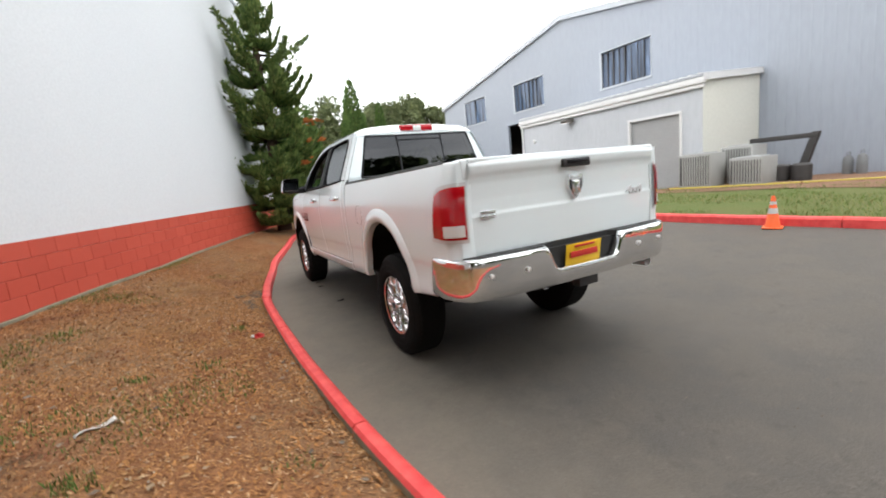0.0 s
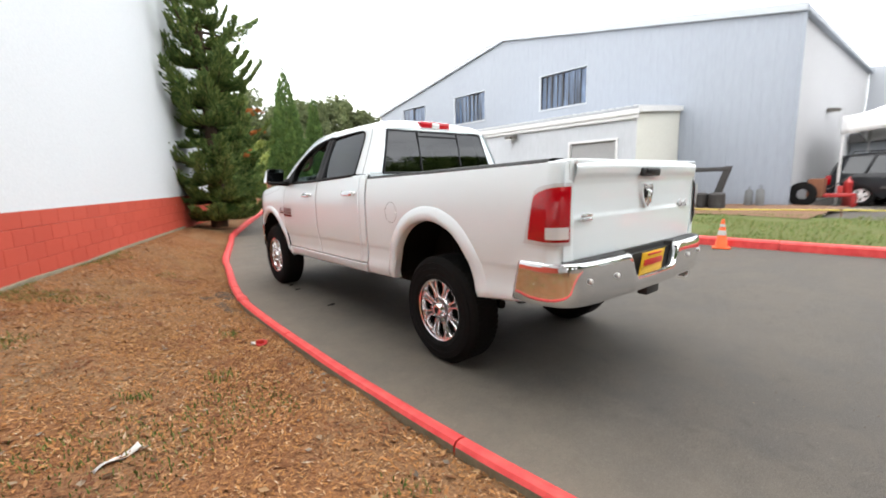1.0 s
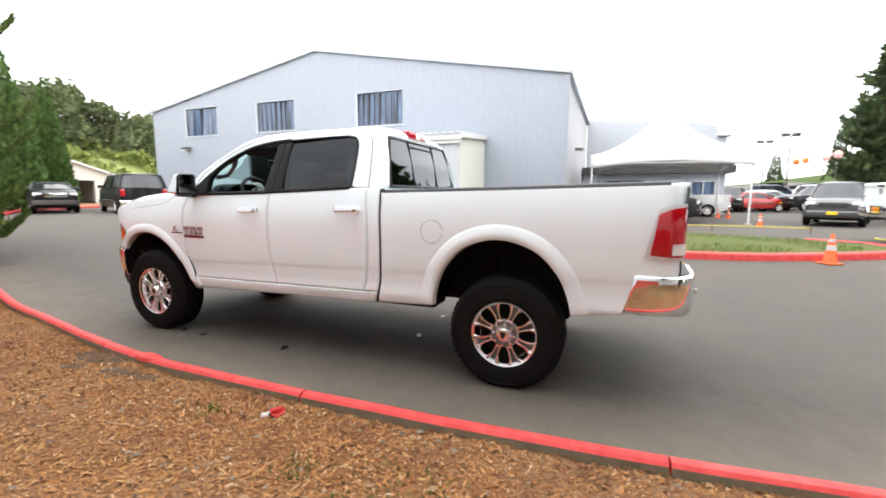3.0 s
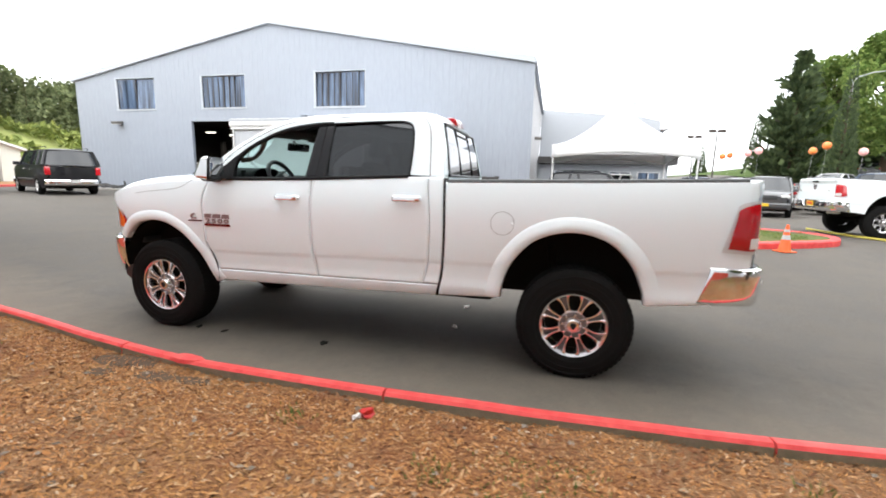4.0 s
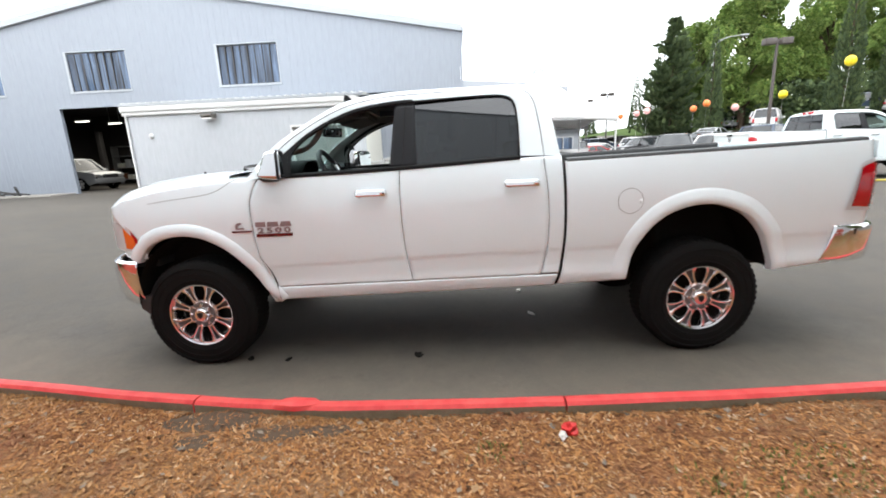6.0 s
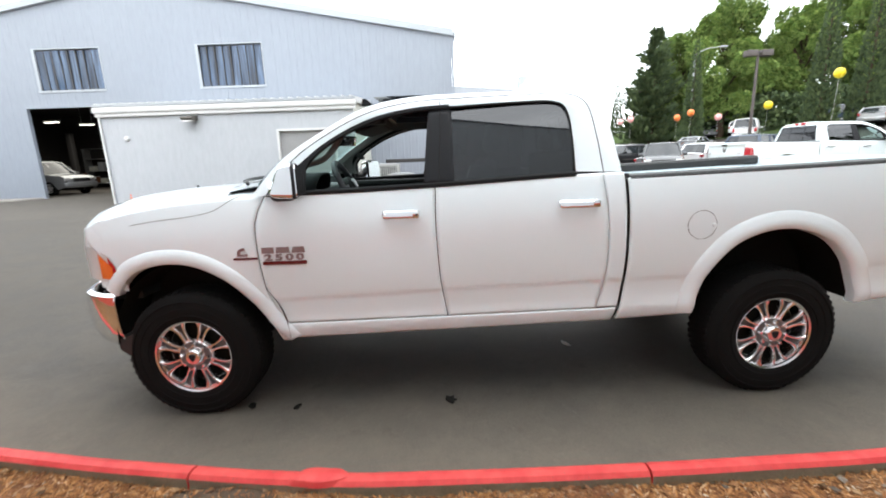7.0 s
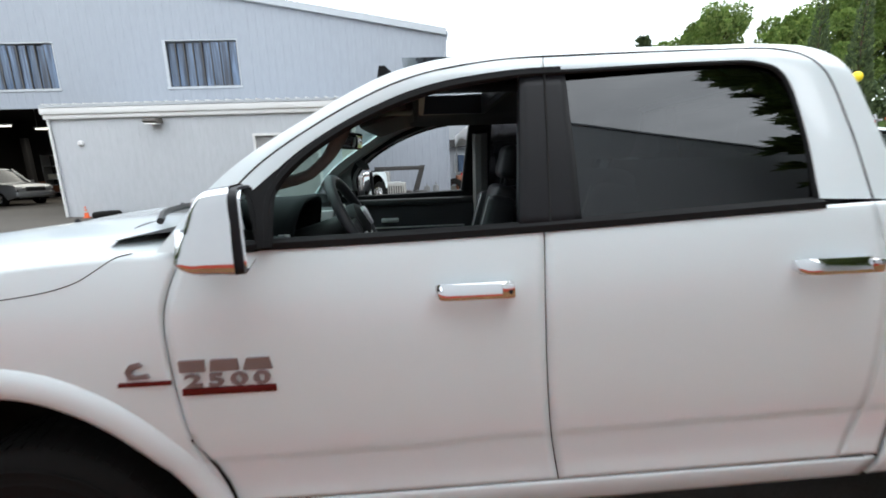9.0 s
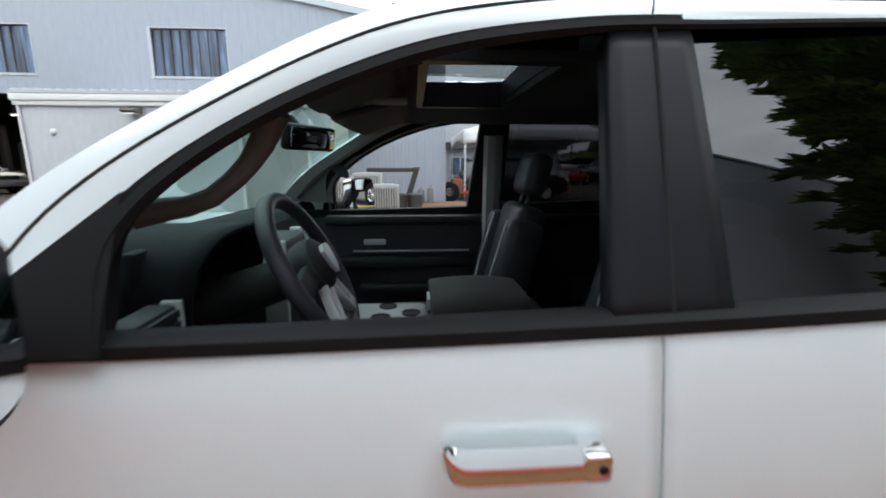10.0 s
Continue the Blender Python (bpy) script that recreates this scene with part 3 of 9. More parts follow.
sheet(bm, lambda u, v: (9.7 + 0.4 * math.sin(5 * v) + 5.8 * u, -2.2 + 5.8 * v, lot(9.7 + 5.8 * u, -2.2 + 5.8 * v) + 0.125 * (1 - 0.4 * smooth01((u - 0.5) * 2)) + 0.014 * noise.noise((u * 9, v * 9, 4))), 16, 16)
structure("soil_patch", bm, SOIL, "bare red-brown soil beside the workshop", "soil", True)

# ---- the white block building beside the bed ----
_dir = Vector((-WALL_SLOPE, -1, 0)).normalized()
_out = Vector((-_dir.y, _dir.x, 0))
if _out.x < 0:
    _out = -_out
WALL_TOP = 7.5
_org = Vector((WALL_CORNER[0], WALL_CORNER[1], 0))
WALL_M = Matrix(((_dir.x, _out.x, 0, _org.x), (_dir.y, _out.y, 0, _org.y), (0, 0, 1, 0), (0, 0, 0, 1)))


def walled(bm):
    bmesh.ops.transform(bm, matrix=WALL_M, verts=bm.verts[:])
    bmesh.ops.recalc_face_normals(bm, faces=bm.faces[:])
    return bm


BAND = 1.215
bm = boxes((-4.3, 26, -9, -0.02, -0.3, BAND), (-4.302, 26, -9, 0, BAND, WALL_TOP))
structure("wall_white", walled(bm), WHITE_WALL, "tall white-painted concrete block wall", "wall")
bm = boxes((-4.35, 26, -9.1, 0.05, WALL_TOP, WALL_TOP + 0.12))
structure("wall_coping", walled(bm), TRIM_GREY, "thin grey metal coping along the white wall", "trim")

# ---- the metal workshop ----
FX = 15.64
Y0, Y1, EAVE, RIDGE_Y, RIDGE = -0.5, 25.5, 6.66, 12.5, 9.02
BACK = 30.3
WINDOWS = ((7.3, 10.07, 4.9, 6.6), (14.0, 16.8, 4.95, 6.62), (19.8, 22.55, 4.95, 6.65))
DOOR = (12.6, 17.5, 0.2, 4.28)


def gable(y):
    return EAVE + (RIDGE - EAVE) * (1 - abs(y - RIDGE_Y) / (RIDGE_Y - Y0))


bm = bmesh.new()
_ys = sorted({Y0, Y1, RIDGE_Y, *[v for w in WINDOWS for v in w[:2]], *DOOR[:2], *[round(Y0 + 0.305 * k, 3) for k in range(1, 86)]})
for a, b in zip(_ys, _ys[1:]):
    if b - a < 0.004:
        continue
    mid = 0.5 * (a + b)
    cuts = [(w[2], w[3]) for w in WINDOWS if w[0] < mid < w[1]]
    if DOOR[0] < mid < DOOR[1]:
        cuts.append((-1.0, DOOR[3]))
    cuts.sort()
    spans, z = [], -0.2
    for c in cuts:
        if c[0] > z:
            spans.append((z, c[0]))
        z = c[1]
    spans.append((z, None))
    rib = [(a, 0.0)]
    if b - a > 0.2:
        rib += [(a + 0.016, -0.008), (a + 0.036, -0.008), (a + 0.055, 0.0), (a + 0.15, 0.0), (a + 0.157, -0.002), (a + 0.172, -0.002), (a + 0.18, 0.0)]
    rib.append((b, 0.0))
    for lo, hi in spans:
        for (p, dp), (q, dq) in zip(rib, rib[1:]):
            zp, zq = (gable(p), gable(q)) if hi is None else (hi, hi)
            bm.faces.new([bm.verts.new(c) for c in ((FX + dp, p, lo), (FX + dp, p, zp), (FX + dq, q, zq), (FX + dq, q, lo))])
bmesh.ops.remove_doubles(bm, verts=bm.verts[:], dist=0.0005)
workshop = thing("workshop_building", (FX, 12.5, 0.2), "pale blue corrugated metal workshop with a low gable roof", "building", kind="structure")


def under(ob, top):
    ob.parent = top
    ob.matrix_parent_inverse = top.matrix_basis.inverted()
    return ob


def fixed(name, bm, mat, top, label="", smooth=False):
    return under(part(name, bm, mat, None, label, smooth), top)


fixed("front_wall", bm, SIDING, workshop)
# side wall with ribs, inner shell, roof
bm = bmesh.new()
for k in range(48):
    a = FX + 0.305 * k
    for (p, dp), (q, dq) in zip([(a, 0), (a + 0.012, -0.024), (a + 0.04, -0.024), (a + 0.055, 0)], [(a + 0.012, -0.024), (a + 0.04, -0.024), (a + 0.055, 0), (a + 0.305, 0)]):
        bm.faces.new([bm.verts.new(c) for c in ((p, Y0 + dp, -0.2), (q, Y0 + dq, -0.2), (q, Y0 + dq, EAVE), (p, Y0 + dp, EAVE))])
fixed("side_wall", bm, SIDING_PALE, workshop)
bm = boxes((FX, BACK, Y1 - 0.02, Y1, -0.2, EAVE), (BACK, BACK + 0.1, Y0, Y1, -0.2, EAVE))
fixed("rear_wall", bm, SIDING, workshop)
bm = bmesh.new()
prism(bm, [(Y0 - 0.12, EAVE + 0.0), (RIDGE_Y, RIDGE + 0.02), (Y1 + 0.12, EAVE + 0.0), (Y1 + 0.12, EAVE + 0.12), (RIDGE_Y, RIDGE + 0.14), (Y0 - 0.12, EAVE + 0.12)], FX + 0.1, BACK + 0.2)
fixed("roof", bm, ROOF_METAL, workshop)
bm = bmesh.new()
for a, b in ((Y0 - 0.14, RIDGE_Y), (RIDGE_Y, Y1 + 0.14)):
    za, zb = (EAVE, RIDGE) if a < 0 else (RIDGE, EAVE)
    prism(bm, [(a, za - 0.10), (b, zb - 0.10), (b, zb + 0.15), (a, za + 0.15)], FX - 0.14, FX + 0.09)
fixed("barge_board", bm, TRIM_GREY, workshop)
bm = boxes((FX - 0.1, BACK, Y0 - 0.2, Y0 - 0.03, EAVE - 0.12, EAVE + 0.05), (FX - 0.03, FX + 0.1, Y0 - 0.03, Y0 + 0.06, -0.1, EAVE - 0.05), (FX - 0.05, FX + 0.04, Y0 - 0.13, Y0 - 0.04, 0, EAVE - 0.1))
fixed("gutter", bm, SIDING, workshop)
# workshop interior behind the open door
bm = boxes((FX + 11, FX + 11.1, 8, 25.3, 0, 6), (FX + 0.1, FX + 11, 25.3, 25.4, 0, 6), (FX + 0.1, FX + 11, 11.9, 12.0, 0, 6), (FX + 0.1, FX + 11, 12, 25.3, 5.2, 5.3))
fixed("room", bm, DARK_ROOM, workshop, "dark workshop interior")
room_lamp = bpy.data.lights.new("workshop_tube_glow", "AREA")
room_lamp.shape, room_lamp.size, room_lamp.size_y, room_lamp.energy, room_lamp.color = "RECTANGLE", 5.0, 4.0, 150, (1.0, 0.93, 0.82)
new("workshop_tube_glow", room_lamp).matrix_world = pose(FX + 5, 19.5, 3.9)
for k, y in enumerate((18.0, 21.6)):
    col = thing("lift_column", (FX + 7.6, y + 0.6, 0.47), "dark steel car lift column in the workshop", "car lift", "car lift columns")
    part("column", boxes((-0.15, 0.15, -0.14, 0.14, 0.02, 3.4), bevel=0.02), DARK_STEEL, col)
    part("foot", boxes((-0.35, 0.35, -0.3, 0.3, 0.0, 0.02)), STEEL, col)
    part("arm", boxes((-0.7, 0.7, -0.06, 0.06, 0.9, 1.02), bevel=0.01), RUST, col)
shelf = thing("workshop_shelf", (FX + 10.5, 21.2, 0.47), "steel shelf rack with boxes at the back of the workshop", "shelf")
for y in (-2.5, 0.0, 2.5):
    part("upright", boxes((-0.3, 0.3, y - 0.04, y + 0.04, 0, 2.6)), STEEL, shelf)
for z in (0.3, 1.1, 1.9, 2.55):
    part("shelf_board", boxes((-0.31, 0.31, -2.46, -0.04, z, z + 0.04), (-0.31, 0.31, 0.04, 2.46, z, z + 0.04)), STEEL, shelf)
for k in range(16):
    y, z = -2.2 + 0.62 * (k % 8), (0.34, 1.14)[k // 8]
    bx = thing("parts_box", (FX + 10.45, 21.2 + y, 0.47 + z + 0.001), "small parts box on the workshop shelf", "box", "parts boxes")
    part("carton", boxes((-0.2, 0.2, -0.18, 0.18, 0, 0.3 + 0.12 * (k * 7 % 3)), bevel=0.01), (CREAM_END, RUST, GREY_WALL)[k % 3], bx)
    part("carton_lid", boxes((-0.205, 0.205, -0.185, 0.185, 0.301 + 0.12 * (k * 7 % 3), 0.32 + 0.12 * (k * 7 % 3))), TRIM_GREY, bx)
bm = boxes((FX - 0.02, FX + 11, 12, 25.3, 0.42, 0.47))
fixed("room_floor", bm, CONCRETE, workshop)
bm = boxes((FX - 0.04, FX + 0.12, DOOR[1], DOOR[1] + 0.12, 0, DOOR[3] + 0.1), (FX - 0.04, FX + 0.12, DOOR[0], DOOR[1], DOOR[3], DOOR[3] + 0.1))
fixed("door_frame", bm, SIDING, workshop)
for k, (y, z, l) in enumerate(((20.5, 4.0, 0.8), (19.3, 3.9, 0.8))):
    one = thing("tube_light", (FX + 4.6 + 0.8 * k, y, z + 0.2), "fluorescent strip light in the dark workshop", "ceiling light", "workshop lights")
    part("housing", boxes((-0.1, 0.1, -l / 2, l / 2, 0.03, 0.1)), TRIM, one)
    part("tube", boxes((-0.05, 0.05, -l / 2 + 0.04, l / 2 - 0.04, -0.02, 0.03)), TUBE_GLOW, one)
for q in (-0.3, 0.28):
        part("hanger", boxes((-0.01, 0.01, q, q + 0.02, 0.1, 5.2 - z - 0.2)), STEEL, one)

for k, (a, b, lo, hi) in enumerate(WINDOWS):
    w = thing("window_%d" % (k + 1), (FX, 0.5 * (a + b), lo), "wide workshop window with upright panes that mirror the sky", "window", kind="structure")
    h, half = hi - lo, 0.5 * (b - a)
    part("window_frame", boxes((-0.02, 0.14, -half, -half + 0.045, 0, h), (-0.02, 0.14, half - 0.10, half, 0, h), (-0.021, 0.14, -half + 0.045, half - 0.10, h - 0.035, h), (-0.035, 0.16, -half - 0.02, half + 0.02, -0.05, 0.03)), TRIM_GREY, w)
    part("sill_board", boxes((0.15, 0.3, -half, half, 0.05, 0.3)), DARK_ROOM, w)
    n = 8 if k < 2 else 2
    wide = (2 * half - 0.17) / n
    for i in range(n):
        y = -half + 0.07 + wide * (i + 0.5)
        bm = boxes((-0.008, 0.008, -wide / 2 + 0.018, wide / 2 - 0.018, 0.06, h - 0.07))
        bmesh.ops.transform(bm, matrix=pose(0.08 + 0.006 * random.uniform(-1, 1), y, 0, 0, random.uniform(-2.0, 2.0), random.uniform(-2.5, 2.5)), verts=bm.verts[:])
        part("pane", bm, WINDOW_PANE, w)
    bm = bmesh.new()
    for i in range(n + 1):
        y = -half + 0.07 + wide * i
        box(bm, 0.04, 0.11, y - 0.02, y + 0.02, 0.05, h - 0.06)
    part("mullions", bm, DARK_STEEL, w)

# ---- the low annex ----
AX, AY0, AY1, AZ = 12.15, 3.1, 11.95, 3.70
annex = thing("annex", (AX, 7.5, 0.2), "low cream metal annex with a shallow roof against the workshop", "building", kind="structure")
bm = bmesh.new()
DOOR2 = (3.85, 5.78, 2.76)
_ys = sorted({AY0, AY1, DOOR2[0], DOOR2[1], *[round(AY0 + 0.23 * k, 3) for k in range(1, 39)]})
for a, b in zip(_ys, _ys[1:]):
    if b - a < 0.004:
        continue
    lo = DOOR2[2] if DOOR2[0] < 0.5 * (a + b) < DOOR2[1] else -0.2
    rib = [(a, 0.0), (b, 0.0)] if b - a < 0.2 else [(a, 0.0), (a + 0.010, -0.005), (a + 0.022, -0.005), (a + 0.03, 0.0), (b, 0.0)]
    for (p, dp), (q, dq) in zip(rib, rib[1:]):
        bm.faces.new([bm.verts.new(c) for c in ((AX + dp, p, lo), (AX + dp, p, AZ), (AX + dq, q, AZ), (AX + dq, q, lo))])
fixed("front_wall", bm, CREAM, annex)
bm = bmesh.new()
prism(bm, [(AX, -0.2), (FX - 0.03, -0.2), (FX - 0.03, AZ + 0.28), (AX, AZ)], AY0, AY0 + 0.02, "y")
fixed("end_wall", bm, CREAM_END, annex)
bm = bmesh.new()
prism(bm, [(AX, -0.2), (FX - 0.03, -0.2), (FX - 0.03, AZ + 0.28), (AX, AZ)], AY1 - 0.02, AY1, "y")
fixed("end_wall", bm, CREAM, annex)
bm = bmesh.new()
prism(bm, [(AX - 0.16, AZ + 0.06), (FX - 0.03, AZ + 0.36), (FX - 0.03, AZ + 0.44), (AX - 0.16, AZ + 0.14)], AY0 - 0.1, AY1 + 0.1, "y")
fixed("roof", bm, ROOF_METAL, annex)
bm = bmesh.new()
for k in range(30):
    y = AY0 + 0.05 + 0.302 * k
    prism(bm, [(AX - 0.18, AZ + 0.14), (FX - 0.05, AZ + 0.44), (FX - 0.05, AZ + 0.475), (AX - 0.18, AZ + 0.175)], y - 0.025, y + 0.025, "y")
fixed("roof_rib", bm, TRIM, annex)
bm = bmesh.new()
box(bm, AX - 0.15, AX - 0.005, AY0 - 0.12, AY1 + 0.12, AZ - 0.14, AZ + 0.055, bevel=0.02)
box(bm, AX - 0.10, AX - 0.012, AY0 - 0.08, AY1 + 0.08, AZ - 0.27, AZ - 0.145, bevel=0.012)
fixed("gutter", bm, TRIM, annex, smooth=True)
bm = bmesh.new()
prism(bm, [(AX - 0.12, AZ - 0.06), (FX - 0.03, AZ + 0.24), (FX - 0.03, AZ + 0.43), (AX - 0.12, AZ + 0.13)], AY0 - 0.125, AY0 - 0.105, "y")
fixed("fascia", bm, TRIM, annex)
bm = bmesh.new()
tube(bm, [(AX - 0.06, AY1 + 0.02, AZ - 0.05), (AX - 0.05, AY1 - 0.02, AZ - 0.25), (AX - 0.05, AY1 - 0.02, 0.2)], 0.04)
fixed("downpipe", bm, TRIM, annex, smooth=True)
bm = bmesh.new()
for k in range(27):
    box(bm, AX + 0.06, AX + 0.08, DOOR2[0] + 0.01, DOOR2[1] - 0.01, 0.1 + 0.1 * k, 0.192 + 0.1 * k)
box(bm, AX + 0.08, AX + 0.1, DOOR2[0], DOOR2[1], 0, DOOR2[2])
fixed("roller_shutter", bm, SHUTTER, annex, "closed grey roller shutter")
bm = boxes((AX - 0.05, AX + 0.1, DOOR2[0] - 0.08, DOOR2[0], 0, DOOR2[2] + 0.08), (AX - 0.05, AX + 0.1, DOOR2[1], DOOR2[1] + 0.08, 0, DOOR2[2] + 0.08), (AX - 0.05, AX + 0.1, DOOR2[0], DOOR2[1], DOOR2[2], DOOR2[2] + 0.08))
fixed("door_frame", bm, TRIM, annex)


LAMP_GREY = varied("weathered_dark_lamp_casing", (0.15, 0.14, 0.125), (0.09, 0.08, 0.07), 8, 60, 0.7, 0.1, 0.002)


def wall_light(at, turn=0.0):
    one = thing("wall_light", at, "weathered grey floodlight on the metal wall", "wall light", "wall lights", turn=turn)
    part("bracket", boxes((-0.05, 0, -0.06, 0.06, -0.06, 0.06), bevel=0.008), LAMP_GREY, one)
    bm = bmesh.new()
    prism(bm, [(-0.05, 0.08), (-0.42, 0.03), (-0.44, -0.03), (-0.30, -0.10), (-0.05, -0.08)], -0.2, 0.2, "y")
    part("housing", bm, LAMP_GREY, one)
    part("lens", boxes((-0.40, -0.12, -0.17, 0.17, -0.13, -0.095)), CLEAR_LENS, one, "clouded lens")
    return one


wall_light((AX, 8.73, 3.30))
wall_light((FX, 22.4, 4.25))
wall_light((FX + 5.2, Y0, 3.9), 90)
bm = bmesh.new()
lathe(bm, [(0.0, -0.10), (0.05, -0.10), (0.09, -0.05), (0.09, 0.0)], 16, "x")
_dome = thing("wall_sensor", (AX, 11.11, 2.69), "small white round sensor on the annex wall", "sensor")
part("dome", bm, TRIM, _dome)
bm = boxes((-0.01, 0.02, -0.06, 0.06, -0.1, 0.1), bevel=0.005)
part("backplate", bm, TRIM, _dome)


# ---- the white pickup ----
RAKE = 0.024
_pz = [0.46, 0.52, 0.57, 0.62, 0.66, 0.71, 0.77, 0.816, 0.828, 0.90, 1.0, 1.10, 1.20, 1.28, 1.36, 1.42, 1.46, 1.49, 1.53, 1.57]
_pp = [-0.09, -0.058, -0.034, -0.020, -0.021, -0.0245, -0.0215, -0.0175, -0.0125, -0.0055, -0.001, 0.0, -0.002, -0.008, -0.020, -0.033, -0.045, -0.058, -0.085, -0.12]
_tab = np.array(spline(list(zip(_pz, _pp)), 8))
_tab = _tab[np.argsort(_tab[:, 0])]
_ytab = np.array(spline([(-3.04, -0.15), (-3.032, -0.10), (-3.012, -0.05), (-2.97, -0.016), (-2.90, 0.0), (-2.4, 0.006), (-1.6, 0.004), (-0.9, 0.0), (0.4, -0.012), (1.4, -0.026), (2.0, -0.026), (2.25, -0.034), (2.42, -0.062), (2.55, -0.10), (2.66, -0.17), (2.75, -0.30)], 8))
HALF = 0.972


def flank(y, z):
    """Half width of the body at y and z."""
    zz = z + RAKE * (y - 0.3)
    return HALF + float(np.interp(y, _ytab[:, 0], _ytab[:, 1])) + float(np.interp(zz, _tab[:, 0], _tab[:, 1]))


def curve_fn(pts, n=6):
    """Smooth value over the first coordinate."""
    t = np.array(spline(sorted(pts), n))
    t = t[np.argsort(t[:, 0])]
    return lambda v: float(np.interp(v, t[:, 0], t[:, 1]))


door_front = curve_fn([(0.50, 1.255), (0.56, 1.27), (0.67, 1.31), (0.90, 1.37), (1.22, 1.393), (1.34, 1.375), (1.43, 1.335), (1.50, 1.29)])
door_mid = curve_fn([(0.50, 0.225), (0.64, 0.232), (0.87, 0.268), (1.10, 0.284), (1.30, 0.288), (1.46, 0.283), (1.52, 0.28)])
door_rear = curve_fn([(0.50, -0.66), (0.62, -0.70), (0.80, -0.752), (1.01, -0.77), (1.25, -0.765), (1.43, -0.745), (1.54, -0.735)])
cab_rear = curve_fn([(0.50, -0.80), (0.58, -0.822), (0.75, -0.858), (1.0, -0.876), (1.3, -0.872), (1.54, -0.862)])
belt = curve_fn([(1.42, 1.452), (1.0, 1.455), (0.28, 1.474), (-0.57, 1.510), (-0.9, 1.518)])
rail = curve_fn([(-0.85, 1.478), (-2.0, 1.505), (-3.05, 1.535)])
arch_f = curve_fn([(1.20, 0.46), (1.25, 0.50), (1.28, 0.53), (1.36, 0.64), (1.47, 0.80), (1.60, 0.935), (1.75, 1.025), (1.89, 1.06), (2.03, 1.055), (2.16, 1.015), (2.25, 0.94), (2.31, 0.86)])
shoulder = curve_fn([(1.25, 1.46), (1.4, 1.456), (1.8, 1.425), (2.1, 1.387), (2.3, 1.345), (2.44, 1.300), (2.6, 1.20)])


def arch_r(y):
    u = min(1.0, abs(y + 1.855) / 0.525)
    return 0.60 + 0.545 * math.sqrt(max(0.0, 1 - u ** 2.1))


def body_panel(name, parent, s, front, rear, low, high, nu, nv, mat, lift=0.0, us=None, thick=0.014):
    """A body panel on the flank between its edges; s is -1 for the driver's side."""
    bm = bmesh.new()

    def f(u, v):
        u = us(u) if us else u
        z = 0.9
        for _ in range(6):
            y = front(z) + (rear(z) - front(z)) * u
            z = low(y) + (high(y) - low(y)) * v
        return (s * (flank(y, z) + lift), y, z)
    sheet(bm, f, nu, nv, flip=s > 0)
    return solid(part(name, bm, mat, parent), thick)


def strip(bm, pts, s, r=0.004, lift=0.0, n=5):
    tube(bm, [(s * (flank(y, z) + lift), y, z) for y, z in pts], r, n)


def green_x(z):
    """Half width of the cab above the belt."""
    return inter(z, [1.40, 1.455, 1.50, 1.70, 1.93, 1.97, 2.005, 2.03, 2.05], [0.925, 0.907, 0.893, 0.817, 0.722, 0.700, 0.668, 0.630, 0.58])


OUTER = [(1.40, 1.452), (1.22, 1.660), (0.98, 1.822), (0.71, 1.962), (0.42, 2.026), (0.10, 2.043), (-0.35, 2.048), (-0.64, 2.044), (-0.775, 1.955), (-0.825, 1.76), (-0.862, 1.517)]
INNER = [(1.085, 1.452), (1.070, 1.618), (0.90, 1.768), (0.635, 1.886), (0.36, 1.936), (0.10, 1.949), (-0.30, 1.963), (-0.48, 1.957), (-0.553, 1.905), (-0.573, 1.75), (-0.573, 1.528)]


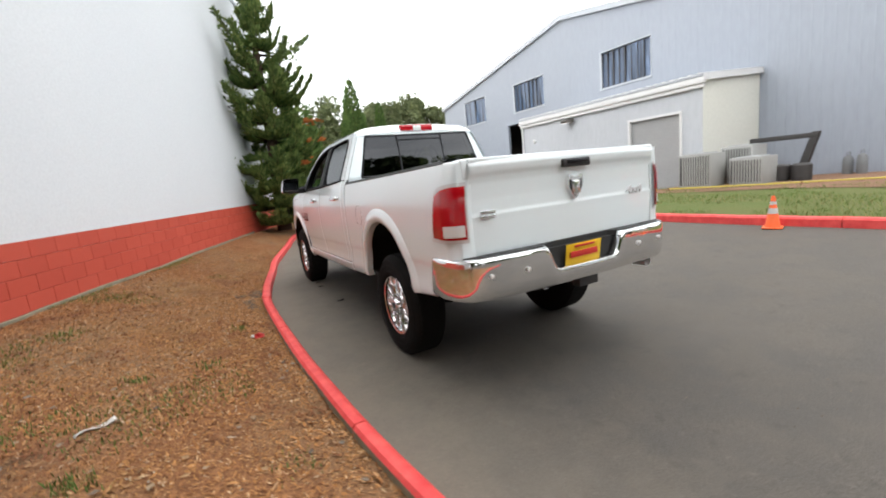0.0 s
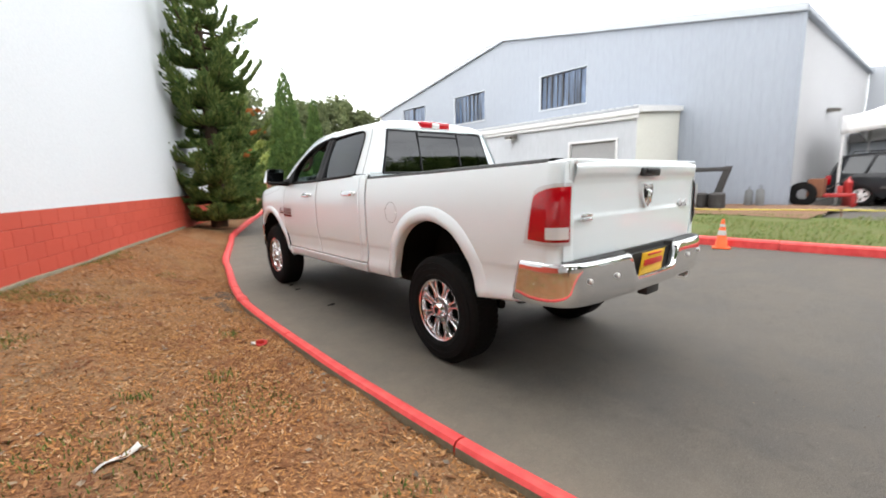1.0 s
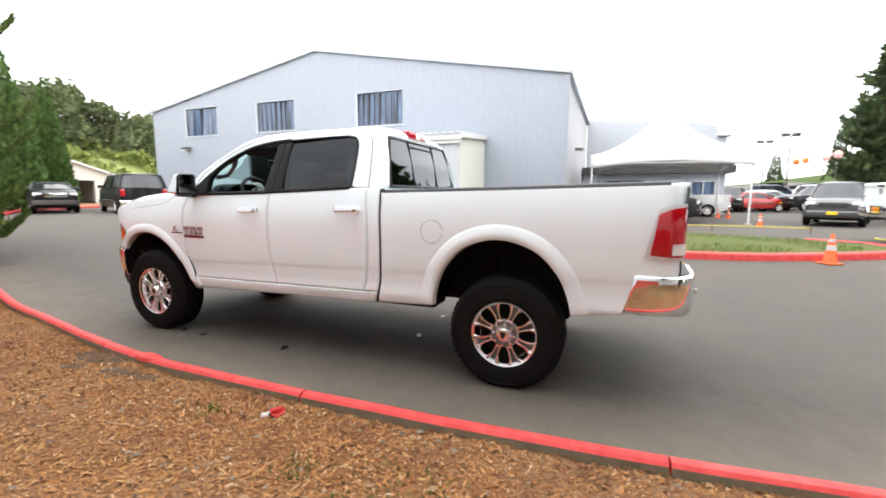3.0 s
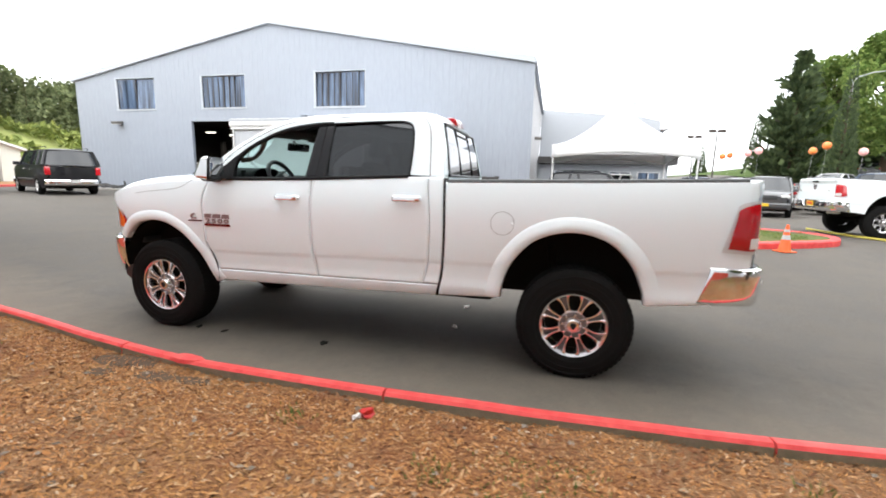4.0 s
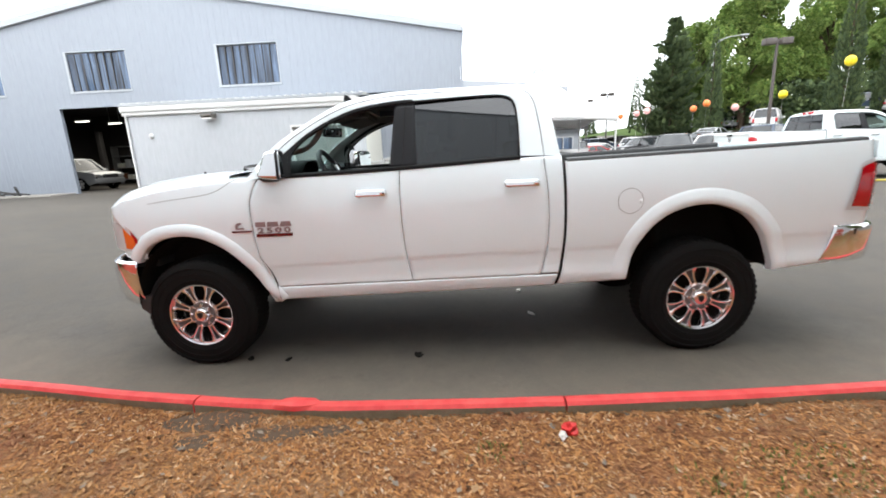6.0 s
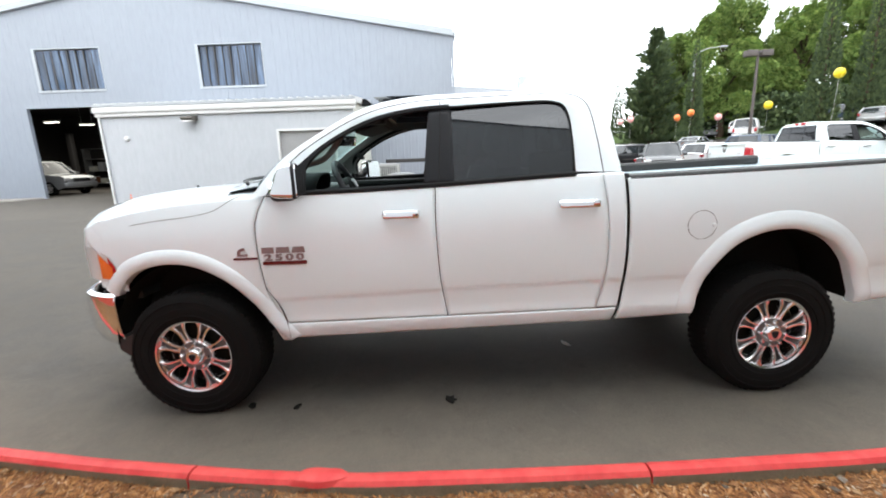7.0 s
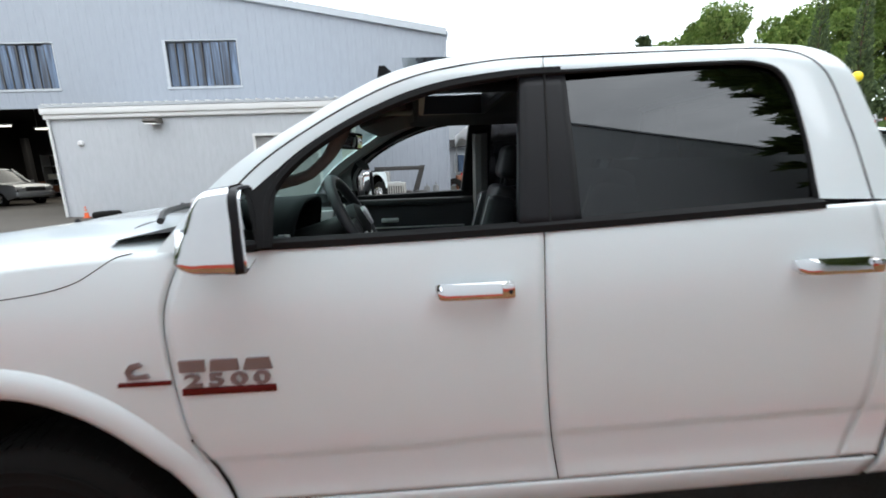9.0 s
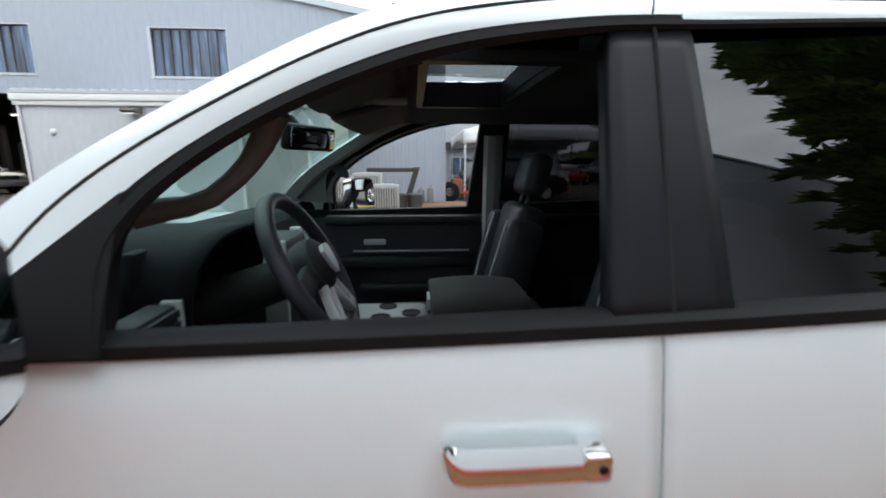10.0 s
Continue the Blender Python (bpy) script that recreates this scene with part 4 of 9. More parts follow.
def wheel(name, at, side, group_label):
    w = thing(name, at)
    k = -1 if side < 0 else 1
    bm = bmesh.new()
    prof = [(0.238, -0.13), (0.250, -0.135), (0.30, -0.142), (0.36, -0.142), (0.395, -0.130), (0.420, -0.110), (0.430, -0.085), (0.4305, 0.085), (0.420, 0.110), (0.395, 0.130), (0.36, 0.142), (0.30, 0.142), (0.255, 0.135), (0.243, 0.125), (0.238, 0.1)]
    lathe(bm, [(r, k * h) for r, h in prof], 72, "x")
    # raised tread blocks
    for row, (lo, hi) in enumerate(((-0.102, -0.068), (-0.056, -0.010), (0.010, 0.056), (0.068, 0.102))):
        for i in range(60):
            a = 2 * math.pi * (i + 0.5 * (row % 2)) / 60
            d = 0.036
            ps = []
            for r in (0.424, 0.4325):
                for h, da in ((lo, -d), (hi, -d * 0.6), (hi, d), (lo, d * 0.6)):
                    ps.append(bm.verts.new((k * h, r * math.cos(a + da), r * math.sin(a + da))))
            bm.faces.new(ps[4:])
            for j in range(4):
                bm.faces.new((ps[j], ps[(j + 1) % 4], ps[4 + (j + 1) % 4], ps[4 + j]))
    # ring ridges on the outer wall
    for r in (0.285, 0.335, 0.378):
        lathe(bm, [(r - 0.004, k * 0.1405), (r - 0.002, k * 0.1455), (r + 0.002, k * 0.1455), (r + 0.004, k * 0.1405)], 72, "x")
    tyre = part("tyre", bm, RUBBER, w, "black all-terrain tyre")
    bm = bmesh.new()
    lathe(bm, [(0.236, k * 0.128), (0.247, k * 0.134), (0.250, k * 0.128), (0.246, k * 0.118), (0.232, k * 0.112), (0.222, k * 0.085), (0.214, k * 0.02), (0.210, -k * 0.12)], 72, "x")
    rim = part("rim", bm, ALLOY, w, "polished alloy rim")
    bm = bmesh.new()
    lathe(bm, [(0.0, k * 0.02), (0.10, k * 0.02), (0.212, k * 0.015)], 40, "x")
    part("brake_shadow_plate", bm, UNDER, rim)
    # eight pairs of spokes, bowed outwards
    for i in range(8):
        bm = bmesh.new()
        for g in (-1, 1):
            a0 = 2 * math.pi * (i + 0.5) / 8
            rows = []
            for t in np.linspace(0, 1, 9):
                r = 0.068 + 0.172 * t
                spread = g * radians(inter(t, [0, 0.25, 0.5, 0.75, 1.0], [11.5, 8.4, 6.3, 7.4, 11.2]))
                wide = inter(t, [0, 0.15, 0.4, 0.72, 0.88, 1.0], [0.012, 0.0090, 0.0080, 0.0092, 0.014, 0.024])
                h = inter(t, [0, 0.4, 0.8, 1.0], [0.108, 0.112, 0.112, 0.118])
                a = a0 + spread
                cy, cz = math.cos(a), math.sin(a)
                ty, tz = -cz, cy
                row = []
                for o, d in ((-1.0, -0.034), (-0.95, -0.006), (-0.55, 0.0), (0.55, 0.0), (0.95, -0.006), (1.0, -0.034)):
                    row.append(bm.verts.new((k * (h + d), r * cy + o * wide * ty, r * cz + o * wide * tz)))
                rows.append(row)
            for p, q in zip(rows, rows[1:]):
                for j in range(5):
                    bm.faces.new((p[j], p[j + 1], q[j + 1], q[j]))
        cy, cz = math.cos(a0), math.sin(a0)

        def web(m, *spans):
            for r0, r1, w0, w1, h0, h1 in spans:
                m.faces.new([m.verts.new((k * h, r * cy - o * cz, r * cz + o * cy)) for r, o, h in ((r0, -w0, h0), (r0, w0, h0), (r1, w1, h1), (r1, -w1, h1))])
            bmesh.ops.recalc_face_normals(m, faces=m.faces[:])
            return m
        part("spoke", web(bm, (0.06, 0.118, 0.020, 0.018, 0.100, 0.102), (0.226, 0.238, 0.038, 0.046, 0.106, 0.112)), ALLOY, rim)
        # pocket coloured dark for the shade in the recessed slot
        part("spoke_pocket", web(bmesh.new(), (0.117, 0.228, 0.015, 0.026, 0.070, 0.076)), CAST, rim, "grey pocket between the spokes, shade in its colour")
    bm = bmesh.new()
    lathe(bm, [(0.112, k * 0.06), (0.110, k * 0.098), (0.100, k * 0.110), (0.060, k * 0.112), (0.056, k * 0.118), (0.052, k * 0.138), (0.044, k * 0.146), (0.0, k * 0.148)], 40, "x")
    part("hub_cap", bm, ALLOY, rim, "chrome hub cap")
    bm = bmesh.new()
    lathe(bm, [(0.064, k * 0.1125), (0.066, k * 0.1135), (0.098, k * 0.1125), (0.099, k * 0.1115)], 40, "x")
    part("lug_ring", bm, CAST, rim, "dull grey ring behind the lug nuts")
    bm = bmesh.new()
    prism(bm, [(-0.022, 0.016), (-0.012, 0.024), (0.012, 0.024), (0.022, 0.016), (0.014, -0.014), (0.0, -0.026), (-0.014, -0.014)], k * 0.147, k * 0.152)
    part("hub_emblem", bm, SATIN, rim)
    for i in range(8):
        a = 2 * math.pi * i / 8 + 0.1
        bm = bmesh.new()
        lathe(bm, [(0.0135, k * 0.10), (0.0135, k * 0.128), (0.008, k * 0.137), (0.0, k * 0.137)], 6, "x", (0, 0.083 * math.cos(a), 0.083 * math.sin(a)))
        part("lug_nut", bm, CHROME, rim)
    return w


def build_pickup():
    t = thing("pickup_truck", (0, 0, 0), "white crew-cab heavy-duty pickup with chrome bumpers and open driver's window", "pickup truck")
    for s in (-1, 1):
        # flanks
        body_panel("fender", t, s, lambda z: inter(z, [0.86, 0.95, 1.10, 1.17, 1.22, 1.5], [2.285, 2.285, 2.35, 2.42, 2.46, 2.47]), lambda z: door_front(z) + 0.004,
                   lambda y: arch_f(y) if 1.255 < y < 2.31 else (0.86 if y >= 2.31 else 0.50), shoulder, 60, 26, PAINT)
        d1 = body_panel("front_door", t, s, lambda z: door_front(z) - 0.004, lambda z: door_mid(z) + 0.0025, lambda y: 0.652 - RAKE * 0.6 * (y - 0.3), lambda y: belt(y), 40, 64, PAINT)
        d2 = body_panel("rear_door", t, s, lambda z: door_mid(z) - 0.0025, lambda z: door_rear(z) + 0.0025, lambda y: 0.652 - RAKE * 0.6 * (y - 0.3), lambda y: belt(y), 34, 64, PAINT)
        body_panel("rocker", t, s, lambda z: 1.262 + (z - 0.53) * 0.4, lambda z: cab_rear(z) + 0.002, lambda y: 0.535 - RAKE * 0.9 * (y - 0.9), lambda y: 0.646 - RAKE * 0.6 * (y - 0.3), 50, 8, PAINT)
        body_panel("cab_corner", t, s, lambda z: door_rear(z) - 0.0025, lambda z: cab_rear(z), lambda y: 0.656 - RAKE * 0.6 * (y - 0.3), lambda y: belt(y), 8, 64, PAINT)
        body_panel("bed_side", t, s, lambda z: cab_rear(z) - 0.022, lambda z: -3.04,
                   lambda y: arch_r(y) if abs(y + 1.855) < 0.524 else (inter(y, [-1.4, -0.85], [0.602, 0.578]) if y > -1.8 else inter(y, [-3.04, -2.38], [0.715, 0.635])), rail, 110, 60, PAINT,
                   us=lambda u: u * 1.06 if u < 0.8 else 0.848 + 0.152 * ((u - 0.8) / 0.2))
        # dark backing that shows in the gaps
        body_panel("inner_flank", t, s, lambda z: 1.30, lambda z: -0.90, lambda y: 0.60, lambda y: belt(y) - 0.01, 30, 14, SEAM, lift=-0.02, thick=0.004)
        body_panel("fender_foot", t, s, lambda z: door_front(z) + 0.058, lambda z: door_front(z) + 0.003, lambda y: 0.505, lambda y: 0.80, 6, 20, PAINT, lift=-0.002, thick=0.004)
        # flares
        for pts, out in (([(1.262, 0.505), (1.28, 0.53), (1.36, 0.64), (1.47, 0.80), (1.60, 0.935), (1.75, 1.025), (1.89, 1.06), (2.03, 1.055), (2.16, 1.015), (2.25, 0.94), (2.305, 0.865)], 0.085),
                         ([(-1.332, 0.604), (-1.352, 0.74), (-1.42, 0.90), (-1.55, 1.048), (-1.70, 1.122), (-1.855, 1.146), (-2.01, 1.122), (-2.16, 1.048), (-2.29, 0.90), (-2.358, 0.74), (-2.378, 0.638)], 0.105)):
            line = spline(pts, 6)
            bm = bmesh.new()
            rows = []
            for k, p in enumerate(line):
                d = np.array(line[min(k + 1, len(line) - 1)]) - np.array(line[max(k - 1, 0)])
                nrm = np.array([-d[1], d[0]]) / np.hypot(*d)
                if nrm @ (p - np.array([line[0][0] * 0.5 + line[-1][0] * 0.5, 0.6])) < 0:
                    nrm = -nrm
                row = []
                for o, lift in ((-0.012, -0.05), (-0.006, 0.004), (0.004, 0.014), (0.03, 0.019), (0.055, 0.016), (0.078, 0.008), (out, 0.001), (out + 0.006, -0.006)):
                    y, z = p + nrm * o
                    z = max(z, 0.49)
                    row.append(bm.verts.new((s * (flank(y, z) + lift), y, z)))
                rows.append(row)
            for a, b in zip(rows, rows[1:]):
                for j in range(7):
                    bm.faces.new((a[j], a[j + 1], b[j + 1], b[j]))
            bmesh.ops.recalc_face_normals(bm, faces=bm.faces[:])
            part("wheel_arch_flare", bm, PAINT, t)
        # wheel-house liners
        for cy, half, top, base in ((1.80, 0.52, 1.05, 0.52), (-1.855, 0.515, 1.135, 0.62)):
            bm = bmesh.new()
            sheet(bm, lambda u, v: (s * (0.942 - 0.44 * v), cy + (half + 0.03) * math.cos(math.pi * u), base + (top - base + 0.01) * math.sin(math.pi * u) + 0.02), 28, 4)
            sheet(bm, lambda u, v: (s * 0.503, cy + (half + 0.04) * math.cos(math.pi * u) * v, base + (top - base + 0.04) * math.sin(math.pi * u) * v), 28, 4)
            part("wheel_house", bm, UNDER, t)
        # cab side frame round the windows
        bm = bmesh.new()
        o, i_ = spline(OUTER, 8), spline(INNER, 8)
        n = len(o)
        rows = []
        for p, q in zip(i_, o):
            row = []
            for w in (0.0, 0.08, 0.2, 0.45, 0.7, 0.86, 1.0):
                y, z = p + (q - p) * w
                row.append(bm.verts.new((s * (green_x(z) + (0.012 * math.sin(math.pi * min(1, w * 1.0)) if w < 1 else 0)), y, z)))
            rows.append(row)
        for a, b in zip(rows, rows[1:]):
            for j in range(6):
                bm.faces.new((a[j], a[j + 1], b[j + 1], b[j])).material_index = 1 if j < (2 if a[0].co.y > 0.2 else 0) else 0
        bmesh.ops.recalc_face_normals(bm, faces=bm.faces[:])
        part("cab_side_frame", bm, [PAINT, DOOR_RUBBER], t)
        bm = bmesh.new()
        tube(bm, [(s * (green_x(z) + 0.010), y, z) for y, z in (p + (q - p) * 0.60 for p, q in list(zip(i_, o))[2:])], 0.0034, 5)
        tube(bm, [(s * (green_x(1.95) + 0.009 + 0.0), door_mid(1.5) - 0.045 + 0.0 * k, 1.955 + 0.012 * k) for k in range(5)], 0.0016, 5)
        part("roof_seam", bm, SEAM, t)
        # window seals and belt trim
        bm = bmesh.new()
        tube(bm, [(s * (green_x(z) + 0.004), y, z) for y, z in i_], [0.008 + 0.007 * float(smooth01((y - 0.05) / 0.6)) for y, z in i_], 6)
        rows = []
        for y in np.linspace(1.32, -0.575, 30):
            z = belt(y)
            rows.append([bm.verts.new((s * x, y, z + dz)) for x, dz in ((flank(y, z) - 0.006, -0.012), (flank(y, z) + 0.010, -0.008), (flank(y, z) + 0.010, 0.012), (green_x(z + 0.02) - 0.004, 0.022), (green_x(z) - 0.05, 0.018), (green_x(z) - 0.05, -0.02))])
        for a, b in zip(rows, rows[1:]):
            for j in range(5):
                bm.faces.new((a[j], a[j + 1], b[j + 1], b[j]))
        bmesh.ops.recalc_face_normals(bm, faces=bm.faces[:])
        part("window_seal", bm, DOOR_RUBBER, t)
        # inner side of the window frame
        bm = bmesh.new()
        rows = []
        for y, z in i_:
            rows.append([bm.verts.new((s * (green_x(z) + a), y + (0.0 if b == 0 else (0.012 if y > 0.9 else 0)), z + b)) for a, b in ((0.0, 0.0), (-0.03, -0.004), (-0.065, 0.004), (-0.085, 0.05))])
        for a, b in zip(rows, rows[1:]):
            for j in range(3):
                bm.faces.new((a[j], a[j + 1], b[j + 1], b[j]))
        part("frame_lining", bm, DOOR_RUBBER, t)
        # black pillar between the doors
        bm = bmesh.new()
        sheet(bm, lambda u, v: (s * (green_x(1.475 + 0.475 * v) + 0.006), 0.355 - 0.045 * v - u * (0.19 - 0.045 * v), 1.475 + 0.466 * v), 6, 12, flip=s > 0)
        pil = solid(part("door_pillar", bm, SATIN, t, "satin black pillar"), 0.05)
        bm = bmesh.new()
        tube(bm, [(s * (green_x(1.475 + 0.475 * v) + 0.006), 0.262 - 0.03 * v, 1.475 + 0.475 * v) for v in (0, 0.5, 1)], 0.0035, 5)
        part("pillar_seam", bm, SEAM, pil)
        # rear side glass
        bm = bmesh.new()
        sheet(bm, lambda u, v: (s * (0.880 - 0.184 * v + 0.064 * v * (1 - v)), 0.17 - 0.742 * u, (1.478 + 0.048 * u) + (0.472 - 0.028 * u) * v), 12, 12, flip=s > 0)
        pane = part("rear_door_glass", bm, TINT, t, "dark tinted glass")
        # inner skin of the cab
        bm = bmesh.new()
        sheet(bm, lambda u, v: (s * (0.86 - 0.0 * v), 1.30 - 2.12 * u, 0.62 + (belt(1.30 - 2.12 * u) - 0.63) * v), 20, 4)
        part("door_lining", bm, LEATHER, t, "black door lining")
        # handles
        for y0, y1, z in ((0.612, 0.382, 1.314), (-0.455, -0.700, 1.340)):
            bm = bmesh.new()
            ym, hl = 0.5 * (y0 + y1), 0.5 * (y0 - y1)
            g = [flank(ym, z) * s, ym, z]
            rows = []
            for u in np.linspace(-1, 1, 17):
                e = math.sqrt(max(0.0, 1 - abs(u) ** 14))
                lift = 0.012 + 0.026 * (1 - abs(u) ** 10)
                hh = 0.0245 * (0.62 + 0.38 * e)
                rows.append([bm.verts.new((g[0] + s * (lift + a), g[1] + u * hl, g[2] + hh * b)) for a, b in ((-0.012, -0.9), (0.002, -1.0), (0.014, -0.80), (0.016, -0.35), (0.008, 0.55), (-0.001, 1.0), (-0.012, 0.8))])
            for a, b in zip(rows, rows[1:]):
                for j in range(7):
                    bm.faces.new((a[j], a[(j + 1) % 7], b[(j + 1) % 7], b[j]))
            bm.faces.new(rows[0])
            bm.faces.new(rows[-1][::-1])
            bmesh.ops.recalc_face_normals(bm, faces=bm.faces[:])
            door = d1 if y0 > 0 else d2
            grip = part("door_handle", bm, CHROME, door, "chrome pull handle")
            ra, rb = ym - hl, ym - hl * 0.62
            part("end_cap", boxes((min(g[0], g[0] + s * 0.056), max(g[0], g[0] + s * 0.056), ra + 0.004, rb, z - 0.0215, z + 0.0215), bevel=0.008), CHROME, grip)
            # thin dark plate stands in for the shaded gap under the grip
            part("handle_cup", boxes((min(g[0] - s * 0.004, g[0] + s * 0.003), max(g[0] - s * 0.004, g[0] + s * 0.003), ym - hl * 0.5, ym + hl * 0.8, z - 0.034, z - 0.004), bevel=0.003), SEAM, grip, "dark plate for the shade behind the grip")
            if y0 > 0:
                bm = bmesh.new()
                lathe(bm, [(0.0, 0.0585), (0.006, 0.0585), (0.007, 0.055)], 12, "x")
                bmesh.ops.transform(bm, matrix=pose(g[0] - (0 if s > 0 else 0), g[1] - hl * 0.84, g[2]) @ Matrix.Diagonal((s, 1, 1, 1)), verts=bm.verts[:])
                part("lock", bm, SATIN, door)
        # fuel door
        if s < 0:
            bm = bmesh.new()
            ring = [(-1.337 + 0.088 * math.cos(a), 1.182 + 0.088 * math.sin(a)) for a in np.linspace(0, 2 * math.pi, 41)]
            strip(bm, ring, s, 0.0016, -0.0004)
            lid = part("fuel_lid", bm, SEAM, t, "round fuel lid")
            bm = bmesh.new()
            lathe(bm, [(0.0, 0.006), (0.010, 0.006), (0.014, 0.0)], 16, "x")
            bmesh.ops.transform(bm, matrix=pose(s * flank(-1.41, 1.18), -1.412, 1.178) @ Matrix.Diagonal((s, 1, 1, 1)), verts=bm.verts[:])
            part("lid_catch", bm, PAINT, lid)
        # sill step line under the doors
        bm = bmesh.new()
        strip(bm, [(y, 0.650 - RAKE * 0.6 * (y - 0.3)) for y in np.linspace(1.29, -0.80, 30)], s, 0.0025, -0.003)
        part("sill_line", bm, SEAM, t)
        # badges on fender and door
        if s < 0:
            for k, (y0, wd) in enumerate(((1.362, 0.072), (1.276, 0.084), (1.180, 0.084))):
                bm = bmesh.new()
                x = -flank(y0 - 0.04, 1.13)
                # a plain slab, narrower above
                low, high = y0 - wd, y0
                prism(bm, [(high, 1.103), (high - 0.006 * k, 1.139), (low + 0.004 * k, 1.139), (low, 1.103)], x - 0.008, x + 0.004)
                part("badge_block", bm, BADGE, d1, "chrome badge of plain blocks")
            x = -flank(1.22, 1.07)
            for k, digit in enumerate("2500"):
                lettering(digit, 0.054, 0.004, pose(x - 0.005, 1.326 - 0.0655 * k, 1.0745, 90, 0, -90), NUMERAL, d1, "numeral", "raised silver numeral", 1.75)
            bm = boxes((x - 0.008, x + 0.004, 1.092, 1.362, 1.030, 1.052), bevel=0.002)
            part("badge_bar", bm, BADGE_BAR, d1, "chrome badge bar with a red reflection in its colour")
            x = -flank(1.47, 1.08)
            bm = boxes((x - 0.007, x + 0.004, 1.392, 1.542, 1.066, 1.079), bevel=0.002)
            fb = part("engine_badge", bm, BADGE_BAR, t, "small chrome engine badge of plain shapes")
            bm = bmesh.new()
            prism(bm, [(1.51, 1.088), (1.515, 1.115), (1.50, 1.135), (1.475, 1.140), (1.465, 1.128), (1.492, 1.120), (1.498, 1.105), (1.49, 1.100), (1.455, 1.104), (1.45, 1.090)], x - 0.008, x + 0.002)
            part("engine_emblem", bm, BADGE, fb)
        # mirrors; the far one is turned in
        swing = pose(-1.118, 1.045, 0, 0, 0, 13) @ pose(1.118, -1.045, 0) if s < 0 else pose(1.10, 0.98, 0, 0, 0, -24) @ pose(-1.10, -1.09, 0)
        bm = bmesh.new()
        MX = 1.118
        def shell(u, v):
            a = 2 * math.pi * u
            ce, se = math.copysign(abs(math.cos(a)) ** 0.28, math.cos(a)), math.copysign(abs(math.sin(a)) ** 0.28, math.sin(a))
            grow = inter(v, [0, 0.04, 0.14, 0.36, 1], [0.0, 0.64, 0.80, 0.92, 1.0])
            return (s * (MX + 0.112 * ce * grow - 0.018 * se * grow), 1.068 + (0.108 - 0.028 * se) * (1 - v), 1.545 + 0.096 * se * grow)
        sheet(bm, shell, 40, 10)
        bmesh.ops.recalc_face_normals(bm, faces=bm.faces[:])
        bmesh.ops.transform(bm, matrix=swing, verts=bm.verts[:])
        mir = part("door_mirror", bm, CHROME, t, "tall chrome tow mirror")
        bm = bmesh.new()
        prism(bm, [(s * (MX - 0.017 * math.sin(a) + 0.108 * math.copysign(abs(math.cos(a)) ** 0.28, math.cos(a))), 1.543 + 0.094 * math.copysign(abs(math.sin(a)) ** 0.28, math.sin(a))) for a in np.linspace(0, 2 * math.pi, 36, endpoint=False)], 1.051, 1.069, "y")
        bmesh.ops.transform(bm, matrix=swing, verts=bm.verts[:])
        part("mirror_back", bm, SATIN, mir)
        bm = bmesh.new()
        prism(bm, [(s * (MX - 0.016 * math.sin(a) + 0.102 * math.copysign(abs(math.cos(a)) ** 0.28, math.cos(a))), 1.546 + 0.086 * math.copysign(abs(math.sin(a)) ** 0.28, math.sin(a))) for a in np.linspace(0, 2 * math.pi, 36, endpoint=False)], 1.045, 1.050, "y")
        bmesh.ops.transform(bm, matrix=swing, verts=bm.verts[:])
        part("mirror_glass", bm, MIRROR, mir)
        bm = bmesh.new()
        box(bm, min((MX - 0.04) * s, (MX + 0.05) * s), max((MX - 0.04) * s, (MX + 0.05) * s), 1.12, 1.152, 1.590, 1.617, bevel=0.008)
        bmesh.ops.transform(bm, matrix=swing, verts=bm.verts[:])
        part("mirror_lamp", bm, CLEAR_LENS, mir)
        bm = bmesh.new()
        tube(bm, [(s * 0.89, 1.235, 1.475), (s * 0.95, 1.235, 1.470), (s * 1.06, 1.13 if s < 0 else 1.06, 1.470)], [0.052, 0.046, 0.038], 10)
        sheet(bm, lambda u, v: (s * (green_x(1.455 + (0.02 + 0.198 * u) * v) + 0.016), 1.305 - 0.235 * u - 0.012 * v, 1.455 + (0.02 + 0.198 * u) * v), 8, 8)
        part("mirror_arm", bm, DOOR_RUBBER, mir)
        bm = bmesh.new()
        box(bm, min(1.03 * s, (MX + 0.03) * s), max(1.03 * s, (MX + 0.03) * s), 1.05, 1.205, 1.432, 1.545, bevel=0.045, segs=4)
        bmesh.ops.transform(bm, matrix=swing, verts=bm.verts[:])
        part("mirror_base", bm, BLACK, mir, "black mirror base")
    # roof
    bm = bmesh.new()
    edge = [p for p in spline(OUTER, 10) if -0.78 <= p[0] <= 0.60]
    rows = []
    for y, z in edge:
        row = []
        for v in np.linspace(-1, 1, 31):
            bow = 0.11 * smooth01((y - 0.0) / 0.6) * (1 - v * v)
            row.append(bm.verts.new((green_x(z) * v, y + bow, z + 0.034 * (1 - abs(v) ** 2.4))))
        rows.append(row)
    for a, b in zip(rows, rows[1:]):
        for j in range(30):
            c = 0.25 * (a[j].co + b[j].co + b[j + 1].co + a[j + 1].co)
            if abs(c.x) > 0.40 or not 0.20 < c.y < 0.62:
                bm.faces.new((a[j], b[j], b[j + 1], a[j + 1]))
    bmesh.ops.recalc_face_normals(bm, faces=bm.faces[:])
    roof = part("roof", bm, PAINT, t)
    bm = bmesh.new()
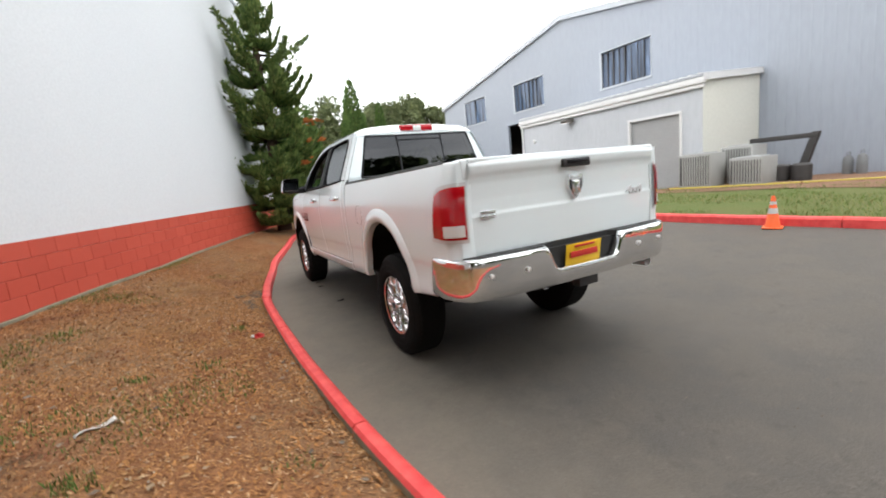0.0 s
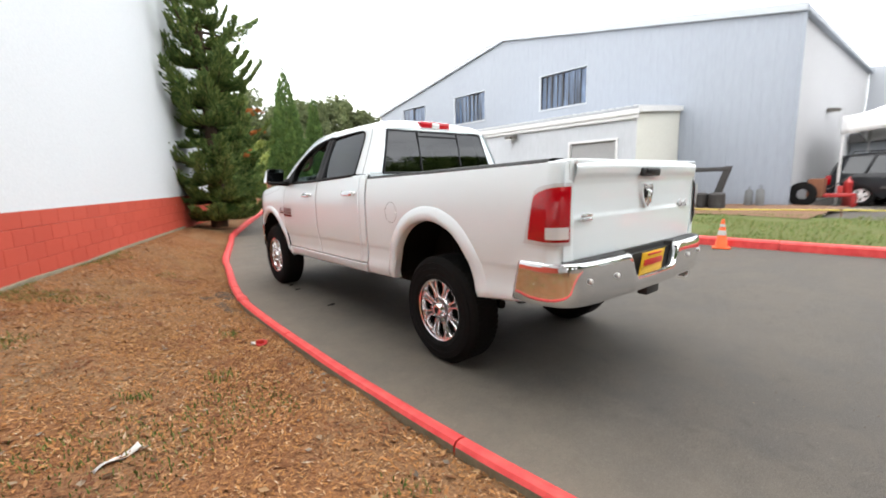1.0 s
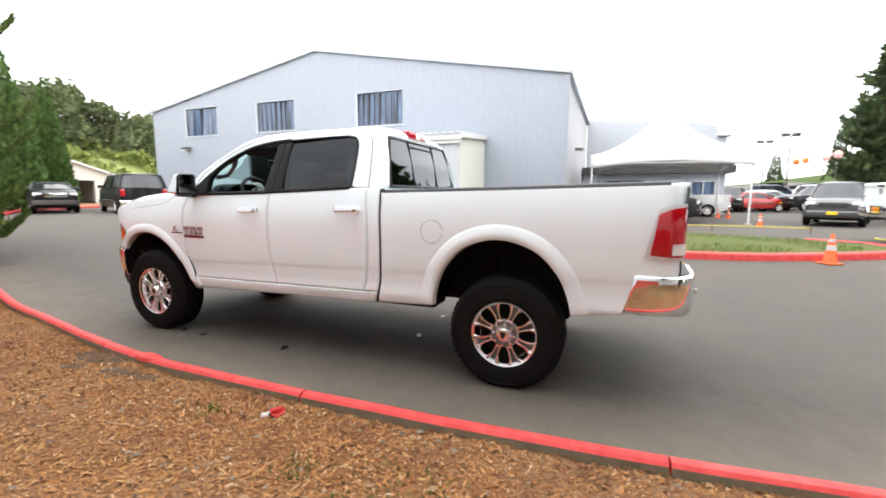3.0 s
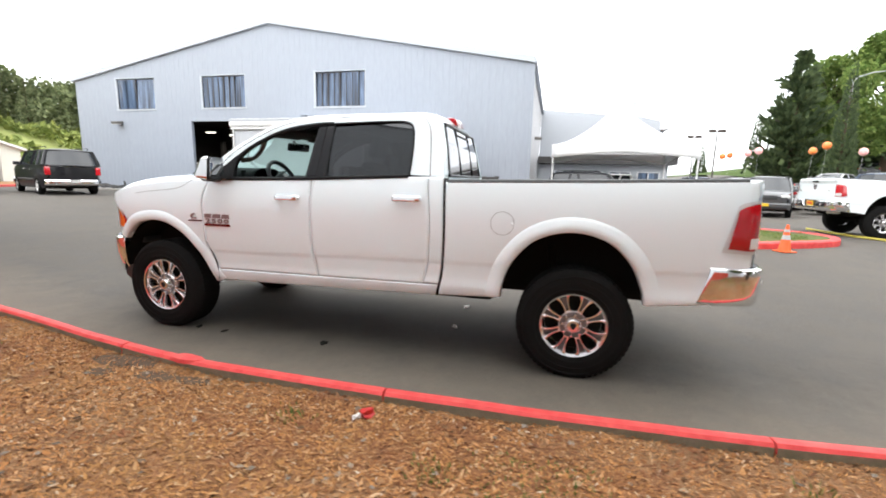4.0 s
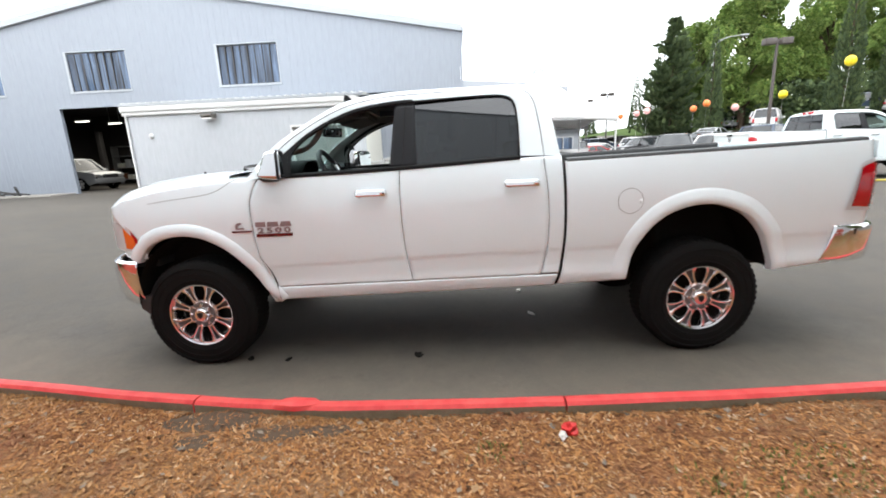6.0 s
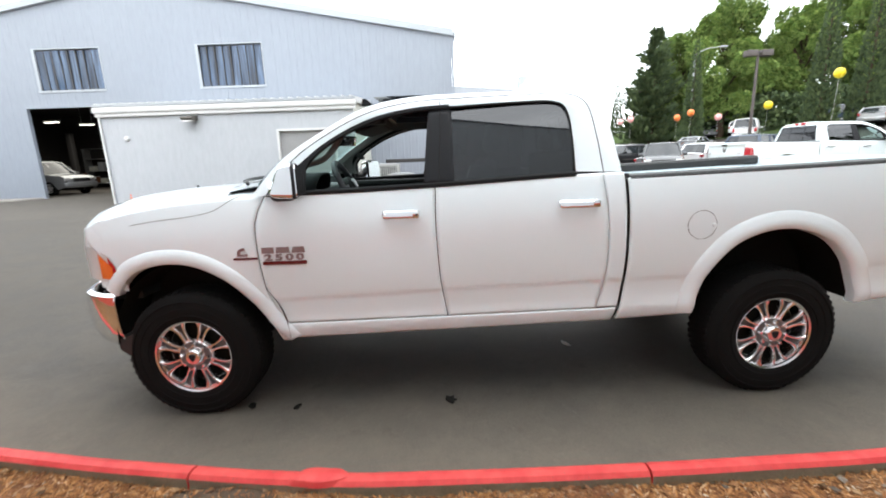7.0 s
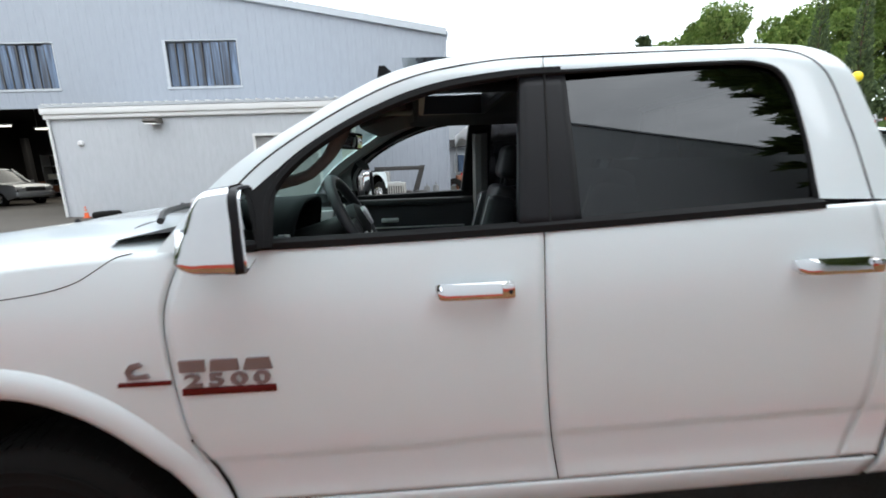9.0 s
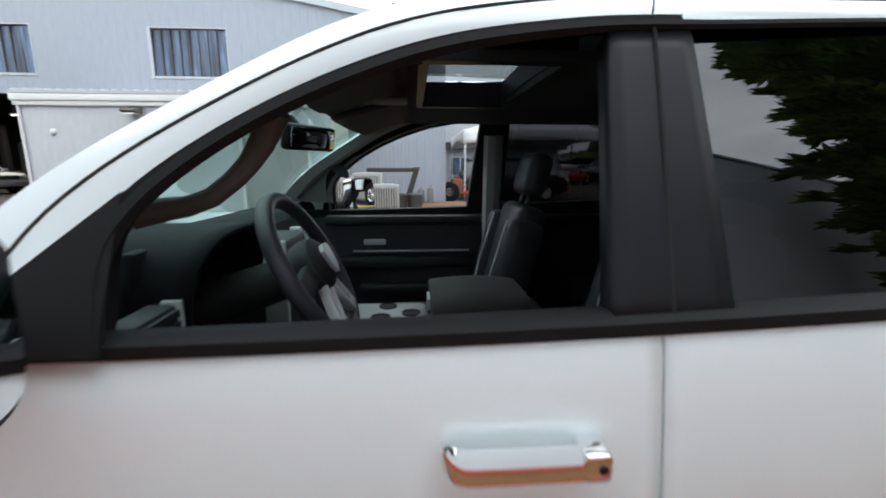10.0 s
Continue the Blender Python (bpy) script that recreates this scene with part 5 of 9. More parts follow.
    head = [[bm.verts.new((x, y, 1.955 + 0.02 * (1 - (x / 0.62) ** 2) - 0.05 * smooth01((abs(x) - 0.47) / 0.15))) for y in (0.74, 0.68, 0.60, 0.48, 0.38, 0.28, 0.05, -0.2, -0.45, -0.70)] for x in np.linspace(-0.62, 0.62, 19)]
    for a, b in zip(head, head[1:]):
        for j in range(9):
            c = 0.5 * (a[j].co + b[j + 1].co)
            if abs(c.x) > 0.38 or not 0.28 < c.y < 0.60:
                bm.faces.new((a[j], a[j + 1], b[j + 1], b[j]))
    part("headliner", bm, HEADLINER, t, "dark headliner")
    bm = boxes((-0.42, -0.38, 0.25, 0.62, 1.95, 2.05), (0.38, 0.42, 0.25, 0.62, 1.95, 2.05), (-0.38, 0.38, 0.25, 0.275, 1.95, 2.05), (-0.38, 0.38, 0.605, 0.63, 1.95, 2.05))
    sun_roof = part("sunroof_frame", bm, SATIN, t)
    bm = bmesh.new()
    sheet(bm, lambda u, v: (-0.44 + 0.88 * u, 0.15 + 0.54 * v, 2.064 + 0.012 * (1 - (2 * u - 1) ** 2)), 8, 6)
    part("sunroof_glass", bm, GLASS_SMOKE, sun_roof, "smoked glass sunroof")
    for k in (-0.23, 0.0, 0.23):
        bm = bmesh.new()
        prism(bm, [(0.72, 2.035), (0.765, 2.078), (0.79, 2.078), (0.80, 2.03)], k - 0.025, k + 0.025)
        part("roof_marker_lamp", bm, SATIN, roof) if k < 0 else bm.free()
    # header over the windscreen with the two sun visors
    def header_at(u, v, lift=0.0):
        x = -0.655 + 1.31 * u
        k = 1 - (x / 0.66) ** 2
        return (x, 0.66 + (0.20 + 0.085 * k) * v, 1.935 + 0.03 * k + (-0.067 - 0.005 * k) * v - lift)
    bm = bmesh.new()
    sheet(bm, header_at, 24, 5)
    solid(part("roof_header", bm, HEADLINER, t), 0.012)
    for u0, u1 in ((0.06, 0.43), (0.57, 0.94)):
        bm = bmesh.new()
        sheet(bm, lambda u, v: header_at(u0 + (u1 - u0) * u, 0.12 + 0.84 * v, 0.016 + 0.004 * math.sin(math.pi * u)), 12, 5)
        solid(part("sun_visor", bm, GREY_TRIM, t, "dark grey sun visor"), 0.014)
    part("roof_console", boxes((-0.09, 0.09, 0.66, 0.86, 1.915, 1.965), bevel=0.012), BLACK, t)
    # windscreen
    ws = [p for p in spline(OUTER, 10) if 0.58 <= p[0] <= 1.37]
    bm = bmesh.new()
    rows = []
    for k, (y, z) in enumerate(ws):
        w = 1 - k / (len(ws) - 1)
        rows.append([bm.verts.new(((green_x(z) - 0.055) * v, y - 0.02 + (0.13 + 0.15 * w) * (1 - v * v), z - 0.012 + 0.025 * (1 - v * v))) for v in np.linspace(-1, 1, 25)])
    for a, b in zip(rows, rows[1:]):
        for j in range(24):
            bm.faces.new((a[j], a[j + 1], b[j + 1], b[j]))
    bmesh.ops.recalc_face_normals(bm, faces=bm.faces[:])
    part("windscreen", bm, GLASS_GREEN, t, "green-tinted windscreen")
    for s in (-1, 1):
        bm = bmesh.new()
        rows = []
        for y, z in ws:
            gx = green_x(z)
            rows.append([bm.verts.new((s * (gx - a), y + b, z + c)) for a, b, c in ((0.0, 0.0, 0.0), (0.03, 0.012, -0.002), (0.058, 0.0, -0.010))])
        for a, b in zip(rows, rows[1:]):
            for j in range(2):
                bm.faces.new((a[j], a[j + 1], b[j + 1], b[j]))
        bmesh.ops.recalc_face_normals(bm, faces=bm.faces[:])
        part("windscreen_pillar", bm, PAINT, t)
        bm = bmesh.new()
        rows = []
        for y, z in ws[4:]:
            gx = green_x(z)
            rows.append([bm.verts.new((s * (gx - a), y + b, z + c)) for a, b, c in ((0.06, -0.012, -0.016), (0.115, 0.005, -0.020), (0.10, -0.05, -0.035), (0.055, -0.06, -0.04))])
        for a, b in zip(rows, rows[1:]):
            for j in range(3):
                bm.faces.new((a[j], a[j + 1], b[j + 1], b[j]))
        part("pillar_trim", bm, PILLAR_TRIM, t, "grey pillar trim")
        if s > 0:
            # broad cloth-covered inner face of the far windscreen pillar with its tweeter
            bm = bmesh.new()
            rows = []
            for p, q in list(zip(spline(INNER, 8), spline(OUTER, 8)))[3:30]:
                rows.append([bm.verts.new((green_x((p + (q - p) * w)[1]) - 0.070 + 0.02 * abs(2 * w - 0.9), *(p + (q - p) * w))) for w in (-0.06, 0.1, 0.3, 0.5, 0.7, 0.86)])
            for a, b in zip(rows, rows[1:]):
                for j in range(5):
                    bm.faces.new((a[j], a[j + 1], b[j + 1], b[j]))
            cover = part("pillar_cover", bm, PILLAR_TRIM, t, "grey pillar cover")
            bm = bmesh.new()
            lathe(bm, [(0.0, 0.008), (0.85, 0.007), (1.0, -0.004)], 24, "x")
            bmesh.ops.transform(bm, matrix=pose(0.742, 1.018, 1.690, 38, 0, 0) @ Matrix.Diagonal((-1, 0.060, 0.027, 1)), verts=bm.verts[:])
            part("tweeter_grille", bm, GREY_TRIM, cover, "dark oval speaker grille")
        if s < 0:
            bm = bmesh.new()
            tube(bm, [(-0.735, 1.12, 1.625), (-0.70, 1.074, 1.634), (-0.70, 1.045, 1.637), (-0.70, 1.0, 1.653), (-0.70, 0.959, 1.684), (-0.70, 0.932, 1.711), (-0.70, 0.908, 1.745), (-0.715, 0.875, 1.80)], [0.024, 0.021, 0.019, 0.018, 0.018, 0.019, 0.022, 0.026], 10)
            part("grab_handle", bm, HANDLE_GREY, t, "grey grab handle")
    # rear wall of the cab with its glass
    def back_y(z):
        return inter(z, [0.6, 1.517, 1.76, 1.955, 2.02, 2.05], [-0.86, -0.862, -0.828, -0.782, -0.74, -0.69])
    bm = bmesh.new()
    for x0, x1, z0, z1 in ((-0.99, 0.99, 0.60, 1.535), (-0.99, 0.99, 1.945, 2.045)):
        def back(u, v, x0=x0, x1=x1, z0=z0, z1=z1):
            z = z0 + (z1 - z0) * v
            lim = green_x(z) if z > 1.45 else 0.90
            return ((2 * u - 1) * (lim - 0.01), back_y(z) + 0.02 * abs(2 * u - 1) ** 6, z)
        sheet(bm, back, 24, 8)
    for s in (-1, 1):
        sheet(bm, lambda u, v: (s * ((green_x(1.53 + 0.42 * v) - 0.01) + u * (0.735 - 0.115 * v - green_x(1.53 + 0.42 * v) + 0.01)), back_y(1.53 + 0.42 * v) + 0.02 * (1 - u), 1.53 + 0.42 * v), 6, 10)
    bmesh.ops.recalc_face_normals(bm, faces=bm.faces[:])
    part("cab_back", bm, PAINT, t)
    bm = bmesh.new()
    sheet(bm, lambda u, v: ((2 * u - 1) * (0.74 - 0.115 * v), back_y(1.53 + 0.42 * v) - 0.006, 1.53 + 0.42 * v), 12, 8)
    rg = part("rear_window", bm, TINT, t, "dark tinted rear window with sliding middle pane")
    bm = bmesh.new()
    for s in (-1, 1):
        tube(bm, [(s * 0.27, back_y(1.53) - 0.010, 1.53), (s * 0.27, back_y(1.95) - 0.010, 1.95)], 0.010, 6)
    tube(bm, [(-0.27, back_y(1.90) - 0.010, 1.90), (0.27, back_y(1.90) - 0.010, 1.90)], 0.008, 6)
    for z in (1.53, 1.95):
        k = (z - 1.53) / 0.42
        tube(bm, [(-(0.735 - 0.115 * k), back_y(z) - 0.006, z), ((0.735 - 0.115 * k), back_y(z) - 0.006, z)], 0.012, 6)
    for s in (-1, 1):
        tube(bm, [(s * 0.735, back_y(1.53) - 0.006, 1.53), (s * 0.62, back_y(1.95) - 0.006, 1.95)], 0.012, 6)
    part("window_frame", bm, SATIN, rg)
    bm = boxes((-0.20, 0.20, -0.775, -0.69, 1.985, 2.062), bevel=0.015)
    part("brake_lamp", bm, RED_LENS, t, "red high brake lamp")
    bm = boxes((-0.05, 0.05, -0.78, -0.70, 1.99, 2.05), bevel=0.01)
    part("cargo_lamp", bm, CLEAR_LENS, t)
    # hood and fender tops
    hood_c = curve_fn([(1.30, 1.49), (1.5, 1.508), (1.8, 1.505), (2.1, 1.487), (2.4, 1.450), (2.52, 1.420), (2.59, 1.385), (2.635, 1.335), (2.665, 1.26)])
    bm = bmesh.new()
    rows = []
    nose_y = [2.27, 2.350, 2.430, 2.510, 2.572, 2.630, 2.650, 2.662]
    nose_x = [0.930, 0.908, 0.862, 0.79, 0.69, 0.50, 0.36, 0.10]
    for y in np.concatenate([np.linspace(1.33, 2.4, 28), np.linspace(2.42, 2.660, 24)]):
        ze = shoulder(min(y, 2.44))
        xe = flank(min(y, 2.40), ze)
        k = smooth01((y - 2.36) / 0.08)
        xe = xe * (1 - k) + (inter(y, nose_y, nose_x) + 0.008) * k
        zc = hood_c(y)
        row = []
        for v in np.linspace(-1, 1, 45):
            f = abs(v)
            h = inter(f, [0, 0.25, 0.36, 0.44, 0.56, 0.70, 0.80, 0.88, 0.95, 1.0], [0.90, 0.93, 0.99, 1.0, 0.90, 0.74, 0.62, 0.44, 0.20, 0.0])
            cowl = 0.14 * (1 - f * f) * smooth01((1.75 - y) / 0.42)
            row.append(bm.verts.new((xe * v, y + cowl * 1.3, ze + (zc - ze) * h)))
        rows.append(row)
    for a, b in zip(rows, rows[1:]):
        for j in range(44):
            bm.faces.new((a[j], a[j + 1], b[j + 1], b[j]))
    bmesh.ops.recalc_face_normals(bm, faces=bm.faces[:])
    hood = part("hood", bm, PAINT, t)

    def on_hood(v, y):
        ye = min(y, 2.52)
        ze = shoulder(ye)
        xe = flank(ye, ze)
        h = inter(abs(v), [0, 0.25, 0.36, 0.44, 0.56, 0.70, 0.80, 0.88, 0.95, 1.0], [0.90, 0.93, 0.99, 1.0, 0.90, 0.74, 0.62, 0.44, 0.20, 0.0])
        return (xe * v, y + 0.182 * (1 - v * v) * smooth01((1.75 - y) / 0.42), ze + (hood_c(y) - ze) * h + 0.001)
    for s in (-1, 1):
        bm = bmesh.new()
        strip(bm, spline([(1.475, 1.450), (1.52, 1.440), (1.57, 1.41), (1.63, 1.376), (1.72, 1.352), (1.85, 1.336), (2.0, 1.322), (2.15, 1.302)], 6), s, 0.0017, -0.0002)
        part("hood_seam", bm, SEAM, hood)
        bm = bmesh.new()
        tube(bm, [on_hood(s * 0.42, 2.0), (on_hood(s * 0.42, 2.0)[0], 2.0, on_hood(s * 0.42, 2.0)[2] + 0.012)], [0.012, 0.006], 8)
        part("washer_nozzle", bm, SATIN, hood)
    # cowl and wipers
    bm = bmesh.new()
    sheet(bm, lambda u, v: ((2 * u - 1) * 0.80, 1.36 + 0.20 * v + 0.28 * (1 - (2 * u - 1) ** 2), 1.475 + 0.036 * (1 - (2 * u - 1) ** 2) - 0.012 * v), 24, 4)
    cowl = part("cowl", bm, BLACK, t, "black wiper cowl")
    for s in (-1, 1):
        bm = bmesh.new()
        pts = spline([(-0.66 if s < 0 else 0.05, 1.52, 1.515), (-0.45 if s < 0 else 0.28, 1.60, 1.535), (-0.1 if s < 0 else 0.62, 1.58, 1.545)], 5)
        tube(bm, pts, 0.012, 6)
        part("wiper", bm, BLACK, cowl)
    bm = bmesh.new()
    lathe(bm, [(0.0, 0.004), (0.95, 0.003), (1.0, 0.0)], 28, "z")
    bmesh.ops.transform(bm, matrix=pose(-0.62, 1.54, 1.475, 8, -8, 18) @ Matrix.Diagonal((0.16, 0.09, 1, 1)), verts=bm.verts[:])
    part("cowl_vent", bm, BLACK, cowl)
    # nose: fascia, grille, headlamps, bumper
    plan = spline([(0.930, 2.27), (0.908, 2.362), (0.862, 2.454), (0.79, 2.546), (0.69, 2.615), (0.5, 2.675), (0.0, 2.712)], 6)
    bm = bmesh.new()
    for s in (-1, 1):
        sheet(bm, lambda u, v: (s * (plan[int(round(u * (len(plan) - 1)))][0] - 0.02), plan[int(round(u * (len(plan) - 1)))][1] - 0.03, 0.885 + 0.30 * v), len(plan) - 1, 4)
    bmesh.ops.recalc_face_normals(bm, faces=bm.faces[:])
    part("nose_panel", bm, PAINT, t)
    # rolled front edge of the hood, down to the lamps
    bm = bmesh.new()
    for s in (-1, 1):
        rows = []
        for x, y in plan[4:]:
            yt = inter(x, nose_x[::-1], nose_y[::-1])
            k = smooth01((yt - 2.36) / 0.08)
            ze = shoulder(min(yt, 2.44))
            xe = flank(min(yt, 2.40), ze) * (1 - k) + (x + 0.008) * k
            rows.append([bm.verts.new((s * (xe + (x + 0.008 - xe) * (1 - w) + o * 0.5), yt + (y - yt) * (1 - w) ** 0.7 + o, 1.158 + (ze - 1.158) * w)) for w, o in ((1.0, 0.0), (0.86, 0.006), (0.62, 0.008), (0.30, 0.006), (0.06, 0.003), (0.0, -0.010))])
        for a, b in zip(rows, rows[1:]):
            for j in range(5):
                bm.faces.new((a[j], a[j + 1], b[j + 1], b[j]))
    bmesh.ops.recalc_face_normals(bm, faces=bm.faces[:])
    part("hood_lip", bm, PAINT, hood)
    bm = boxes((-0.50, 0.50, 2.62, 2.698, 0.90, 1.13), bevel=0.03)
    gr = part("grille", bm, CHROME, t, "chrome cross-bar grille")
    for a in ((-0.46, -0.03, 2.683, 2.705, 1.03, 1.11), (0.03, 0.46, 2.683, 2.705, 1.03, 1.11), (-0.46, -0.03, 2.683, 2.705, 0.93, 1.01), (0.03, 0.46, 2.683, 2.705, 0.93, 1.01)):
        part("grille_mesh", boxes(a), BLACK, gr)
    for s in (-1, 1):
        bm = bmesh.new()
        k1 = int(len(plan) * 0.62)
        def lamp(u, v, off=0.0):
            k = u * k1
            i0 = min(int(k), len(plan) - 2)
            p = plan[i0] + (plan[i0 + 1] - plan[i0]) * (k - i0)
            z0, z1 = inter(u, [0, 0.1, 0.3, 1], [0.965, 0.955, 0.955, 0.97]), inter(u, [0, 0.12, 0.35, 1], [1.05, 1.11, 1.165, 1.17])
            return (s * (p[0] + 0.012 + off * (1 - u)), p[1] + 0.012 * u + off * u, z0 + (z1 - z0) * v)
        sheet(bm, lamp, 24, 8, flip=s < 0)
        hl = part("headlamp", bm, CLEAR_LENS, t, "clear wrap-round headlamp")
        bm = bmesh.new()
        sheet(bm, lambda u, v: lamp(0.07 + u * 0.26, 0.10 + (0.62 + 0.16 * u) * v, 0.006), 8, 6, flip=s < 0)
        part("turn_lamp", bm, AMBER_LENS, hl, "amber turn lamp")
        bm = bmesh.new()
        sheet(bm, lambda u, v: lamp(0.0 + u * (0.09 + 0.05 * v), 0.02 + 0.96 * v, 0.004), 8, 10, flip=s < 0)
        part("side_marker", bm, RED_LENS, hl, "red-orange side marker strip")
    bp = spline([(0.945, 2.32), (0.935, 2.39), (0.900, 2.475), (0.835, 2.57), (0.735, 2.65), (0.5, 2.722), (0.0, 2.752)], 6)
    bp = [(-p[0], p[1]) for p in bp] + [(p[0], p[1]) for p in bp[-2::-1]]
    bm = bmesh.new()
    rows = []
    for k, (x, y) in enumerate(bp):
        row = []
        for z, o in ((0.868, -0.05), (0.872, -0.026), (0.858, -0.004), (0.82, 0.004), (0.72, 0.004), (0.60, -0.005), (0.52, -0.03), (0.49, -0.06)):
            c = math.hypot(x, y - 2.0)
            zz = z if z > 0.7 else z + 0.02 * smooth01((abs(x) - 0.7) / 0.2)
            row.append(bm.verts.new((x * (1 + o / max(c, 0.3)), y + (y - 2.0) / c * o, zz)))
        rows.append(row)
    for a, b in zip(rows, rows[1:]):
        for j in range(7):
            bm.faces.new((a[j], a[j + 1], b[j + 1], b[j]))
    bmesh.ops.recalc_face_normals(bm, faces=bm.faces[:])
    solid(part("front_bumper", bm, CHROME, t, "chrome front bumper"), 0.01)
    bm = boxes((-0.70, 0.70, 2.28, 2.56, 0.47, 0.53), (-0.80, 0.80, 2.24, 2.50, 0.80, 0.862), bevel=0.01)
    part("front_valance", bm, BLACK, t)
    for s in (-1, 1):
        bm = bmesh.new()
        prism(bm, [(2.20, 0.47), (2.24, 0.44), (2.30, 0.45), (2.36, 0.50), (2.36, 0.58), (2.24, 0.60), (2.20, 0.56)], s * 0.80, s * 0.925)
        part("valance_corner", bm, BLACK, t)
    # bed
    tub = part("bed_floor", boxes((-0.49, 0.49, -3.00, -0.93, 0.93, 0.97)), PAINT, t, "white steel bed floor")
    part("bed_front_wall", boxes((-0.80, 0.80, -0.97, -0.93, 0.97, 1.475)), PAINT, t)
    for s in (-1, 1):
        part("bed_inner_wall", boxes((s * 0.83 if s < 0 else 0.78, -0.78 if s < 0 else 0.83, -3.0, -0.93, 1.18, 1.46)), PAINT, t)
        part("bed_box_lid", boxes((-0.79 if s < 0 else 0.48, -0.48 if s < 0 else 0.79, -3.0, -0.93, 1.165, 1.18)), PAINT, t)
        part("bed_box_side", boxes((-0.50 if s < 0 else 0.48, -0.48 if s < 0 else 0.50, -3.0, -0.93, 0.93, 1.165)), PAINT, t)
    for k in range(9):
        part("floor_rib", boxes((-0.44 + 0.11 * k - 0.025, -0.44 + 0.11 * k + 0.025, -2.98, -0.98, 0.97, 0.982)), PAINT, tub)
    for s in (-1, 1):
        bm = bmesh.new()
        rows = []
        for y in np.linspace(-0.90, -2.94, 26):
            z = rail(y)
            xo = flank(y, z)
            rows.append([bm.verts.new((s * a, y, z + b)) for a, b in ((xo - 0.002, -0.016), (xo + 0.004, -0.002), (xo - 0.006, 0.014), (xo - 0.05, 0.020), (0.79, 0.018), (0.775, 0.0), (0.775, -0.06))])
        for a, b in zip(rows, rows[1:]):
            for j in range(6):
                f = bm.faces.new((a[j], a[j + 1], b[j + 1], b[j]))
        bmesh.ops.recalc_face_normals(bm, faces=bm.faces[:])
        part("bed_rail_cap", bm, BLACK, t, "black bed rail cap")
        # corner post behind the lamp
        bm = bmesh.new()
        sheet(bm, lambda u, v: (s * (0.832 + 0.07 * u), -3.036 + 0.004 * u, 0.72 + 0.80 * v), 4, 10)
        bmesh.ops.recalc_face_normals(bm, faces=bm.faces[:])
        part("tail_post", bm, PAINT, t)
        part("tail_post_cap", boxes((min(s * 0.775, s * 0.868), max(s * 0.775, s * 0.868), -3.040, -2.925, 1.42, 1.541), bevel=0.014), PAINT, t)
        # tail lamp
        def lamp_at(u, v, off, z0=1.055, z1=1.392, a0=0.0, a1=1.0):
            z = z0 + (z1 - z0) * v
            yf = -2.790 - 0.26 * (z - 1.055)
            g = a0 + (a1 - a0) * u
            pl = [np.array((flank(y, z), y)) for y in (yf + 0.06, yf, -2.90, -2.95, -2.985, -3.012, -3.026, -3.034)] + [np.array((0.835, -3.044)), np.array((0.80, -3.046))]
            k = 1 + g * 7
            i0 = min(max(int(k), 0), len(pl) - 2)
            p = pl[i0] + (pl[i0 + 1] - pl[i0]) * (k - i0)
            d = pl[min(i0 + 2, len(pl) - 1)] - pl[max(i0 - 1, 0)]
            nrm = np.array((-d[1], d[0])) / np.hypot(*d)
            q = p + nrm * off
            return (s * q[0], q[1], z)
        bm = bmesh.new()
        sheet(bm, lambda u, v: lamp_at(u, v, 0.011, 1.050 + 0.008 * (1 - u) ** 4, 1.410 - 0.045 * (1 - u) ** 4, 0.02, 0.90), 26, 14)
        bmesh.ops.recalc_face_normals(bm, faces=bm.faces[:])
        bez = part("tail_lamp", bm, EMBLEM, t, "tall tail lamp with grey surround")
        bm = bmesh.new()
        sheet(bm, lambda u, v: lamp_at(u, v, 0.020 - 0.006 * abs(2 * v - 1) ** 6, 1.072 + 0.012 * (1 - u) ** 4, 1.388 - 0.050 * (1 - u) ** 4, 0.06, 0.85), 26, 14)
        bmesh.ops.recalc_face_normals(bm, faces=bm.faces[:])
        part("lens", bm, RED_LENS, bez, "deep red lens")
        bm = bmesh.new()
        sheet(bm, lambda u, v: lamp_at(u, v, 0.024, 1.090, 1.160, 0.31, 0.80), 12, 6)
        bmesh.ops.recalc_face_normals(bm, faces=bm.faces[:])
        part("reverse_lens", bm, CLEAR_LENS, bez, "clear reversing lens")
    # tailgate
    gz = [0.93, 0.96, 1.10, 1.175, 1.20, 1.215, 1.30, 1.40, 1.435, 1.46, 1.50, 1.525, 1.535]
    gy = [-3.035, -3.050, -3.056, -3.058, -3.060, -3.053, -3.052, -3.058, -3.066, -3.078, -3.084, -3.074, -3.05]
    bm = bmesh.new()
    sheet(bm, lambda u, v: ((2 * u - 1) * 0.827, inter(0.93 + 0.605 * v, gz, gy) + 0.008 * (2 * u - 1) ** 8 + 0.012 * (1 - (1 - (2 * u - 1) ** 2)), 0.93 + 0.605 * v - 0.008 * (2 * u - 1) ** 4 * v), 36, 60)
    bmesh.ops.recalc_face_normals(bm, faces=bm.faces[:])
    gate = part("tailgate", bm, PAINT, t)
    part("gate_inner", boxes((-0.82, 0.82, -3.03, -2.985, 0.94, 1.515), bevel=0.01), PAINT, gate)
    part("gate_cap", boxes((-0.825, 0.825, -3.06, -2.98, 1.512, 1.543), bevel=0.01), PAINT, gate)
    part("gate_handle", boxes((-0.125, 0.125, -3.102, -3.07, 1.435, 1.492), bevel=0.012), BLACK, gate, "black gate handle")
    part("gate_grip", boxes((-0.09, 0.09, -3.112, -3.098, 1.458, 1.484), bevel=0.006), SATIN, gate)
    bm = bmesh.new()
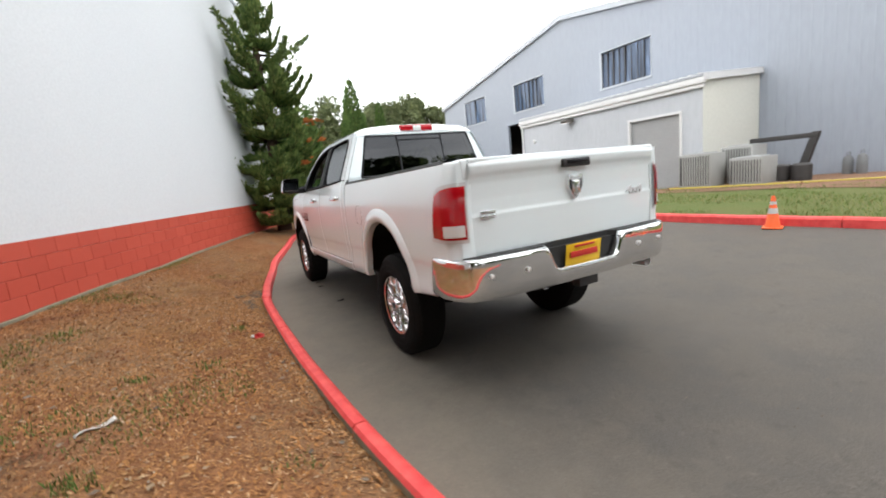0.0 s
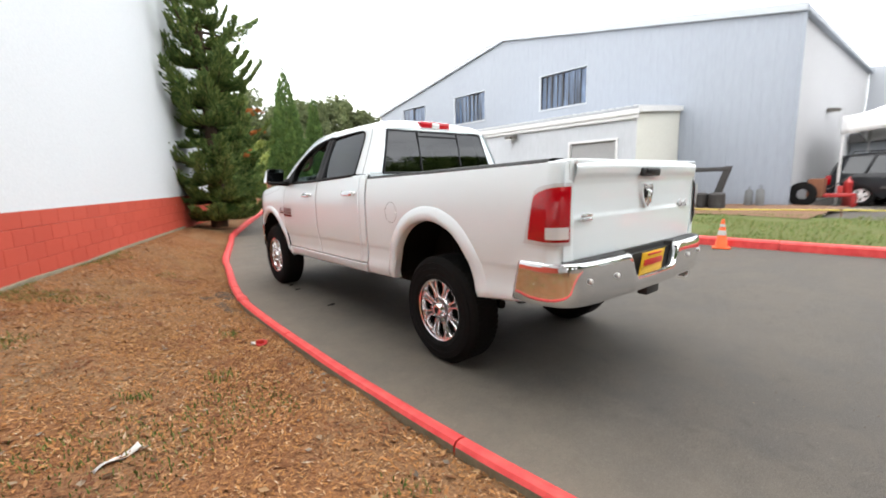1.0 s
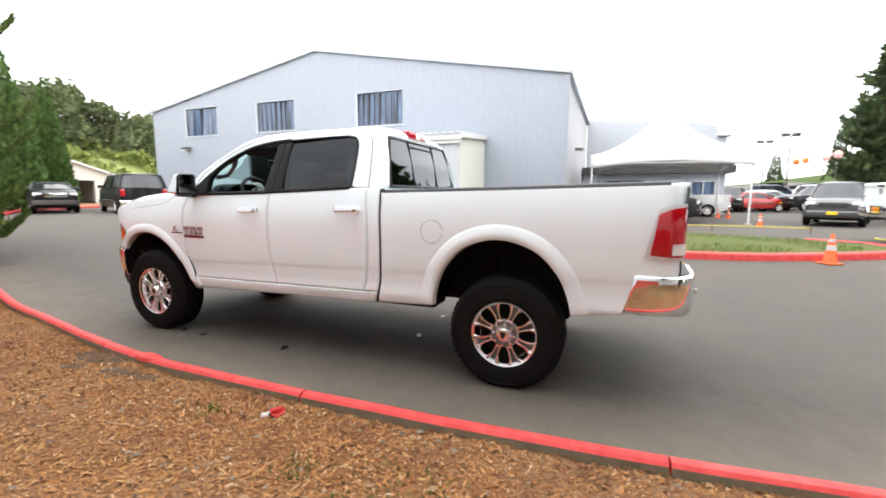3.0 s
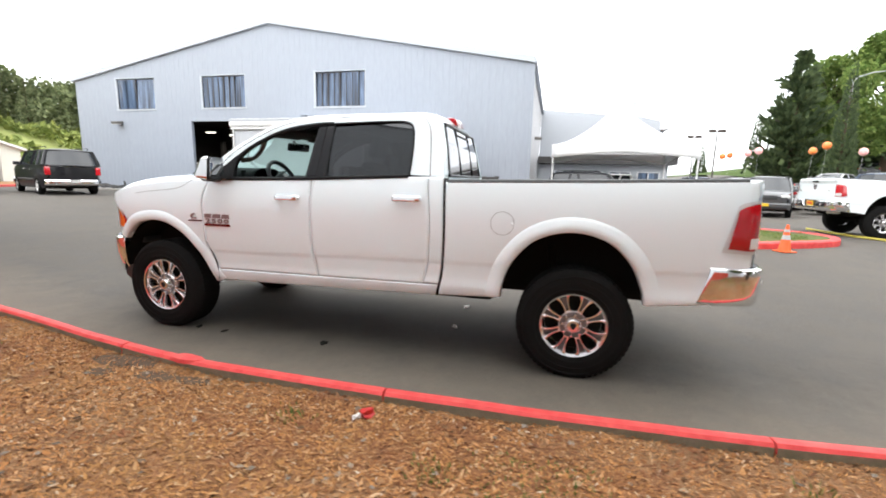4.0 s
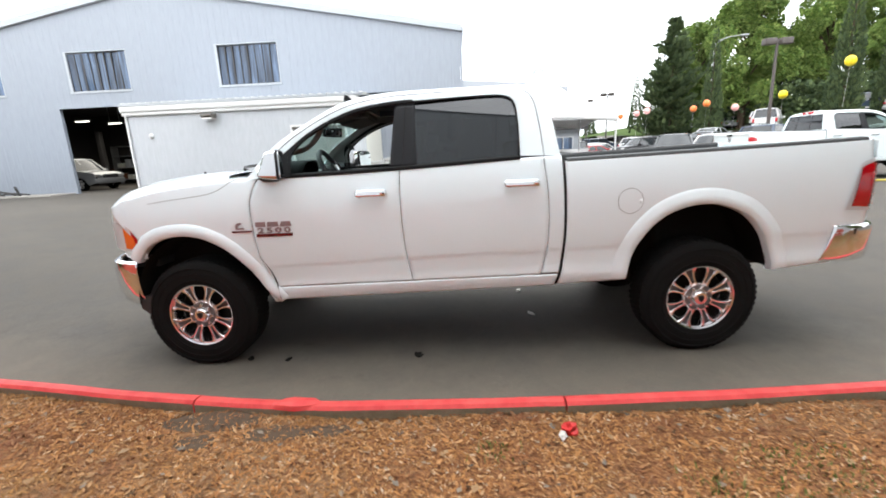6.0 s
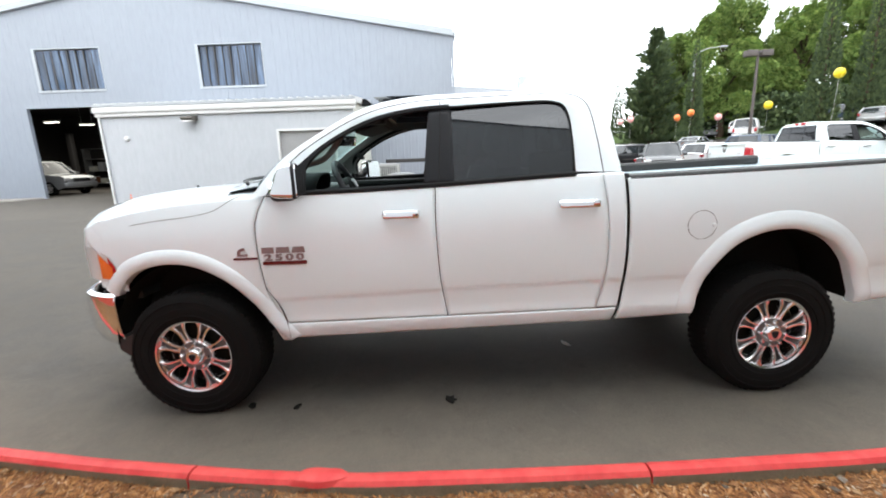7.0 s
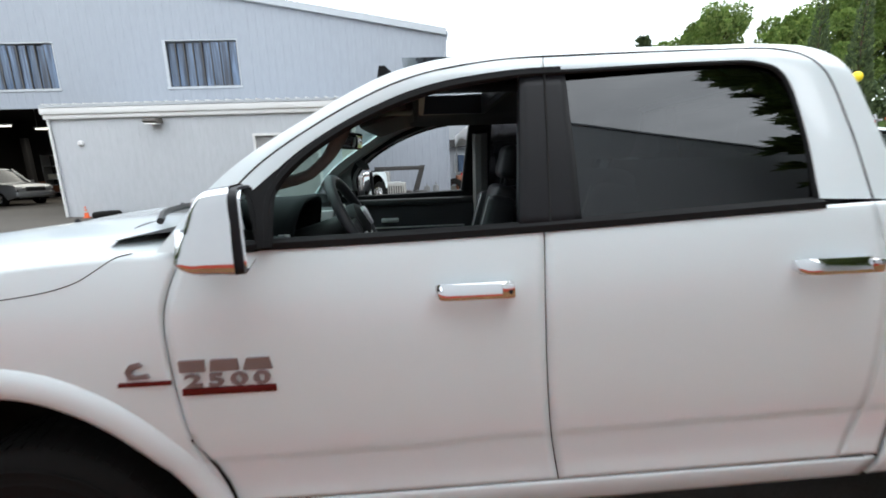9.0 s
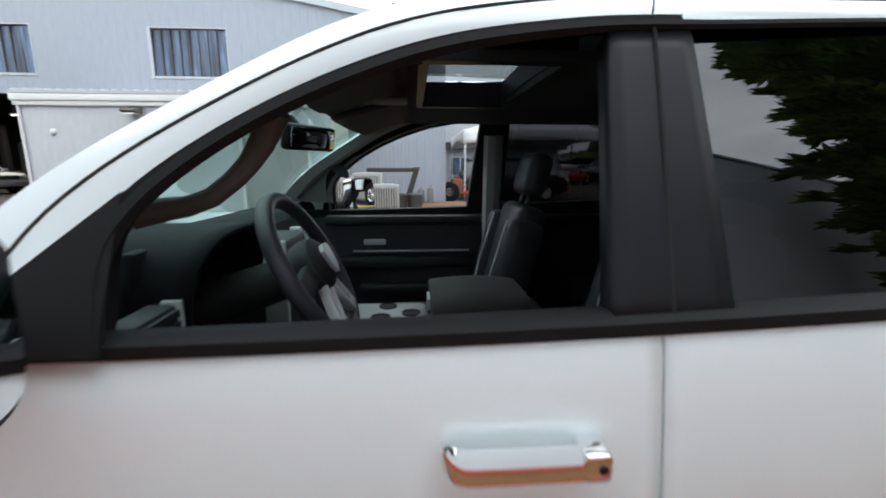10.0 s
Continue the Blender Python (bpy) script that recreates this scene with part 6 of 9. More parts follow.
    prism(bm, [(-0.07, 1.36), (-0.055, 1.385), (-0.02, 1.375), (0.0, 1.365), (0.02, 1.375), (0.055, 1.385), (0.07, 1.36), (0.066, 1.31), (0.04, 1.26), (0.0, 1.225), (-0.04, 1.26), (-0.066, 1.31)], -3.078, -3.045, "y")
    em = part("emblem", bm, ALLOY, gate, "chrome shield emblem")
    for x in (-0.046, 0.046):
        part("emblem_inlay", boxes((x - 0.007, x + 0.007, -3.083, -3.076, 1.285, 1.352), bevel=0.003), SATIN, em)
    part("emblem_boss", boxes((-0.030, 0.030, -3.092, -3.076, 1.250, 1.345), bevel=0.012), ALLOY, em)
    part("gate_badge", boxes((-0.775, -0.665, -3.066, -3.055, 1.205, 1.228), (-0.775, -0.665, -3.067, -3.055, 1.185, 1.199), bevel=0.003), CHROME, gate, "small chrome badge of plain bars")
    lettering("4x4", 0.075, 0.004, pose(0.62, -3.056, 1.222, 90, 0, 0), EMBLEM, gate, "drive_badge", "chrome 4x4 badge", 1.5)
    # rear bumper
    rp = spline([(0.972, -2.70), (0.985, -2.82), (0.975, -2.93), (0.935, -3.04), (0.86, -3.105), (0.70, -3.14), (0.45, -3.155), (0.34, -3.16), (0.26, -3.16), (0.0, -3.165)], 5)
    rp = [(-p[0], p[1]) for p in rp] + [(p[0], p[1]) for p in rp[-2::-1]]
    bm = bmesh.new()
    rows = []
    for x, y in rp:
        k = smooth01((abs(x) - 0.27) / 0.09)
        lift = 0.0
        row = []
        for v, o in ((0.0, -0.05), (0.03, -0.020), (0.10, -0.006), (0.35, 0.004), (0.6, 0.006), (0.88, 0.006), (0.95, 0.002), (0.985, -0.010), (1.0, -0.05)):
            z0, z1 = 0.682, 0.80 + 0.155 * k
            c = math.hypot(x, y + 2.2)
            row.append(bm.verts.new((x * (1 + o / max(c, 0.5)), y + (y + 2.2) / c * o - 0.062 * v * smooth01((y + 2.92) / 0.22), z0 + (z1 - z0) * v)))
        rows.append(row)
    for a, b in zip(rows, rows[1:]):
        for j in range(8):
            bm.faces.new((a[j], a[j + 1], b[j + 1], b[j]))
    bmesh.ops.recalc_face_normals(bm, faces=bm.faces[:])
    rb = solid(part("rear_bumper", bm, CHROME, t, "chrome step bumper"), 0.012)
    bm = bmesh.new()
    prism(bm, [(-0.90, -2.98), (0.90, -2.98), (0.90, -3.04), (0.80, -3.10), (0.36, -3.125), (0.30, -3.07), (-0.30, -3.07), (-0.36, -3.125), (-0.80, -3.10), (-0.90, -3.04)], 0.925, 0.958, "z")
    part("step_pad", bm, BLACK, rb, "black ribbed step pad")
    part("plate_recess", boxes((-0.34, 0.34, -3.10, -3.06, 0.76, 0.925), (-0.34, -0.325, -3.15, -3.06, 0.78, 0.925), (0.325, 0.34, -3.15, -3.06, 0.78, 0.925)), BLACK, rb)
    bm = bmesh.new()
    box(bm, -0.16, 0.16, -0.004, 0.004, -0.082, 0.082, bevel=0.003)
    bmesh.ops.transform(bm, matrix=pose(-0.02, -3.135, 0.852, 8, 0, 0), verts=bm.verts[:])
    plate = part("dealer_plate", bm, YELLOW, rb, "yellow dealer plate with red lettering made plain")
    for z, h, a, b in ((0.862, 0.020, -0.13, 0.12), (0.915, 0.006, -0.09, 0.09), (0.79, 0.006, -0.09, 0.09)):
        part("plate_bar", boxes((a - 0.02, b - 0.02, -3.150 + (z - 0.852) * -0.14, -3.130, z - h, z + h), bevel=0.002), RED_INK, plate)
    for x in (-0.78, -0.52, 0.52, 0.78):
        bm = bmesh.new()
        lathe(bm, [(0.016, 0.0), (0.016, -0.006), (0.012, -0.010), (0.0, -0.010)], 16, "y", (x, -3.160 + 0.024 * (abs(x) > 0.6), 0.84))
        part("parking_sensor", bm, SILVER, rb)
    bm = boxes((-0.04, 0.10, -3.08, -2.8, 0.635, 0.70), (-0.5, 0.5, -2.80, -2.72, 0.64, 0.72), (-0.06, 0.12, -3.13, -3.06, 0.620, 0.712), bevel=0.008)
    part("tow_receiver", bm, BLACK, t, "black tow hitch receiver")
    bm = bmesh.new()
    lathe(bm, [(0.030, -2.80), (0.036, -2.84), (0.038, -3.08), (0.034, -3.08), (0.032, -2.86)], 20, "y", (0.72, 0, 0.655))
    part("exhaust_tip", bm, SILVER, t, "bright exhaust tip")
    # underbody
    bm = bmesh.new()
    for s in (-1, 1):
        box(bm, s * 0.40, s * 0.50, -2.70, 2.6, 0.56, 0.68, bevel=0.01)
        for y in (-1.9, 1.895):
            tube(bm, [(s * 0.62, y - 0.40, 0.50), (s * 0.60, y, 0.42), (s * 0.60, y + 0.40, 0.52)], 0.035, 8)
            tube(bm, [(s * 0.52, y + 0.12, 0.42), (s * 0.56, y + 0.2, 0.98)], 0.035, 8)
    for y in (-1.9, 1.895):
        tube(bm, [(-0.72, y, 0.43), (-0.2, y, 0.43), (0.2, y, 0.43), (0.72, y, 0.43)], [0.05, 0.055, 0.055, 0.05], 10)
        lathe(bm, [(0.0, -0.16), (0.10, -0.13), (0.16, 0.0), (0.10, 0.13), (0.0, 0.16)], 16, "y", (0.1, y, 0.43))
    tube(bm, [(0.1, -1.9, 0.45), (0.05, 0.4, 0.55), (0.2, 1.9, 0.45)], 0.04, 8)
    tube(bm, [(0.45, 1.0, 0.5), (0.55, -0.5, 0.5), (0.55, -1.2, 0.55), (0.66, -2.5, 0.62), (0.72, -2.86, 0.655)], 0.034, 10)
    box(bm, -0.86, 0.86, -0.88, 1.30, 0.585, 0.64)
    box(bm, -0.50, 0.50, -3.0, -0.88, 0.88, 0.925)
    box(bm, -0.70, -0.42, -1.25, -0.2, 0.50, 0.60, bevel=0.03)
    box(bm, -0.62, 0.62, 1.2, 2.6, 0.62, 1.15)
    part("chassis", bm, UNDER, t, "dark grimy chassis and axles")
    for s, y in ((-1, 1.895), (-1, -1.9), (1, 1.895), (1, -1.9)):
        w = wheel("wheel", (s * 0.80, y, 0.43), s, "")
        w.parent = t
    # ---- cabin ----
    bm = boxes((-0.85, 0.85, -0.85, 1.30, 0.62, 0.66), (-0.84, 0.84, -0.84, -0.80, 0.66, 1.52))
    part("cabin_floor", bm, LEATHER, t)
    bm = bmesh.new()
    def dash(u, v):
        x = (2 * u - 1) * 0.84
        prof = [(1.60, 1.475), (1.48, 1.495), (1.37, 1.505), (1.28, 1.495), (1.235, 1.465), (1.215, 1.40), (1.16, 1.25), (1.10, 1.0), (1.09, 0.70)]
        k = v * (len(prof) - 1)
        i0 = min(int(k), len(prof) - 2)
        y, z = [prof[i0][c] + (prof[i0 + 1][c] - prof[i0][c]) * (k - i0) for c in (0, 1)]
        return (x, y - 0.0 + 0.02 * math.cos(x * 3), z)
    sheet(bm, dash, 40, 32)
    bmesh.ops.recalc_face_normals(bm, faces=bm.faces[:])
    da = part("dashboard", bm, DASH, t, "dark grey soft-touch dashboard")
    part("centre_panel", boxes((-0.14, 0.17, 1.06, 1.24, 1.0, 1.47), bevel=0.02), BLACK, da)
    for x in (-0.155, 0.165):
        part("stack_trim", boxes((x, x + 0.02, 1.045, 1.12, 1.08, 1.48), bevel=0.006), SILVER, da, "silver centre stack trim")
    part("screen", boxes((-0.10, 0.13, 1.05, 1.065, 1.31, 1.44), bevel=0.006), SATIN, da)
    # hooded instrument cluster
    bm = bmesh.new()
    def hood_at(u, v):
        a = math.pi * u
        return (-0.42 + 0.215 * math.copysign(abs(math.cos(a)) ** 0.6, math.cos(a)), 1.34 - 0.24 * v - 0.04 * math.sin(a) * v, 1.37 + 0.195 * math.sin(a) ** 0.6)
    sheet(bm, hood_at, 28, 6)
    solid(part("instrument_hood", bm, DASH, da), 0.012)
    part("cluster_panel", boxes((-0.63, -0.21, 1.19, 1.22, 1.33, 1.54), bevel=0.01), DOOR_RUBBER, da)
    for x in (-0.51, -0.33):
        bm = bmesh.new()
        lathe(bm, [(0.058, -0.014), (0.062, -0.006), (0.056, 0.0), (0.0, 0.002)], 28, "y", (x, 1.186, 1.455))
        dial = part("gauge", bm, SATIN, da)
        bm = boxes((x - 0.002, x + 0.03, 1.178, 1.182, 1.453, 1.457))
        part("needle", bm, RED_INK, dial)
    part("air_vent", boxes((-0.80, -0.66, 1.10, 1.16, 1.34, 1.45), bevel=0.014), BLACK, da)
    part("vent_trim", boxes((-0.655, -0.645, 1.10, 1.14, 1.34, 1.45), bevel=0.003), SILVER, da)
    for k in range(4):
        part("vent_slat", boxes((-0.785, -0.675, 1.092, 1.102, 1.358 + 0.023 * k, 1.371 + 0.023 * k)), BLACK, da)
    # steering wheel
    bm = bmesh.new()
    cpos = Vector((-0.42, 0.90, 1.46))
    tilt = pose(*cpos, -28, 0, 0)
    ring = [tilt @ Vector((0.188 * math.cos(a), 0, 0.188 * math.sin(a))) for a in np.linspace(0, 2 * math.pi, 49)]
    tube(bm, ring, 0.0205, 12, caps=False)
    sw = part("steering_wheel", bm, LEATHER, t, "black leather steering wheel")
    bm = bmesh.new()
    lathe(bm, [(0.0, -0.045), (0.05, -0.043), (0.078, -0.025), (0.085, 0.0), (0.07, 0.04)], 28, "y")
    bmesh.ops.transform(bm, matrix=tilt @ Matrix.Diagonal((1, 1, 0.85, 1)), verts=bm.verts[:])
    part("wheel_hub", bm, BLACK, sw)
    for a in (-8, 188):
        bm = boxes((0.06, 0.18, -0.018, 0.006, -0.028, 0.028), bevel=0.008)
        bmesh.ops.transform(bm, matrix=tilt @ pose(0, 0, 0, 0, -a, 0), verts=bm.verts[:])
        part("wheel_spoke", bm, BLACK, sw)
    for a in (-62, 242):
        bm = boxes((0.065, 0.175, -0.022, 0.004, -0.026, -0.012), (0.065, 0.175, -0.022, 0.004, 0.012, 0.026), (0.15, 0.176, -0.022, 0.004, -0.026, 0.026), bevel=0.004)
        bmesh.ops.transform(bm, matrix=tilt @ pose(0, 0, 0, 0, -a, 0), verts=bm.verts[:])
        part("lower_spoke", bm, SILVER, sw, "silver lower spoke")
    bm = bmesh.new()
    prism(bm, [(-0.032, 0.024), (-0.018, 0.038), (0.018, 0.038), (0.032, 0.024), (0.021, -0.020), (0.0, -0.040), (-0.021, -0.020)], -0.054, -0.040, "y")
    bmesh.ops.transform(bm, matrix=tilt, verts=bm.verts[:])
    part("wheel_emblem", bm, EMBLEM, sw)
    bm = bmesh.new()
    tube(bm, [tilt @ Vector((0, 0.03, 0)), (-0.42, 1.18, 1.36)], [0.05, 0.06], 12)
    part("steering_column", bm, BLACK, sw)
    # rear-view mirror
    bm = bmesh.new()
    at = pose(0.0, 0.982, 1.798, 8, 0, -23)
    box(bm, -0.13, 0.13, -0.012, 0.022, -0.041, 0.041, bevel=0.014, segs=3)
    bmesh.ops.transform(bm, matrix=at, verts=bm.verts[:])
    tube(bm, [(0.0, 0.995, 1.80), (0.01, 1.05, 1.865)], 0.014, 8)
    rv = part("rear_view_mirror", bm, SATIN, t, "black rear-view mirror")
    bm = boxes((-0.116, 0.116, -0.015, -0.011, -0.030, 0.030), bevel=0.001)
    bmesh.ops.transform(bm, matrix=at, verts=bm.verts[:])
    part("reflector", bm, MIRROR, rv)
    # seats
    def seat(x, fwd, low=0.0):
        st = thing("front_seat", (0, 0, 0))
        st.parent = t
        st.location = (0, fwd, -low)
        bm = bmesh.new()
        box(bm, x - 0.25, x + 0.25, 0.02, 0.56, 0.92, 1.06, bevel=0.05, segs=3)
        box(bm, x - 0.26, x - 0.15, 0.05, 0.55, 0.96, 1.10, bevel=0.04, segs=3)
        box(bm, x + 0.15, x + 0.26, 0.05, 0.55, 0.96, 1.10, bevel=0.04, segs=3)
        part("seat_cushion", bm, LEATHER, st, "black leather")
        bm = bmesh.new()
        m = pose(x, 0.06, 1.03, 14, 0, 0)
        box(bm, -0.19, 0.19, -0.07, 0.06, 0.0, 0.62, bevel=0.045, segs=3, m=None)
        bmesh.ops.transform(bm, matrix=m, verts=bm.verts[:])
        part("backrest", bm, LEATHER, st)
        for q in (-0.265, 0.15):
            bm = bmesh.new()
            box(bm, q, q + 0.115, -0.06, 0.10, 0.02, 0.56, bevel=0.045, segs=3)
            bmesh.ops.transform(bm, matrix=m, verts=bm.verts[:])
            part("side_bolster", bm, LEATHER, st)
        bm = bmesh.new()
        for q in (-0.152, 0.152):
            bm = bmesh.new()
            tube(bm, [(q, 0.098, 0.06), (q, 0.102, 0.3), (q, 0.09, 0.54)], 0.0045, 6)
            bmesh.ops.transform(bm, matrix=m, verts=bm.verts[:])
            part("piping", bm, SILVER, st, "pale seat piping")
        bm = bmesh.new()
        box(bm, -0.125, 0.125, -0.055, 0.05, 0.66, 0.855, bevel=0.04, segs=3)
        for q in (-0.06, 0.06):
            tube(bm, [(q, 0, 0.58), (q, 0, 0.68)], 0.008, 6)
        bmesh.ops.transform(bm, matrix=m, verts=bm.verts[:])
        part("headrest", bm, LEATHER, st)
        part("seat_base", boxes((x - 0.2, x + 0.2, 0.08, 0.5, 0.66, 0.93), bevel=0.01), BLACK, st)
    seat(-0.44, 0.0)
    seat(0.46, 0.23, 0.095)
    bm = bmesh.new()
    box(bm, -0.80, 0.80, -0.66, -0.15, 0.95, 1.10, bevel=0.05, segs=3)
    box(bm, -0.80, 0.80, -0.80, -0.64, 1.05, 1.66, bevel=0.05, segs=3)
    for x in (-0.48, 0.48):
        box(bm, x - 0.13, x + 0.13, -0.78, -0.68, 1.67, 1.82, bevel=0.04, segs=3)
    box(bm, -0.75, 0.75, -0.62, -0.2, 0.66, 0.95)
    part("rear_bench", bm, LEATHER, t, "black rear bench seat")
    bm = bmesh.new()
    box(bm, -0.15, 0.19, 0.16, 0.585, 0.66, 1.19, bevel=0.03)
    co = part("console", bm, LEATHER, t, "centre console")
    bm = bmesh.new()
    def lid_at(u, v):
        a = math.pi * (1 - u)
        return (0.02 + 0.185 * math.copysign(abs(math.cos(a)) ** 0.5, math.cos(a)), 0.26 + 0.33 * v, 1.19 + 0.085 * math.sin(a) ** 0.5 + 0.012 * math.sin(math.pi * v))
    sheet(bm, lid_at, 22, 10)
    for y in (0.26, 0.59):
        bm.faces.new([v for v in sorted((v for v in bm.verts if abs(v.co.y - y) < 1e-5), key=lambda v: v.co.x)])
    bmesh.ops.recalc_face_normals(bm, faces=bm.faces[:])
    part("armrest_lid", bm, GREY_TRIM, co, "dark grey padded armrest lid")
    part("cup_tray", boxes((-0.15, 0.19, 0.595, 0.90, 0.70, 1.17), bevel=0.03), CUP_TRAY, co, "silver-grey cup tray")
    for x, y in ((-0.08, 0.69), (0.02, 0.66), (-0.02, 0.77), (0.10, 0.75), (-0.09, 0.83)):
        bm = bmesh.new()
        lathe(bm, [(0.034, 0.0), (0.036, 0.004), (0.032, 0.004), (0.030, 0.001), (0.0, 0.001)], 20, "z", (x + 0.02, y, 1.1695))
        part("cup_holder", bm, DOOR_RUBBER, co)
    part("lid_catch", boxes((-0.03, 0.07, 0.588, 0.602, 1.20, 1.245), bevel=0.006), SILVER, co)
    # far door card details
    for s in (-1, 1):
        bm = boxes((s * 0.80, s * 0.86, 0.30, 1.05, 1.16, 1.22), (s * 0.78, s * 0.86, 0.35, 0.95, 1.02, 1.07), bevel=0.015)
        dt = part("door_armrest", bm, BLACK, t)
        part("inner_handle", boxes((s * 0.825, s * 0.855, 0.80, 0.92, 1.285, 1.315), bevel=0.008), SILVER, dt)
        part("card_trim", boxes((s * 0.835, s * 0.856, 0.34, 0.98, 1.245, 1.252)), SILVER, dt)
        part("door_top", boxes((s * 0.80, s * 0.895, -0.72, 1.12, 1.40, 1.448), bevel=0.015), BLACK, t)
        bm = bmesh.new()
        tube(bm, [(s * 0.70, 0.24, 1.86), (s * 0.79, 0.23, 1.45), (s * 0.80, 0.22, 1.0)], 0.05, 8)
        part("inner_pillar", bm, PILLAR_TRIM if s > 0 else SATIN, t)
    return t


TRUCK = build_pickup()


# ---- other vehicles ----
def paint(name, color, metal=0.2):
    dark = max(color) < 0.06
    m = material(name, color, 0.3, 0.0 if dark else metal, coat=0.35 if dark else 1.0, spec=0.2 if dark else 0.5)
    colored(m, mixed(m, noise_node(m, 500, 2), color, tuple(c * 0.85 for c in color)))
    return m


P_CHARCOAL = paint("charcoal_paint", (0.016, 0.017, 0.020))
P_BLACK = paint("black_paint", (0.012, 0.012, 0.014))
P_WHITE = paint("plain_white_paint", (0.75, 0.75, 0.75), 0.0)
P_SILVER = paint("silver_paint", (0.42, 0.43, 0.44), 0.5)
P_RED = paint("red_paint", (0.42, 0.02, 0.02))
P_BLUE = paint("dark_blue_paint", (0.03, 0.05, 0.09))
# black car's base colour lifted to grey for the sky mirrored in it
P_DARK = paint("sky_sheen_black_paint", (0.065, 0.068, 0.072))
P_GREY = paint("grey_paint", (0.16, 0.165, 0.17), 0.4)
P_ORANGE = paint("orange_paint", (0.60, 0.13, 0.03))
P_GREEN = paint("dark_green_paint", (0.02, 0.045, 0.035))
P_TAN = paint("champagne_paint", (0.34, 0.31, 0.27), 0.5)
CAR_GLASS = material("car_window", (0.02, 0.024, 0.028), 0.04, spec=0.7)


def build_car(name, label, L, W, H, wb, hood, belt_z, cab, roof_y, color, bumper=None, bed=False, rack=False, plate=None, group="parked cars"):
    """A parked car, nose to +y: cab is where the glass starts and ends at the belt, roof_y at the roof."""
    c = thing(name, (0, 0, 0), label, "car" if not bed else "pickup truck", group)
    hl, hw = L / 2, W / 2
    wr = 0.36 if H > 1.6 else 0.32
    fy, ry = wb / 2 + 0.05, -wb / 2 + 0.05
    bumper = bumper or color
    top = curve_fn([(-hl, belt_z * (0.93 if not bed else 0.99)), (-hl + 0.15, belt_z * (0.98 if not bed else 1.0)), (cab[0], belt_z), (cab[1], belt_z), (cab[1] + 0.25, hood + 0.04), (hl - 0.5, hood - 0.02), (hl - 0.15, hood - 0.08), (hl, hood - 0.22)], 5)

    def wide(y):
        return hw * (1 - 0.16 * abs(y / hl) ** 7)

    def low(y):
        for cy in (fy, ry):
            if abs(y - cy) < wr + 0.07:
                return max(0.28, wr * 0.55 + math.sqrt(max(0.0, (wr + 0.07) ** 2 - (y - cy) ** 2)) * 1.05)
        return 0.28 + 0.1 * smooth01((abs(y) - hl + 0.6) / 0.6)
    bm = bmesh.new()
    for s in (-1, 1):
        def side(u, v):
            y = -hl + L * u
            z = low(y) + (top(y) - low(y)) * v
            q = (z - 0.28) / (belt_z - 0.28)
            return (s * wide(y) * inter(q, [0, 0.25, 0.55, 0.85, 1.0], [0.95, 0.99, 1.0, 0.975, 0.93]), y, z)
        sheet(bm, side, 64, 8, flip=s < 0)
    if not bed:
        sheet(bm, lambda u, v: (0.93 * wide(-hl + L * v) * (2 * u - 1), -hl + L * v, top(-hl + L * v) + 0.05 * (1 - (2 * u - 1) ** 2)), 10, 40)
    else:
        sheet(bm, lambda u, v: (0.93 * wide(cab[0] + (hl - cab[0]) * v) * (2 * u - 1), cab[0] + (hl - cab[0]) * v, top(cab[0] + (hl - cab[0]) * v) + 0.05 * (1 - (2 * u - 1) ** 2)), 10, 30)
        box(bm, -hw * 0.85, hw * 0.85, -hl + 0.06, cab[0], belt_z - 0.5, belt_z - 0.45)
        for s in (-1, 1):
            box(bm, s * hw * 0.84, s * hw * 0.925, -hl + 0.06, cab[0], belt_z - 0.45, belt_z)
        box(bm, -hw * 0.84, hw * 0.84, -hl + 0.06, -hl + 0.1, belt_z - 0.45, belt_z)
    for e in (-1, 1):
        sheet(bm, lambda u, v: ((2 * u - 1) * wide(hl) * 0.94, e * hl + e * 0.04 * (1 - (2 * u - 1) ** 2), 0.36 + (top(e * hl) - 0.36) * v), 10, 6)
    bmesh.ops.recalc_face_normals(bm, faces=bm.faces[:])
    body = part("body", bm, color, c)
    part("underside", boxes((-hw * 0.80, hw * 0.80, -hl + 0.25, hl - 0.25, 0.26, 0.75), (-hw * 0.93, hw * 0.93, ry + wr + 0.1, fy - wr - 0.1, 0.26, 0.4)), UNDER, c)
    # glass house
    wb_, wt = hw * 0.915, hw * 0.74
    y0, y1 = cab
    r0, r1 = roof_y
    bm = bmesh.new()
    rings = []
    for k in range(5):
        v = k / 4
        z = belt_z - 0.02 + (H - 0.07 - belt_z) * v
        x = wb_ + (wt - wb_) * (v ** 1.15)
        a, b = y0 + (r0 - y0) * v, y1 + (r1 - y1) * v
        rings.append([bm.verts.new(p) for p in ((-x, a + 0.06, z), (-x * 0.9, a, z), (0, a - 0.03, z), (x * 0.9, a, z), (x, a + 0.06, z), (x, b - 0.10, z), (x * 0.88, b, z), (0, b + 0.10, z), (-x * 0.88, b, z), (-x, b - 0.10, z))])
    for p, q in zip(rings, rings[1:]):
        for i in range(10):
            bm.faces.new((p[i], p[(i + 1) % 10], q[(i + 1) % 10], q[i]))
    bm.faces.new(rings[-1])
    bmesh.ops.recalc_face_normals(bm, faces=bm.faces[:])
    part("glasshouse", bm, CAR_GLASS, c, "dark car windows")
    bm = bmesh.new()
